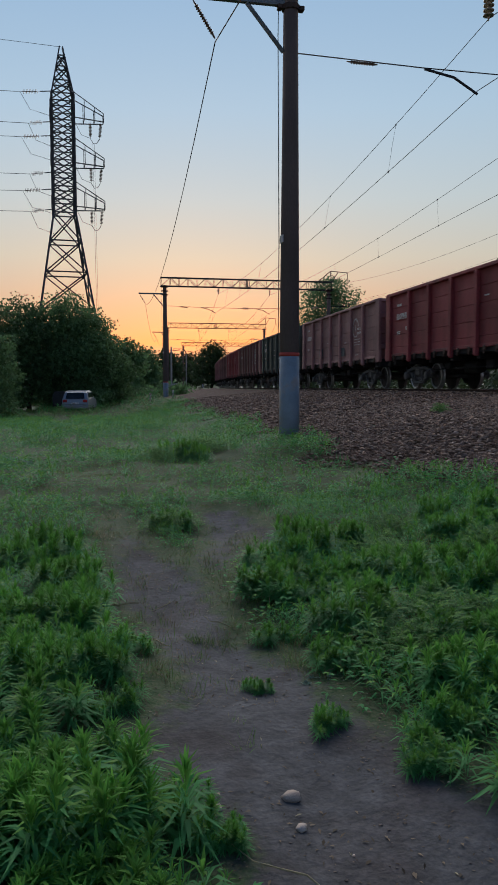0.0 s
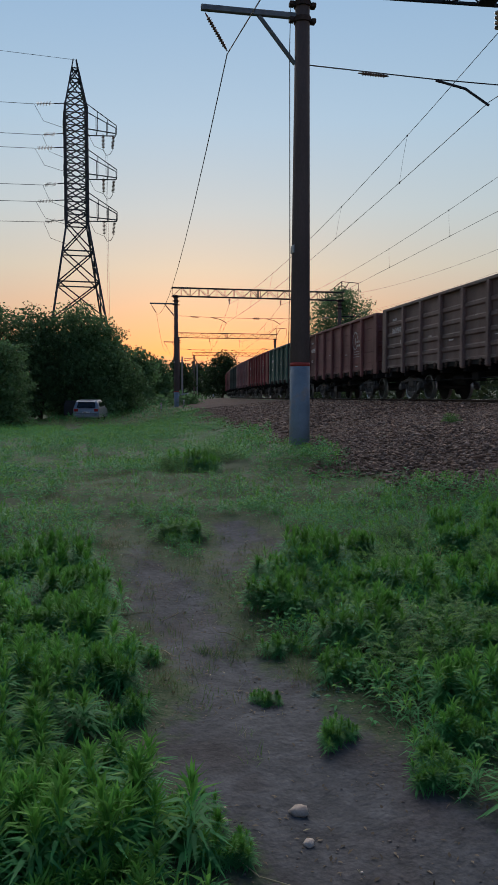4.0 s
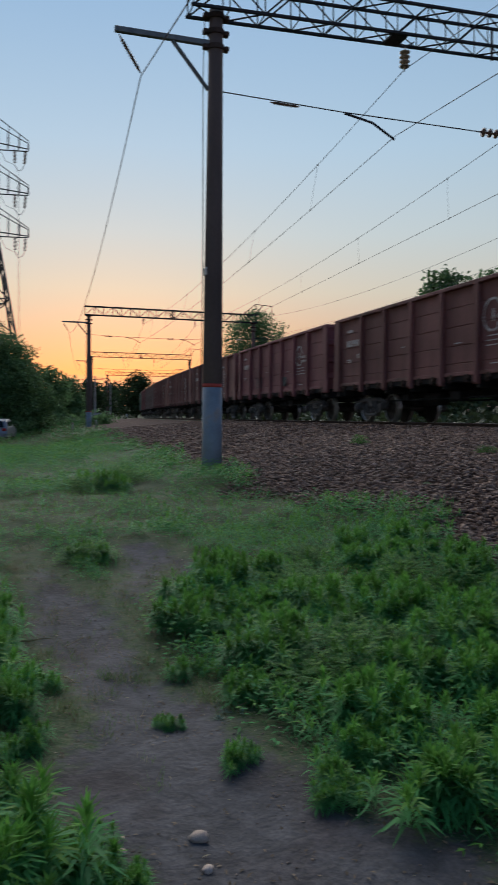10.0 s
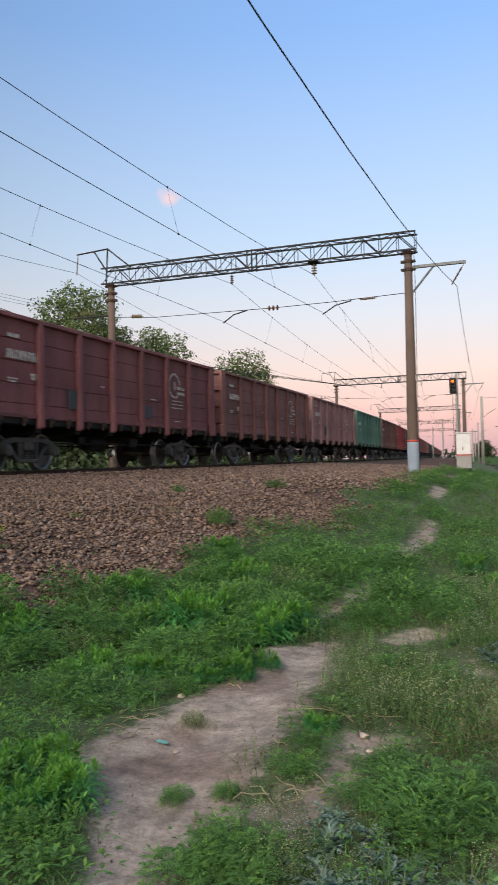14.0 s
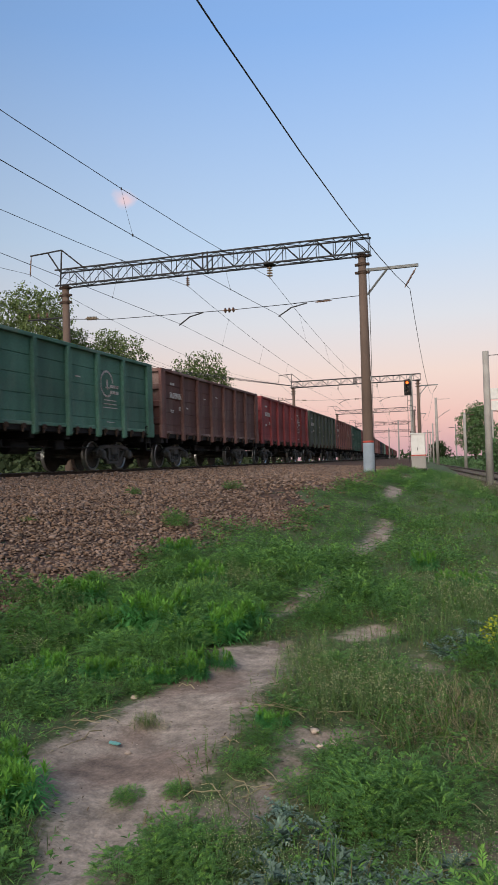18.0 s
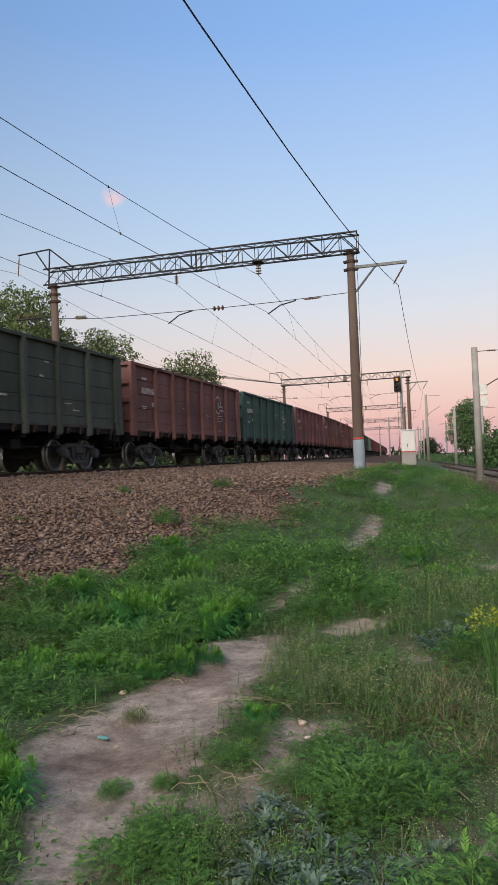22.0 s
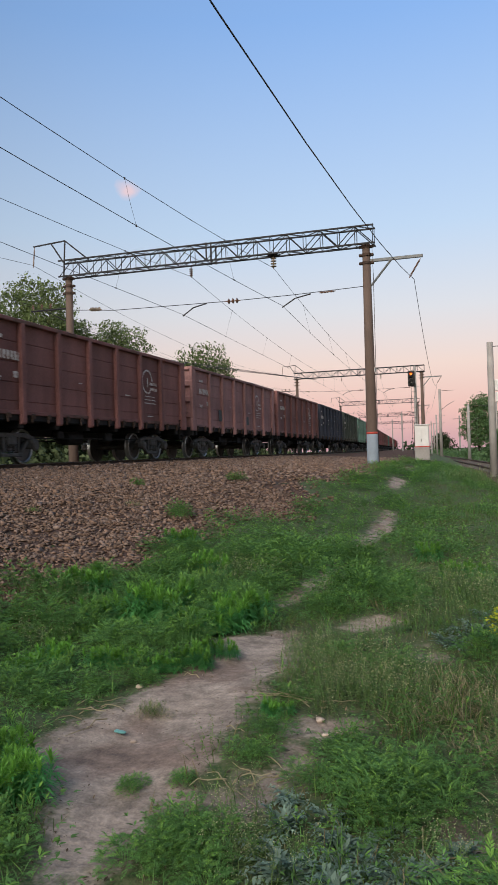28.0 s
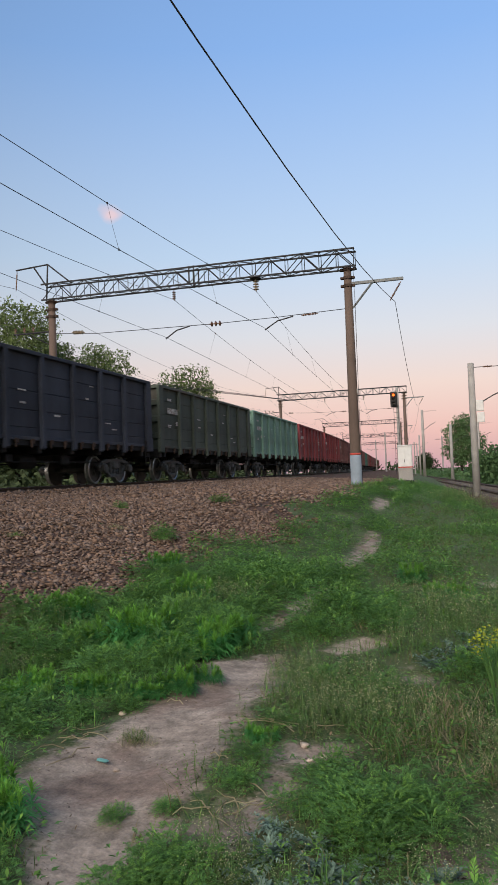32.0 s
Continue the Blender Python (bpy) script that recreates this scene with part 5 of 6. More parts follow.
# ---- car on the meadow ----
def build_car():
    x0, y0 = polar(0.25, 54)
    c = thing("hatchback_car", "silver hatchback parked on grass with a dark door open", "car", pose(x0, y0, float(land_z(x0, y0)), 0, 0, -9))
    prof = [(-2.0, 0.32), (-2.06, 0.62), (-1.98, 0.92), (-1.72, 1.36), (-1.5, 1.47), (-0.2, 1.5), (0.35, 1.42), (1.05, 0.98), (1.95, 0.82), (2.05, 0.55), (2.0, 0.3)]
    bm = bmesh.new()
    rows = []
    for x, pinch in ((-0.86, 0.1), (-0.8, 0.0), (0.8, 0.0), (0.86, 0.1)):
        rows.append([bm.verts.new((x * (1 - 0.16 * max(0, z - 0.92) / 0.55), y * (1 - pinch * 0.12), z if pinch == 0 else 0.3 + (z - 0.3) * 0.94)) for y, z in prof])
    for a, b in zip(rows, rows[1:]):
        for k in range(len(prof) - 1):
            bm.faces.new((a[k], a[k + 1], b[k + 1], b[k]))
        bm.faces.new((a[-1], a[0], b[0], b[-1]))
    bm.faces.new(rows[0][::-1])
    bm.faces.new(rows[-1])
    body = part("body", bm, CAR_PAINT, c)
    bm = bmesh.new()
    v = [bm.verts.new(q) for q in ((-0.62, -2.02, 0.97), (0.62, -2.02, 0.97), (0.56, -1.76, 1.36), (-0.56, -1.76, 1.36))]
    bm.faces.new(v)
    bmesh.ops.extrude_face_region(bm, geom=bm.faces[:])
    part("rear_window", bm, CAR_GLASS, body)
    for s in (-1, 1):
        for a, b in ((-1.5, -0.5), (-0.45, 0.55)):
            bm = bmesh.new()
            box(bm, (s * 0.81, (a + b) / 2, 1.17), (0.05, b - a, 0.32), 0.02)
            part("side_window", bm, CAR_GLASS, body)
        bm = bmesh.new()
        box(bm, (s * 0.66, -2.04, 0.82), (0.28, 0.06, 0.18), 0.03)
        part("tail_lamp", bm, TAIL_LAMP, body, "red tail lamp")
        for y in (-1.3, 1.3):
            bm = bmesh.new()
            lathe(bm, (s * 0.64, y, 0.31), (s, 0, 0), [(0, 0.24), (0.0, 0.31), (0.19, 0.31), (0.21, 0.24), (0.19, 0.2)], 18)
            wheel = part("wheel", bm, RUBBER, c)
            bm = bmesh.new()
            lathe(bm, (s * 0.82, y, 0.31), (s, 0, 0), [(0, 0.2), (0.02, 0.19), (0.03, 0.05), (0.03, 0)], 10)
            part("rim", bm, CAR_PAINT, wheel)
    bm = bmesh.new()
    box(bm, (0, -2.06, 0.45), (1.62, 0.1, 0.22), 0.04)
    part("bumper", bm, CAR_PAINT, body)
    bm = bmesh.new()
    box(bm, (0, -2.1, 0.68), (0.5, 0.02, 0.11))
    part("number_plate", bm, WHITE, body, "plain pale plate")
    bm = bmesh.new()
    box(bm, (-1.32, -0.35, 0.82), (0.95, 0.06, 0.8), 0.03)
    box(bm, (-1.28, -0.35, 1.3), (0.85, 0.04, 0.26), 0.02)
    part("open_door", bm, BLACK_ENAMEL, body, "dark inner side of an open door")


# ---- things beside the line towards the signal ----
def build_lineside():
    c = thing("relay_cabinet", "light grey steel relay cabinet with a red stripe", "cabinet", pose(4.4, -40.8, float(land_z(4.4, -40.8)) - 0.09, 0, 0, 4))
    bm = bmesh.new()
    box(bm, (0, 0, 1.12), (0.72, 0.6, 1.8), 0.02)
    box(bm, (0, 0, 2.05), (0.8, 0.68, 0.06), 0.015)
    body = part("body", bm, CABINET, c)
    bm = bmesh.new()
    box(bm, (0, 0, 0.1), (0.78, 0.66, 0.26), 0.02)
    part("plinth", bm, TAR, c, "tarred black plinth")
    bm = bmesh.new()
    box(bm, (0, 0, 0.92), (0.745, 0.665, 0.06))
    part("stripe", bm, RED_PAINT, body, "narrow red stripe")
    bm = bmesh.new()
    box(bm, (0, 0, 0.56), (0.73, 0.65, 0.66), 0.01)
    part("lower_panel", bm, GREY_CONCRETE, body, "greyer lower half")
    for s in (-1, 1):
        bm = bmesh.new()
        box(bm, (s * 0.17, 0.31, 1.15), (0.32, 0.02, 1.6), 0.008)
        part("door", bm, CABINET, body)
    bm = bmesh.new()
    box(bm, (0.04, 0.33, 1.25), (0.03, 0.03, 0.16), 0.008)
    part("handle", bm, BLACK_ENAMEL, body)
    # colour-light signal
    x, y = 6.0, -52.6
    s = thing("light_signal", "black railway light signal showing an amber light", "signal", pose(x, y, float(land_z(x, y))))
    bm = bmesh.new()
    lathe(bm, (0, 0, -0.2), (0, 0, 1), [(0, 0.13), (1.2, 0.12), (6.4, 0.09)], 12)
    part("mast", bm, GREY_CONCRETE, s, smooth=True)
    bm = bmesh.new()
    box(bm, (0.22, 0.16, 5.35), (0.46, 0.24, 1.05), 0.05)
    head = part("signal_head", bm, BLACK_ENAMEL, s)
    for k, z in enumerate((5.65, 5.35, 5.05)):
        bm = bmesh.new()
        lathe(bm, (0.22, 0.27, z), (0, 1, 0), [(0, 0.12), (0.26, 0.135), (0.26, 0.125), (0.02, 0.11)], 14)
        part("visor", bm, BLACK_ENAMEL, head)
        bm = bmesh.new()
        lathe(bm, (0.22, 0.275, z), (0, 1, 0), [(0, 0.1), (0.02, 0.08), (0.03, 0)], 14)
        part("lens", bm, LAMP if k == 0 else CAR_GLASS, head, "glowing amber lens" if k == 0 else "dark lens")
    bm = bmesh.new()
    for z in np.arange(0.6, 5.0, 0.35):
        rod(bm, (-0.05, 0.16, z), (0.25, 0.16, z), 0.012, seg=4)
    for xx in (-0.05, 0.25):
        rod(bm, (xx, 0.16, 0.2), (xx, 0.16, 5.0), 0.014, seg=4)
    part("ladder", bm, LATTICE, s)
    # poles of the second line
    rows = [(0.8, -37, 6.5, 0.18), (8.3, -100, 8.6, 0.2), (3.9, -80, 6.0, 0.17), (1.6, -108, 7.6, 0.18), (14.5, -165, 8.6, 0.19), (21, -230, 9.0, 0.2)]
    for x, y, h, r in rows:
        z0 = float(land_z(x, y))
        p = thing("line_pole", "plain concrete pole of the second track with a side bracket", "pole", pose(x, y, z0), "poles of the second track")
        bm = bmesh.new()
        lathe(bm, (0, 0, -0.3), (0, 0, 1), [(0, r), (h + 0.3, r * 0.78)], 14)
        part("shaft", bm, GREY_CONCRETE, p, smooth=True)
        bm = bmesh.new()
        pipe(bm, [(-0.12, 0, h * 0.69), (-0.9, 0, h * 0.76), (-1.7, 0, h * 0.81)], 0.03, 6)
        rod(bm, (-0.1, 0, h - 0.2), (-1.8, 0, h - 0.22), 0.018, seg=5)
        part("bracket", bm, LATTICE, p)
        insulator(p, (-0.5, 0, h - 0.2), (-1.0, 0, h - 0.21), 5, 0.05, CERAMIC)
    bm = bmesh.new()
    box(bm, (0, 0, 0), (0.34, 0.2, 0.5), 0.02)
    meter = part("junction_box", bm, CABINET, bpy.data.objects["line_pole"], "grey junction box", at=pose(-0.32, 0.1, 4.5))
    bm = bmesh.new()
    box(bm, (0, 0, 0), (0.34, 0.2, 0.45), 0.02)
    part("junction_box", bm, CABINET, bpy.data.objects["line_pole"], "grey junction box", at=pose(-0.34, 0.1, 3.95))
    # a lone pole with wires behind the train
    x, y = polar(130.2, 33)
    z0 = float(land_z(x, y))
    p = thing("wire_pole", "square concrete pole with slack wires behind the train", "pole", pose(x, y, z0))
    bm = bmesh.new()
    box(bm, (0, 0, 4.9), (0.3, 0.3, 10.4), 0.03)
    part("shaft", bm, GREY_CONCRETE, p)
    for k in range(3):
        bm = bmesh.new()
        pipe(bm, [(0, 0, 9.7 - 0.25 * k), (-2, -9, 8.2 - 0.2 * k), (-5, -22, 7.2 - 0.1 * k), (-9, -45, 7.6)], 0.016, 4)
        part("slack_wire", bm, WIRE, p)
    # post with a white top and a low marker by the line
    for x, y, h in ((4.9, 52, 0.75), (7.5, 60.5, 0.6)):
        m = thing("marker_post", "short white-topped concrete marker post by the bank", "marker", pose(x, y, float(land_z(x, y))))
        bm = bmesh.new()
        box(bm, (0, 0, h / 2 - 0.1), (0.12, 0.12, h + 0.2), 0.015)
        shaft = part("shaft", bm, GREY_CONCRETE, m)
        bm = bmesh.new()
        box(bm, (0, 0, h - 0.1), (0.13, 0.13, 0.2), 0.015)
        part("cap", bm, WHITE, shaft, "white painted top")
    # slender far poles down the line
    for b, d, h in ((6.9, 125, 7.5), (8.0, 170, 8.0), (3.2, 120, 6.5), (172.5, 150, 8), (171.8, 205, 8.5), (174.6, 185, 8), (176.6, 150, 8), (173.8, 260, 9)):
        x, y = polar(b, d)
        p = thing("far_pole", "thin dark pole far down the line", "pole", pose(x, y, float(land_z(x, y))), "far poles")
        bm = bmesh.new()
        lathe(bm, (0, 0, -0.3), (0, 0, 1), [(0, 0.17), (h, 0.12)], 8)
        part("shaft", bm, GREY_CONCRETE, p)
        bm = bmesh.new()
        rod(bm, (-1.2, 0, h - 0.9), (1.2, 0, h - 0.9), 0.05, seg=5)
        part("crossarm", bm, LATTICE, p)
    # sheet fence far across the meadow
    f = thing("sheet_fence", "pale sheet metal fence across the far meadow", "fence", pose(2.5, 112, float(land_z(2.5, 112)), 0, 0, -8))
    bm = bmesh.new()
    box(bm, (0, 0, 0.9), (2.4, 0.05, 1.6), 0.01)
    me = mesh_of(bm, "panel", FENCE)
    bm = bmesh.new()
    box(bm, (0, 0, 0.95), (0.09, 0.09, 1.9), 0.01)
    post = mesh_of(bm, "post", FENCE)
    for k in range(9):
        part("panel", me, None, f, at=pose(-9 + 2.5 * k, 0, 0.02 * (k % 3)))
        part("post", post, None, f, at=pose(-10.25 + 2.5 * k, 0, 0))


def second_track():
    """Rails on their own low bed to the right of the field path."""
    def mid(y):
        return 0.75 + 0.137 * (-np.asarray(y, float) - 46.3)
    yy = np.concatenate([np.arange(-330, -60, 6.0), np.arange(-60, -8, 2.0)])
    us = np.array([-2.6, -1.7, -1.3, 1.3, 1.7, 2.6])
    hs = np.array([-0.4, 0.0, 0.06, 0.06, 0.0, -0.4])
    v = np.concatenate([np.stack([mid(y) + us, np.full(6, y), 0.12 + hs], -1) for y in yy])
    i = (np.arange(len(yy) - 1)[:, None] * 6 + np.arange(5)[None]).ravel()
    bed = tagged(new("second_track_bed", raw_mesh("second_track_bed", v, np.stack([i, i + 1, i + 7, i + 6], 1), STONE_BED)), "low dark stone bed of a second single track", "track bed", kind="structure")
    for s in (-0.76, 0.76):
        bm = bmesh.new()
        pipe(bm, [(float(mid(y)) + s, y, 0.39) for y in yy], 0.06, 6)
        tagged(new("rail", mesh_of(bm, "rail", RUST)), "rusty rail of the second single track", "rail", "rails of the second track", kind="structure")
    bm = bmesh.new()
    box(bm, (0, 0, 0), (2.6, 0.26, 0.2), 0.02)
    me = mesh_of(bm, "sleeper", OLD_SLEEPER)
    for k in range(70):
        y = -30 - 0.6 * k
        part("sleeper", me, None, bed, at=pose(float(mid(y)), y, 0.21))


# ---- small things on the ground ----
def pebble_mesh(seed, mat, name="stone"):
    rng = random.Random(seed)
    bm = bmesh.new()
    bmesh.ops.create_icosphere(bm, subdivisions=2, radius=1.0)
    for v in bm.verts:
        n = v.co.normalized()
        v.co = n * (0.8 + 0.35 * noise.noise(n * 1.6 + Vector((seed, 0, 0))) + 0.1 * noise.noise(n * 5 + Vector((0, seed, 0))))
        v.co.z *= 0.62
    return mesh_of(bm, name, mat, smooth=True)


def build_litter():
    me = [pebble_mesh(k, PALE_STONE) for k in range(3)]
    for k, (x, y, s) in enumerate(((0.91, 3.09, 0.038), (0.89, 2.9, 0.022), (0.62, 3.05, 0.02), (1.2, -4.72, 0.03), (1.08, -4.66, 0.022), (1.13, -4.55, 0.018), (2.2, -4.35, 0.02), (2.6, -5.2, 0.03))):
        o = new("stone", me[k % 3])
        o.matrix_basis = pose(x, y, float(earth_z(np.array(x), np.array(y))) + s * 0.3, 0, 0, 40 * k) @ Matrix.Diagonal((s * 1.3, s, s, 1))
        tagged(o, "pale stone lying on the trodden earth", "stone", "loose stones")
    x, y = 2.33, -4.42
    z = float(earth_z(np.array(x), np.array(y)))
    b = thing("crushed_wrapper", "small crushed teal plastic wrapper on bare earth", "litter", pose(x, y, z + 0.012, 4, 8, 70))
    bm = bmesh.new()
    box(bm, (0, 0, 0), (0.026, 0.08, 0.016), 0.006)
    box(bm, (0.004, 0.045, 0.004), (0.02, 0.024, 0.01), 0.004)
    part("wrapper", bm, TEAL, b)
    rng = random.Random(8)
    for k in range(56):
        if k >= 34:
            x, y = ((1.36, -3.98), (1.3, -4.1), (0.3, -3.35), (1.25, -5.0), (2.75, -4.6))[k % 5]
            x, y = x + rng.uniform(-0.14, 0.14), y + rng.uniform(-0.14, 0.14)
        elif k < 14:
            x, y = rng.uniform(0.3, 2.6), rng.uniform(-6, -3)
        elif k < 24:
            x, y = rng.uniform(4.2, 6.5), rng.uniform(-4, 4)
        else:
            x, y = rng.uniform(0.4, 1.6), rng.uniform(2.4, 6)
        z = float(earth_z(np.array(x), np.array(y)))
        a, l = rng.uniform(0, 6.28), rng.uniform(0.12, 0.4)
        bm = bmesh.new()
        pts = [(0, 0, 0.01)]
        for j in range(4):
            a += rng.uniform(-0.5, 0.5)
            pts.append((pts[-1][0] + l / 4 * math.cos(a), pts[-1][1] + l / 4 * math.sin(a), 0.012 + 0.03 * rng.random()))
        pipe(bm, pts, 0.004, 5, 0.5)
        o = new("dry_twig", mesh_of(bm, "dry_twig", STRAW))
        o.matrix_basis = pose(x, y, z + 0.004)
        tagged(o, "thin dry twig lying on the ground", "twig", "dry twigs")


# ---- ballast stones ----
def stone_shapes(n, rng):
    """Angular lumps: a cube's corners pushed about, with two corners cut."""
    base = np.array([[-1, -1, -1], [1, -1, -1], [1, 1, -1], [-1, 1, -1], [-1, -1, 1], [1, -1, 1], [1, 1, 1], [-1, 1, 1]], float)
    face = np.array([[0, 3, 2, 1], [4, 5, 6, 7], [0, 1, 5, 4], [1, 2, 6, 5], [2, 3, 7, 6], [3, 0, 4, 7]])
    v = base[None] * rng.uniform(0.45, 1.0, (n, 8, 3))
    v[:, 4:, :2] *= rng.uniform(0.45, 0.9, (n, 1, 1))
    v *= rng.uniform((0.9, 0.7, 0.3), (1.6, 1.15, 0.65), (n, 3))[:, None]
    return v, face


def stone_places(n, y0, y1, rng):
    y = rng.uniform(y0, y1, n)
    e = bed_edge(y) - 0.25
    u = e + (-1.5 - e) * rng.random(n)
    keep = (u > e + 0.5) | (rng.random(n) < 0.45)
    y, u = y[keep], u[keep]
    x = track_x(y) + u
    return x, y, land_z(x, y) + 0.02


def build_ballast():
    rng = np.random.default_rng(11)
    verts, faces, total = [], [], 0
    for n, y0, y1, s0, s1 in ((90000, -17, 19, 0.018, 0.046), (15000, -45, -17, 0.03, 0.064), (10000, 19, 48, 0.03, 0.064)):
        x, y, z = stone_places(n, y0, y1, rng)
        n = len(x)
        v, face = stone_shapes(n, rng)
        s = rng.uniform(s0, s1, n) * (1 + 0.5 * (rng.random(n) > 0.93))
        q = rng.normal(size=(n, 4))
        q /= np.linalg.norm(q, axis=1, keepdims=True)
        w, a, b, c = q.T
        R = np.stack([np.stack([1 - 2 * (b * b + c * c), 2 * (a * b - w * c), 2 * (a * c + w * b)], -1), np.stack([2 * (a * b + w * c), 1 - 2 * (a * a + c * c), 2 * (b * c - w * a)], -1), np.stack([2 * (a * c - w * b), 2 * (b * c + w * a), 1 - 2 * (a * a + b * b)], -1)], 1)
        v = np.einsum("nij,nkj->nki", R, v * s[:, None, None])
        v[:, :, 2] *= 0.55
        v += np.stack([x, y, z + s * 0.25], -1)[:, None]
        verts.append(v.reshape(-1, 3))
        faces.append((face[None] + (np.arange(n) * 8)[:, None, None] + total).reshape(-1, 4))
        total += n * 8
    o = part("ballast_stones", raw_mesh("ballast_stones", np.concatenate(verts), np.concatenate(faces), STONE, GREY_STONE, which=np.repeat((rng.random(total // 8) < 0.36).astype(int), 6)), None, ballast, "loose reddish crushed stones")
    o["kind"] = "stuff"
    # the nearest stones of the bank, singly
    shapes = []
    for k in range(8):
        v, face = stone_shapes(1, np.random.default_rng(70 + k))
        shapes.append(raw_mesh("ballast_stone", v[0], face, GREY_STONE if k % 3 == 0 else STONE))
    rng = np.random.default_rng(12)
    for k in range(290):
        y = rng.uniform(-5, 6)
        x = float(track_x(y)) + float(bed_edge(y)) + rng.uniform(0.0, 2.2)
        s = rng.uniform(0.022, 0.046)
        part("ballast_stone", shapes[k % 8], None, ballast, at=pose(x, y, float(land_z(x, y)) + 0.02 + s * 0.3, rng.uniform(0, 360), rng.uniform(0, 60), rng.uniform(0, 360)) @ Matrix.Diagonal((s, s * 0.85, s, 1)))


# ---- weeds ----
def blades(o, az, el, length, width, fold=0.25):
    d = np.stack([np.cos(az) * np.cos(el), np.sin(az) * np.cos(el), np.sin(el)], -1)
    up = np.tile([0.0, 0.0, 1.0], (len(o), 1)) + 1e-3
    return quads(o, d, up, length, width, fold)[0]


def plume(rng, foot, h, leaves, L0):
    """One upright stem: arching leaves below, a pale upright tuft at the tip."""
    az, lean = rng.uniform(0, 6.28), abs(rng.normal(0, 0.16))
    way = np.array([math.cos(az) * math.sin(lean), math.sin(az) * math.sin(lean), math.cos(lean)])
    f = np.linspace(0.12, 1.0, leaves) ** 0.75
    a = np.arange(leaves) * 2.4 + rng.uniform(0, 6) + rng.normal(0, 0.25, leaves)
    el = 0.12 + 1.15 * f ** 2.6 + rng.normal(0, 0.13, leaves)
    L = L0 * (1.1 - 0.4 * f ** 2) * rng.uniform(0.8, 1.2, leaves)
    v = blades(foot + way * (h * f)[:, None], a, el, L, L * rng.uniform(0.05, 0.075, leaves), 1.4).reshape(leaves, 4, 3)
    v[:, 2, 2] -= L * (0.22 * (1 - f) + 0.05)
    return v, (f > 0.62 + 0.2 * rng.random()).astype(int)


def lance_tuft(rng, stems, leaves, tall, spread=0.09):
    """A few plumes side by side."""
    got = [plume(rng, np.array([rng.normal(0, spread), rng.normal(0, spread), 0]), tall * rng.uniform(0.6, 1.1), leaves, 0.12 * (tall / 0.2) ** 0.5) for _ in range(stems)]
    return np.concatenate([g[0] for g in got]).reshape(-1, 3), np.concatenate([g[1] for g in got])


def fern_mound(rng, fronds, pairs, r, tall, leaf=0.036):
    """A rounded mat of cut, feathery leaves that point outwards and up."""
    q, az = np.sqrt(rng.random(fronds)), rng.uniform(0, 6.28, fronds)
    lumps = 1 + 0.25 * np.sin(az * 3 + q * 5) * q
    o = np.stack([r * q * np.cos(az), r * q * np.sin(az), tall * np.sqrt(np.clip(1.05 - q * q, 0, 1)) * lumps * rng.uniform(0.5, 1.0, fronds)], -1)
    way, rise, L = az + rng.normal(0, 0.8, fronds), 0.95 - 0.75 * q + rng.normal(0, 0.22, fronds), rng.uniform(0.08, 0.13, fronds) * (0.4 + 0.6 * leaf / 0.036)
    d = np.stack([np.cos(way) * np.cos(rise), np.sin(way) * np.cos(rise), np.sin(rise)], -1)
    out = []
    for f in np.linspace(0.2, 0.85, pairs):
        at = o + d * (L * f)[:, None] - np.array([0, 0, 1.0]) * (0.3 * L * f * f)[:, None]
        l = np.full(fronds, leaf * (1.15 - 0.6 * f))
        for s in (-1, 1):
            out.append(blades(at, way + s * 0.75, rise * 0.7 - 0.25 * f + rng.normal(0, 0.2, fronds), l * rng.uniform(0.8, 1.25, fronds), l * 0.15))
    tip = o + d * (L * 0.8)[:, None] - np.array([0, 0, 1.0]) * (0.2 * L)[:, None]
    out.append(blades(tip, way, rise * 0.5, np.full(fronds, leaf * 0.9), np.full(fronds, leaf * 0.2)))
    out.append(blades(o * np.array([0.6, 0.6, 0.2]), way, rise + 0.2, np.linalg.norm(o * np.array([0.4, 0.4, 0.8]), axis=1) + 0.02, np.full(fronds, 0.0018)))
    v = np.concatenate(out)
    which = np.tile((rng.random(fronds) < 0.16 + 0.2 * (q < 0.5)).astype(int), 2 * pairs + 2)
    return v, which


def seed_tuft(rng, stems, tall):
    """Thin branching stems with tiny leaves and pale seed heads."""
    vs, ws = [], []
    for _ in range(stems):
        az, lean, h = rng.uniform(0, 6.28), abs(rng.normal(0, 0.45)), tall * rng.uniform(0.5, 1.1)
        way = np.array([math.cos(az) * math.sin(lean), math.sin(az) * math.sin(lean), math.cos(lean)])
        foot = np.array([rng.normal(0, 0.12), rng.normal(0, 0.12), 0])
        n = 16
        f = np.linspace(0.1, 1, n)
        o = foot + way * (h * f)[:, None] + rng.normal(0, 0.012, (n, 3)) * f[:, None]
        vs.append(blades(foot[None], np.array([az]), np.array([1.57 - lean]), np.array([h]), np.array([0.002])))
        l = rng.uniform(0.014, 0.034, n) * (1.2 - 0.5 * f)
        vs.append(blades(o, rng.uniform(0, 6.28, n), rng.uniform(-0.2, 0.9, n), l, l * 0.17))
        m = 7
        vs.append(blades(foot + way * h * rng.uniform(0.75, 1.08, (m, 1)) + rng.normal(0, 0.016, (m, 3)), rng.uniform(0, 6.28, m), rng.uniform(0, 1.2, m), np.full(m, 0.009), np.full(m, 0.004)))
        ws += [0] * (1 + n) + [1] * m
    return np.concatenate(vs), np.array(ws)


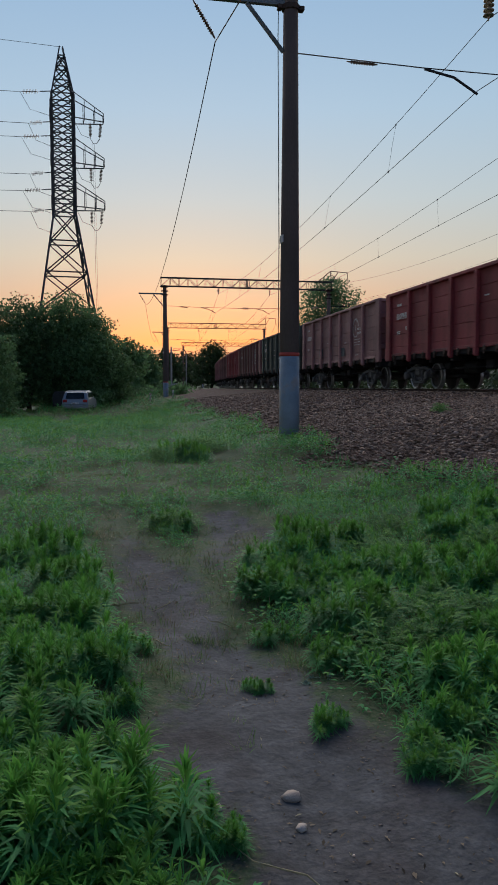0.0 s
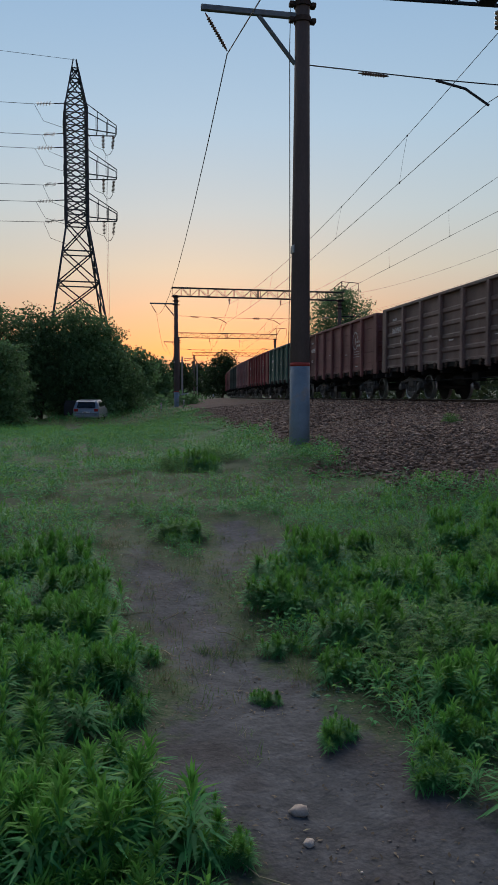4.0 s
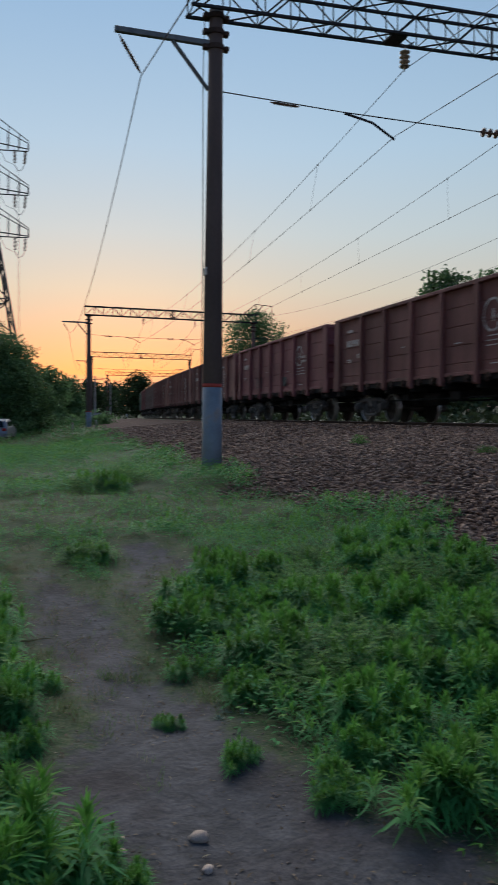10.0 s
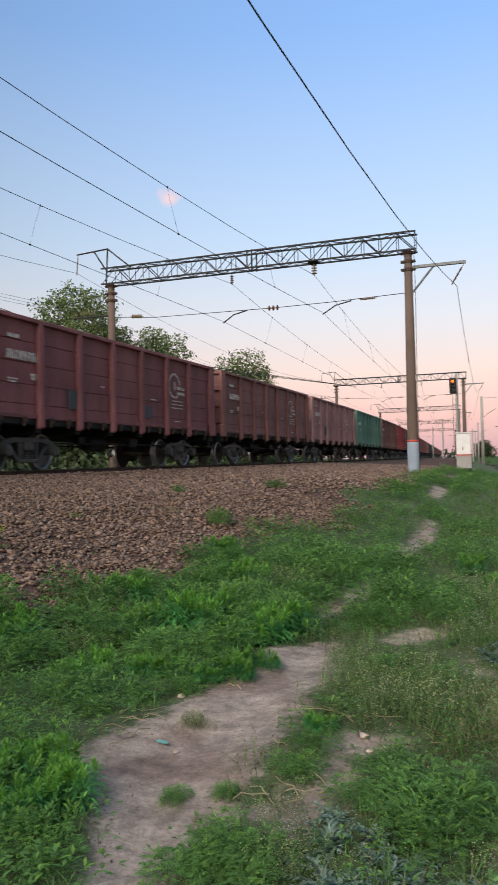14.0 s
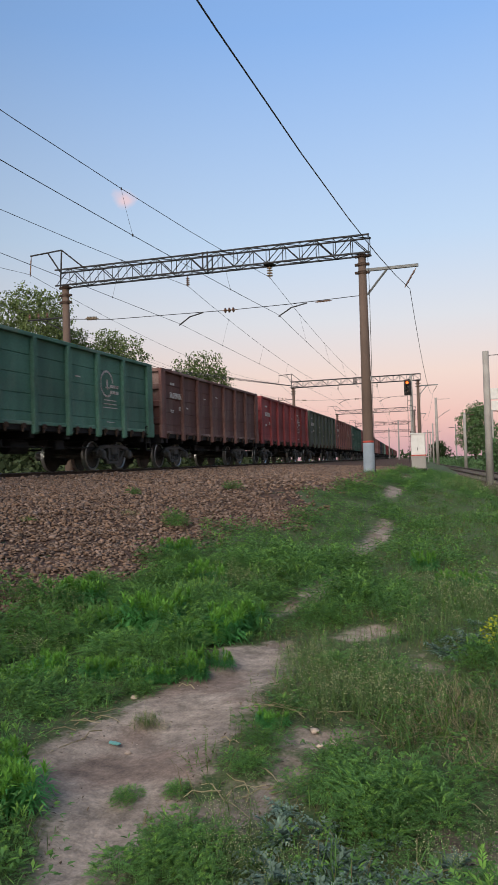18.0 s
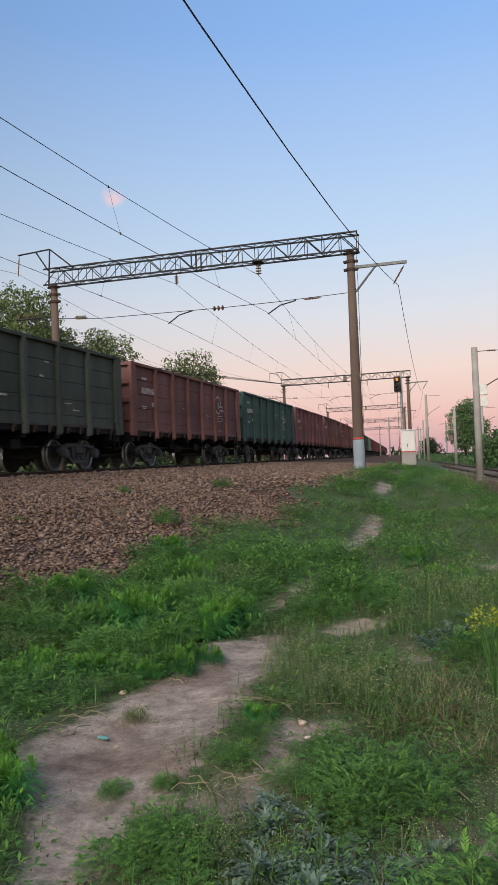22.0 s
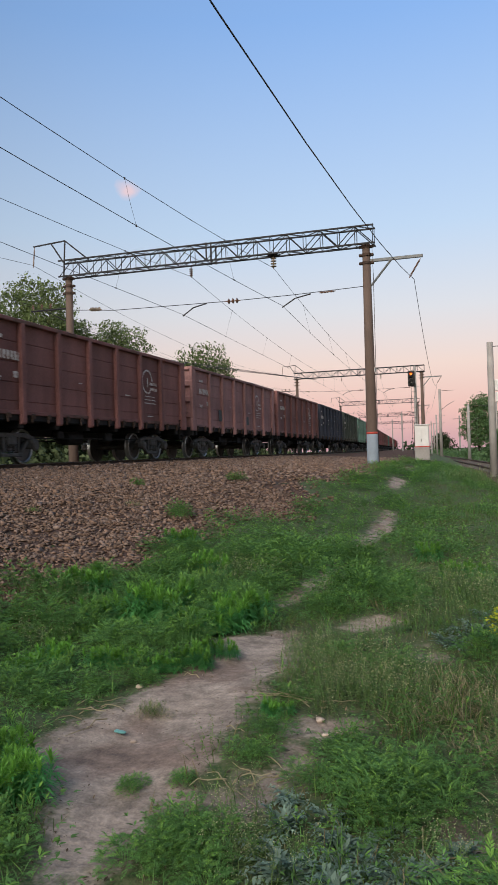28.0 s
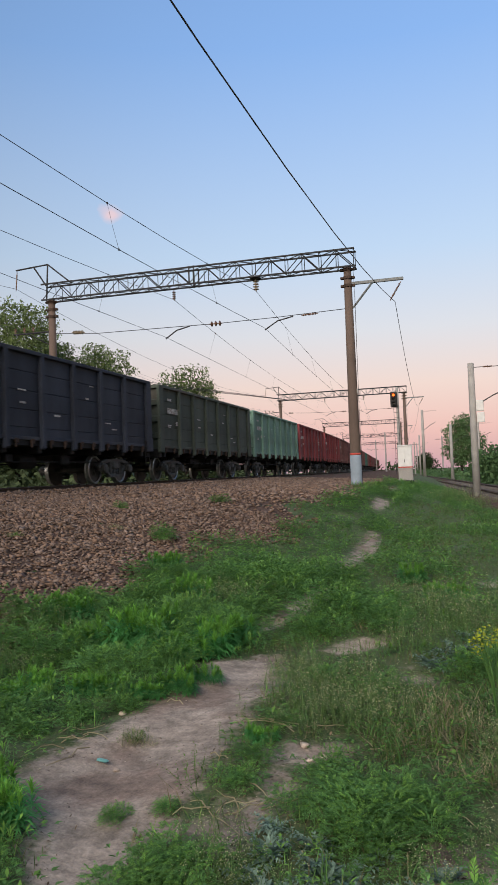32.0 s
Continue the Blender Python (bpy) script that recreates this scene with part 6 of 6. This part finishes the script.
def rosette(rng, leaves, L0):
    """Thistle: broad toothed leaves from the root."""
    vs = []
    for k in range(leaves):
        az, el, L = k * 2.4 + rng.normal(0, 0.2), rng.uniform(0.2, 1.0), L0 * rng.uniform(0.6, 1.15)
        f = np.linspace(0.15, 0.95, 6)
        o = np.stack([L * f * math.cos(el) * math.cos(az), L * f * math.cos(el) * math.sin(az), L * f * math.sin(el) - 0.35 * L * f * f], -1)
        for s in (-1, 1):
            l = 0.3 * L * (1.15 - f)
            vs.append(blades(o, az + s * 0.8 + rng.normal(0, 0.1, 6), el - 0.9 * f + rng.normal(0, 0.25, 6), l, l * 0.24, 0.6))
        vs.append(blades(np.zeros((1, 3)), np.array([az]), np.array([el]), np.array([L * 0.6]), np.array([L * 0.05])))
    v = np.concatenate(vs)
    return v, np.zeros(len(v) // 4, int)


def grass_tuft(rng, n, tall, low=0.35):
    az, el = rng.uniform(0, 6.28, n), rng.uniform(low, low + 0.9, n)
    o = np.stack([rng.normal(0, 0.09, n), rng.normal(0, 0.09, n), np.zeros(n)], -1)
    L = tall * rng.uniform(0.5, 1.2, n)
    return blades(o, az, el, L, np.full(n, 0.003), 0.1), np.zeros(n, int)


def patch_mesh(kind, seed):
    """A clump of several plants grown together, about 0.6 m across."""
    rng = np.random.default_rng(seed)
    vs, ws = [], []
    count = 3
    for k in range(count):
        if kind == "lance":
            v, w = lance_tuft(rng, rng.integers(8, 12), 62, rng.uniform(0.15, 0.23), 0.085)
        elif kind == "fern":
            v, w = fern_mound(rng, 150, 6, rng.uniform(0.18, 0.25), rng.uniform(0.17, 0.28), 0.027)
        elif kind == "seed":
            v, w = seed_tuft(rng, 24, rng.uniform(0.24, 0.34))
        elif kind == "silver":
            v, w = rosette(rng, 16, rng.uniform(0.13, 0.19))
        elif kind == "straw":
            v, w = grass_tuft(rng, 120, rng.uniform(0.2, 0.3), 0.02)
        else:
            v, w = grass_tuft(rng, 130, rng.uniform(0.12, 0.22))
        r, a = 0.26 * math.sqrt((k + 0.15) / count), k * 2.4 + rng.uniform(-0.4, 0.4)
        vs.append(v + np.array([r * math.cos(a), r * math.sin(a), 0]))
        ws.append(w)
    mats = {"lance": (LEAF, LEAF_TIP), "fern": (FERN, FERN_TIP), "seed": (SEED_LEAF, SEED_HEAD), "silver": (SILVER, SILVER), "grass": (GRASS, STRAW), "straw": (STRAW, GRASS)}[kind]
    plants = []
    for k in range(3):
        v, w = vs[k], ws[k]
        if kind in ("grass", "straw"):
            w = (rng.random(len(w)) < 0.22).astype(int)
        plants.append(raw_mesh("plant", v, np.arange(len(v)).reshape(-1, 4), *mats, which=w))
    return plants


def set_clump(name, plants, label, group, m):
    clump = thing(name, label, "weeds", m, group)
    for me in plants:
        part("plant", me, None, clump)["kind"] = "stuff"


WEED_WORDS = {"lance": "clump of bright green lance-leaved weeds on the ground", "fern": "low mound of feathery green weeds on the ground", "seed": "thin-stemmed weeds with tiny pale seed heads", "silver": "silvery-grey thistle rosettes on the ground", "straw": "tuft of dry straw-coloured grass stalks", "grass": "tuft of green and straw-coloured grass"}


def growth(x, y, room=0.2):
    """How thickly weeds stand at a place, 0 to 1; none on the trails and the stone bank."""
    u = x - track_x(y)
    on_bank = np.clip((u - bed_edge(y) + 0.15) / 0.5, 0, 1)
    near_eye = np.clip((np.hypot(x - 0.2, y) - 1.25) / 0.4, 0, 1)
    dry = (np.abs(y - 12.2 - 0.25 * np.sin(x * 3)) < 1.7) & (x > -0.2) & (x < 4.2)
    return np.clip((off_trail(x, y) - room) / 0.15, 0, 1) * (1 - on_bank) * near_eye * np.where(dry, 0.7, 1.0)


def build_weeds():
    kinds = {k: [patch_mesh(k, 50 + 7 * j + len(k)) for j in range(4 if k in ("lance", "fern") else 3)] for k in ("lance", "fern", "seed", "silver", "grass", "straw")}
    rng = np.random.default_rng(21)
    spots = []

    def sow(n, x0, x1, y0, y1, gap, mix, grow=1.0):
        for _ in range(n):
            x, y = rng.uniform(x0, x1), rng.uniform(y0, y1)
            if rng.random() > float(growth(np.array(x), np.array(y))):
                continue
            if any((x - a) ** 2 + (y - b) ** 2 < gap * gap for a, b, *_ in spots):
                continue
            spots.append((x, y, rng.choice(list(mix), p=list(mix.values())), rng.uniform(0.75, 1.15) * grow))

    # plants that stand alone on and beside the paths
    spots.extend([(1.2, 3.62, "lance", 0.34), (1.55, 3.2, "lance", 0.5), (1.75, 3.45, "lance", 0.55), (1.5, 4.35, "lance", 0.6), (1.3, 4.85, "lance", 0.5), (1.12, 8.3, "fern", 0.95), (1.05, 8.4, "lance", 0.75), (1.02, 4.1, "lance", 0.25), (2.1, 14.9, "lance", 1.3), (2.6, 15.5, "fern", 1.5), (1.6, 14.6, "fern", 1.2), (2.4, 14.4, "lance", 1.1), (-0.26, 6.2, "silver", 1.3), (-0.43, 6.75, "silver", 1.4), (-1.3, 15.3, "silver", 1.8), (-1.1, 14.8, "silver", 1.6), (0.35, 8.1, "straw", 0.5), (0.45, 9.0, "straw", 0.5), (1.0, 4.2, "grass", 0.3), (0.9, 4.9, "grass", 0.45), (1.32, 4.15, "silver", 0.4), (0.47, 2.95, "lance", 0.5), (0.62, 2.85, "lance", 0.32), (0.2, 2.6, "lance", 0.8), (-0.1, 2.35, "lance", 0.95), (0.32, 3.95, "lance", 0.45), (0.25, 4.35, "lance", 0.7), (0.4, 4.75, "lance", 0.4),
                  (1.91, -3.76, "fern", 0.28), (1.68, -3.85, "fern", 0.25), (2.27, -4.72, "straw", 0.36), (2.3, -4.78, "grass", 0.4), (2.62, -5.3, "fern", 0.43), (2.85, -5.1, "fern", 0.47), (3.1, -4.8, "fern", 0.55), (3.4, -5.0, "fern", 0.62), (3.59, -5.6, "lance", 0.75), (3.75, -5.4, "lance", 0.6), (3.08, -5.55, "lance", 0.6), (2.88, -5.75, "lance", 0.5), (2.58, -5.55, "lance", 0.5), (2.42, -5.72, "lance", 0.55), (2.36, -5.95, "lance", 0.5), (2.34, -3.42, "lance", 0.7), (2.52, -3.6, "lance", 0.8), (2.75, -3.5, "lance", 0.9), (2.3, -3.15, "fern", 0.55), (2.08, -3.0, "fern", 0.43),
                  (1.5, -3.2, "fern", 0.55), (1.36, -3.3, "fern", 0.58), (1.22, -3.42, "seed", 0.7), (1.3, -3.1, "fern", 0.55), (1.1, -3.25, "seed", 0.6), (0.6, -3.78, "fern", 0.74), (0.74, -3.98, "fern", 0.72), (0.5, -4.0, "fern", 0.66), (0.7, -3.6, "fern", 0.62), (0.86, -4.05, "fern", 0.66), (1.0, -3.52, "silver", 1.1), (0.84, -3.42, "silver", 1.2), (0.66, -3.36, "silver", 1.2), (0.9, -3.24, "silver", 1.2), (0.45, -3.38, "silver", 1.0), (0.72, -3.2, "silver", 1.1), (0.3, -3.4, "seed", 0.6), (0.14, -3.75, "seed", 0.7), (1.02, -3.95, "fern", 0.47), (1.4, -4.15, "fern", 0.39), (1.42, -4.45, "fern", 0.39), (1.46, -4.75, "lance", 0.35), (0.98, -4.35, "fern", 0.47),
                  (1.24, -4.95, "seed", 0.75), (1.08, -5.15, "seed", 0.9), (0.86, -5.0, "seed", 0.95), (1.3, -5.3, "seed", 0.9), (1.05, -5.5, "seed", 0.9), (1.45, -5.1, "fern", 0.39), (0.82, -5.4, "seed", 1.0), (0.6, -5.1, "straw", 1.0), (0.4, -5.25, "straw", 1.0), (0.25, -5.15, "straw", 0.9), (0.3, -5.5, "straw", 0.9), (0.75, -5.6, "straw", 0.7), (0.1, -5.0, "seed", 0.9), (0.0, -4.7, "seed", 1.0), (0.2, -4.5, "straw", 0.7), (1.5, -5.7, "seed", 0.7), (1.4, -6.1, "fern", 0.55), (1.6, -6.4, "seed", 0.8), (1.2, -6.3, "seed", 0.8), (0.95, -6.0, "fern", 0.62), (0.3, -6.2, "fern", 0.78), (0.05, -6.6, "fern", 0.86), (0.5, -6.7, "silver", 1.6), (0.25, -7.0, "silver", 1.6), (0.8, -7.0, "seed", 1.0), (0.05, -7.0, "grass", 1.2), (1.35, -9.9, "lance", 0.5), (0.85, -10.2, "lance", 0.7), (0.6, -10.4, "lance", 0.6), (1.25, -11.4, "lance", 0.9)])

    def quota(most, *rest):
        before = len(spots)
        sow(*rest)
        del spots[before + most:]

    quota(64, 2600, -1.6, 0.5, 1.7, 7.5, 0.34, {"lance": 0.88, "fern": 0.05, "silver": 0.03, "grass": 0.04}, 1.0)
    quota(52, 2200, 1.3, 4.4, 2.3, 7.6, 0.38, {"lance": 0.72, "fern": 0.22, "grass": 0.06}, 1.0)
    quota(44, 1800, 2.6, 5.2, -3.4, 2.6, 0.42, {"fern": 0.5, "lance": 0.44, "seed": 0.06}, 1.15)
    quota(48, 1800, 2.2, 5.2, -11.0, -5.3, 0.43, {"fern": 0.8, "lance": 0.12, "seed": 0.08}, 1.15)
    quota(34, 1300, -0.9, 1.8, -9.0, -2.9, 0.48, {"fern": 0.44, "grass": 0.12, "straw": 0.08, "seed": 0.36}, 1.1)
    for x, y, kind, s in spots[:350]:
        m = pose(x, y, float(earth_z(np.array(x), np.array(y))) - 0.01, 0, 0, rng.uniform(0, 360)) @ Matrix.Diagonal((s, s, s * rng.uniform(0.85, 1.2), 1))
        set_clump("weed_clump", kinds[kind][rng.integers(len(kinds[kind]))], WEED_WORDS[kind], "weeds of the field", m)
    # the rest of the field, past counting
    light = {"lance": [lance_tuft(rng, 4, 20, 0.17, 0.08) for _ in range(5)], "fern": [fern_mound(rng, 20, 2, 0.2, 0.16, 0.05) for _ in range(5)], "grass": [grass_tuft(rng, 22, 0.2) for _ in range(5)], "seed": [seed_tuft(rng, 6, 0.3) for _ in range(5)]}
    far = {"lance": [lance_tuft(rng, 3, 15, 0.18, 0.09) for _ in range(5)], "fern": [fern_mound(rng, 15, 2, 0.2, 0.17, 0.066) for _ in range(5)], "grass": [grass_tuft(rng, 18, 0.2) for _ in range(5)], "seed": [seed_tuft(rng, 4, 0.3) for _ in range(5)]}
    order = ["lance", "fern", "grass", "seed"]
    for name, words, n, box_, mix, grow, mats in (
        ("field_weeds", "sea of green leafy weeds over the field", 11000, (-9, 6, 7.0, 44), (0.33, 0.37, 0.25, 0.05), 1.15, (LEAF, LEAF_TIP)),
        ("field_weeds", "green feathery weeds and grass beside the line", 12500, (-4, 6, -44, -8), (0.1, 0.62, 0.14, 0.14), 1.15, (FERN, FERN_TIP)),
        ("near_weeds", "thin green weeds among the larger clumps", 2800, (-3, 5.6, 1.5, 10), (0.5, 0.3, 0.2, 0.0), 0.85, (LEAF, LEAF_TIP)),
        ("near_weeds", "feathery and seeding weeds among the larger clumps", 3400, (-2, 5.6, -10, 1.5), (0.14, 0.56, 0.12, 0.18), 0.8, (FERN, FERN_TIP)),
        ("meadow_grass", "rough green grass over the far meadow", 3000, (-30, 8, 40, 110), (0.3, 0.2, 0.5, 0), 3.0, (GRASS, LEAF)),
        ("field_grass", "short green grass and dry straw between the weeds", 3600, (-6, 6, -20, 20), (0, 0, 1.0, 0), 0.36, (GRASS, STRAW)),
        ("dry_grass", "thin tan grass beside the second track", 3000, (-2.5, 2.2, -26, -3.2), (0, 0, 0.75, 0.25), 0.75, (GRASS, DRY_GRASS)),
        ("dry_grass", "thin tan grass across the field", 4400, (-0.6, 4.4, 4.0, 14.4), (0, 0, 1.0, 0), 0.42, (GRASS, DRY_GRASS)),
    ):
        vs, ws = [], []
        x, y = rng.uniform(box_[0], box_[1], n), rng.uniform(box_[2], box_[3], n)
        x = x + (track_x(y) - 13.27)
        g = growth(x, y, 0.04)
        if name in ("field_grass", "dry_grass"):
            thin = np.clip(0.65 + off_trail(x, y) * 0.9 + 0.25 * np.sin(x * 5 + 2 * np.sin(y * 3)), 0.0, 0.8) * (y > 3.2) + np.clip((off_trail(x, y) + 0.12) * 2, 0, 0.5) * (y < 3.2)
            g = np.clip(np.maximum(g, thin), 0, 1) * (x - track_x(y) < bed_edge(y) + 0.3) * (np.hypot(x, y) > 1.6)
        tuft = np.clip(0.5 + 1.1 * np.sin(x * 1.7 + 1.3 * np.sin(y * 0.6)) * np.sin(y * 0.9 + x * 0.5), 0.42, 1.3) if name == "field_weeds" else np.ones(n)
        g = g * tuft
        z = earth_z(x, y)
        for a, b, c, q, lush in zip(x, y, z, g, tuft):
            if rng.random() > q * 1.2:
                continue
            kind = order[rng.choice(4, p=mix)]
            if b < -2.6 and a < 1.8 + 0.05 * max(-b - 7, 0) and name in ("field_weeds", "near_weeds"):
                if rng.random() < 0.4:
                    continue
                kind = order[rng.choice(4, p=(0.05, 0.33, 0.3, 0.32))]
            v, w = (far if abs(b) > 8.5 else light)[kind][rng.integers(5)]
            t, s = rng.uniform(0, 6.28), grow * (0.7 + 0.35 * lush) * rng.uniform(0.6, 1.2) * (0.8 if 7 < b < 14 and -0.2 < a < 4.2 else 1.0)
            ca, sa = math.cos(t) * s, math.sin(t) * s
            vs.append(np.stack([v[:, 0] * ca - v[:, 1] * sa + a, v[:, 0] * sa + v[:, 1] * ca + b, v[:, 2] * s * (0.85 if s > 1.5 else 1) + c], -1))
            ws.append(w if kind != "grass" else (rng.random(len(w)) < (0.4 if name == "dry_grass" else 0.1)).astype(int))
        v = np.concatenate(vs)
        tagged(new(name, raw_mesh(name, v, np.arange(len(v)).reshape(-1, 4), *mats, which=np.concatenate(ws))), words, "weeds", kind="stuff")
    # dead leaves, crumbs of soil and pebbles on the bare ground
    for name, words, n, size, mats, share in (("leaf_litter", "small dead brown leaves and stalks on the soil", 26000, (0.006, 0.017), (DEAD_LEAF, STRAW), 0.06), ("soil_crumbs", "crumbs and clods of dry soil with small pebbles", 7000, (0.002, 0.006), (CLOD, PALE_STONE), 0.05)):
        x, y = rng.uniform(-0.4, 3.4, n), np.where(rng.random(n) < 0.6, rng.uniform(1.9, 11, n), rng.uniform(-9, -2.6, n))
        f = off_trail(x, y)
        heap = np.sin(x * 4.1 + 2 * np.sin(y * 2.3)) * np.sin(y * 3.7 + x) + rng.normal(0, 0.35, n)
        keep = (f < 0.25) & ((heap > 0.15) | (f > -0.08) | ((y > 3.9) & (name == "leaf_litter")))
        if name == "leaf_litter":
            keep &= (y > 0) | (f > -0.15) | (rng.random(n) < 0.15)
        x, y = x[keep], y[keep]
        n = len(x)
        o = np.stack([x, y, earth_z(x, y) + 0.002], -1)
        s = rng.uniform(*size, n)
        if name == "leaf_litter":
            v = blades(o, rng.uniform(0, 6.28, n), rng.normal(0.1, 0.3, n), s * 2, s * rng.uniform(0.15, 0.5, n))
            faces = np.arange(4 * n).reshape(-1, 4)
            which = (rng.random(n) < share).astype(int)
        else:
            v, face = stone_shapes(n, rng)
            v = (v * s[:, None, None] * np.array([1.2, 1.0, 0.7]) + o[:, None]).reshape(-1, 3)
            faces = (face[None] + (np.arange(n) * 8)[:, None, None]).reshape(-1, 4)
            which = np.repeat((rng.random(n) < share).astype(int), 6)
        tagged(new(name, raw_mesh(name, v, faces, *mats, which=which)), words, "litter", kind="stuff")
    # plants rooted in the ballast, and a yellow-flowered stalk
    for x, y, kind, s in ((6.25, -17.3, "fern", 0.7), (5.6, -12.6, "fern", 0.9), (6.6, -7.95, "grass", 0.55), (7.2, -10.5, "grass", 0.5), (5.3, -1.4, "fern", 0.5), (5.9, -0.3, "grass", 0.35), (5.2, 1.3, "fern", 0.6), (5.6, 3.2, "grass", 0.7), (6.4, 3.9, "grass", 0.7), (7.0, 4.6, "grass", 0.8), (5.0, 2.2, "lance", 0.55), (7.6, 15.2, "fern", 0.7), (4.9, -3.1, "fern", 0.6), (6.0, -4.6, "grass", 0.4), (5.4, 2.9, "straw", 0.7), (5.9, 3.6, "fern", 0.6), (6.7, 3.2, "straw", 0.5), (0.9, -29.5, "seed", 1.9), (1.4, -30.5, "seed", 2.0), (0.5, -31.2, "seed", 2.0), (1.8, -28.6, "seed", 1.8), (6.1, 4.8, "seed", 0.8), (5.2, 4.2, "lance", 0.7), (5.0, 3.4, "fern", 0.8), (7.4, 5.4, "seed", 0.6), (5.4, -2.4, "straw", 0.5), (6.8, 0.9, "seed", 0.4), (7.9, -3.2, "straw", 0.35), (5.7, -6.4, "seed", 0.6), (6.5, -12.5, "straw", 0.6), (7.4, -14.5, "fern", 0.5), (6.9, 8.2, "straw", 0.5), (7.8, 11.0, "fern", 0.45)):
        m = pose(x, y, float(land_z(x, y)) + 0.01, 0, 0, rng.uniform(0, 360)) @ Matrix.Diagonal((s, s, s * 1.2, 1))
        set_clump("bank_weed", kinds[kind][rng.integers(len(kinds[kind]))], "small weed rooted in the stone bank" if y > -28 else "tall pale-headed weeds in the grass", "weeds on the bank" if y > -28 else "pale weeds by the second track", m)
    for x, y, h, n in ((0.13, -5.1, 0.64, 9), (6.55, -7.9, 0.32, 6)):
        p = thing("yellow_flower", "yellow-flowered weed stalks above the grass", "flower", pose(x, y, float(land_z(x, y))), "yellow flowers")
        for k in range(n):
            a = k * 2.4
            top = Vector((0.16 * math.cos(a) * (0.4 + 0.6 * rng.random()), 0.16 * math.sin(a), h * rng.uniform(0.7, 1.05)))
            bm = bmesh.new()
            pipe(bm, [(0, 0, 0), (top.x * 0.4, top.y * 0.4, top.z * 0.6), top], 0.006, 4, 0.5)
            stalk = part("stalk", bm, FERN, p)
            m = 30
            o = np.array(top) + rng.normal(0, 0.025, (m, 3))
            v = blades(o, rng.uniform(0, 6.28, m), rng.uniform(-0.5, 1.2, m), np.full(m, 0.022), np.full(m, 0.008))
            part("blossom", raw_mesh("blossom", v, np.arange(4 * m).reshape(-1, 4), YELLOW), None, stalk, "small yellow blossoms")


build_portals()
build_wires()
build_train()
build_pylon()
build_car()
build_lineside()
build_trees()
build_litter()
build_weeds()
second_track()
build_sleepers()
build_ballast()


def motions():
    for n, w in TRAIN.items():
        walk(w, [(t, wagon_pose(n, t)) for t in range(0, 33, 2)])
        if -7 <= n <= 20:
            for bogie in w.children:
                for axle in bogie.children:
                    if axle.name.startswith("wheelset"):
                        at, turn = axle.matrix_basis.translation.copy(), math.degrees(SPEED / 15 / 0.478)
                        walk(axle, [(k / 15, pose(*at, -turn * k)) for k in range(481)])


motions()
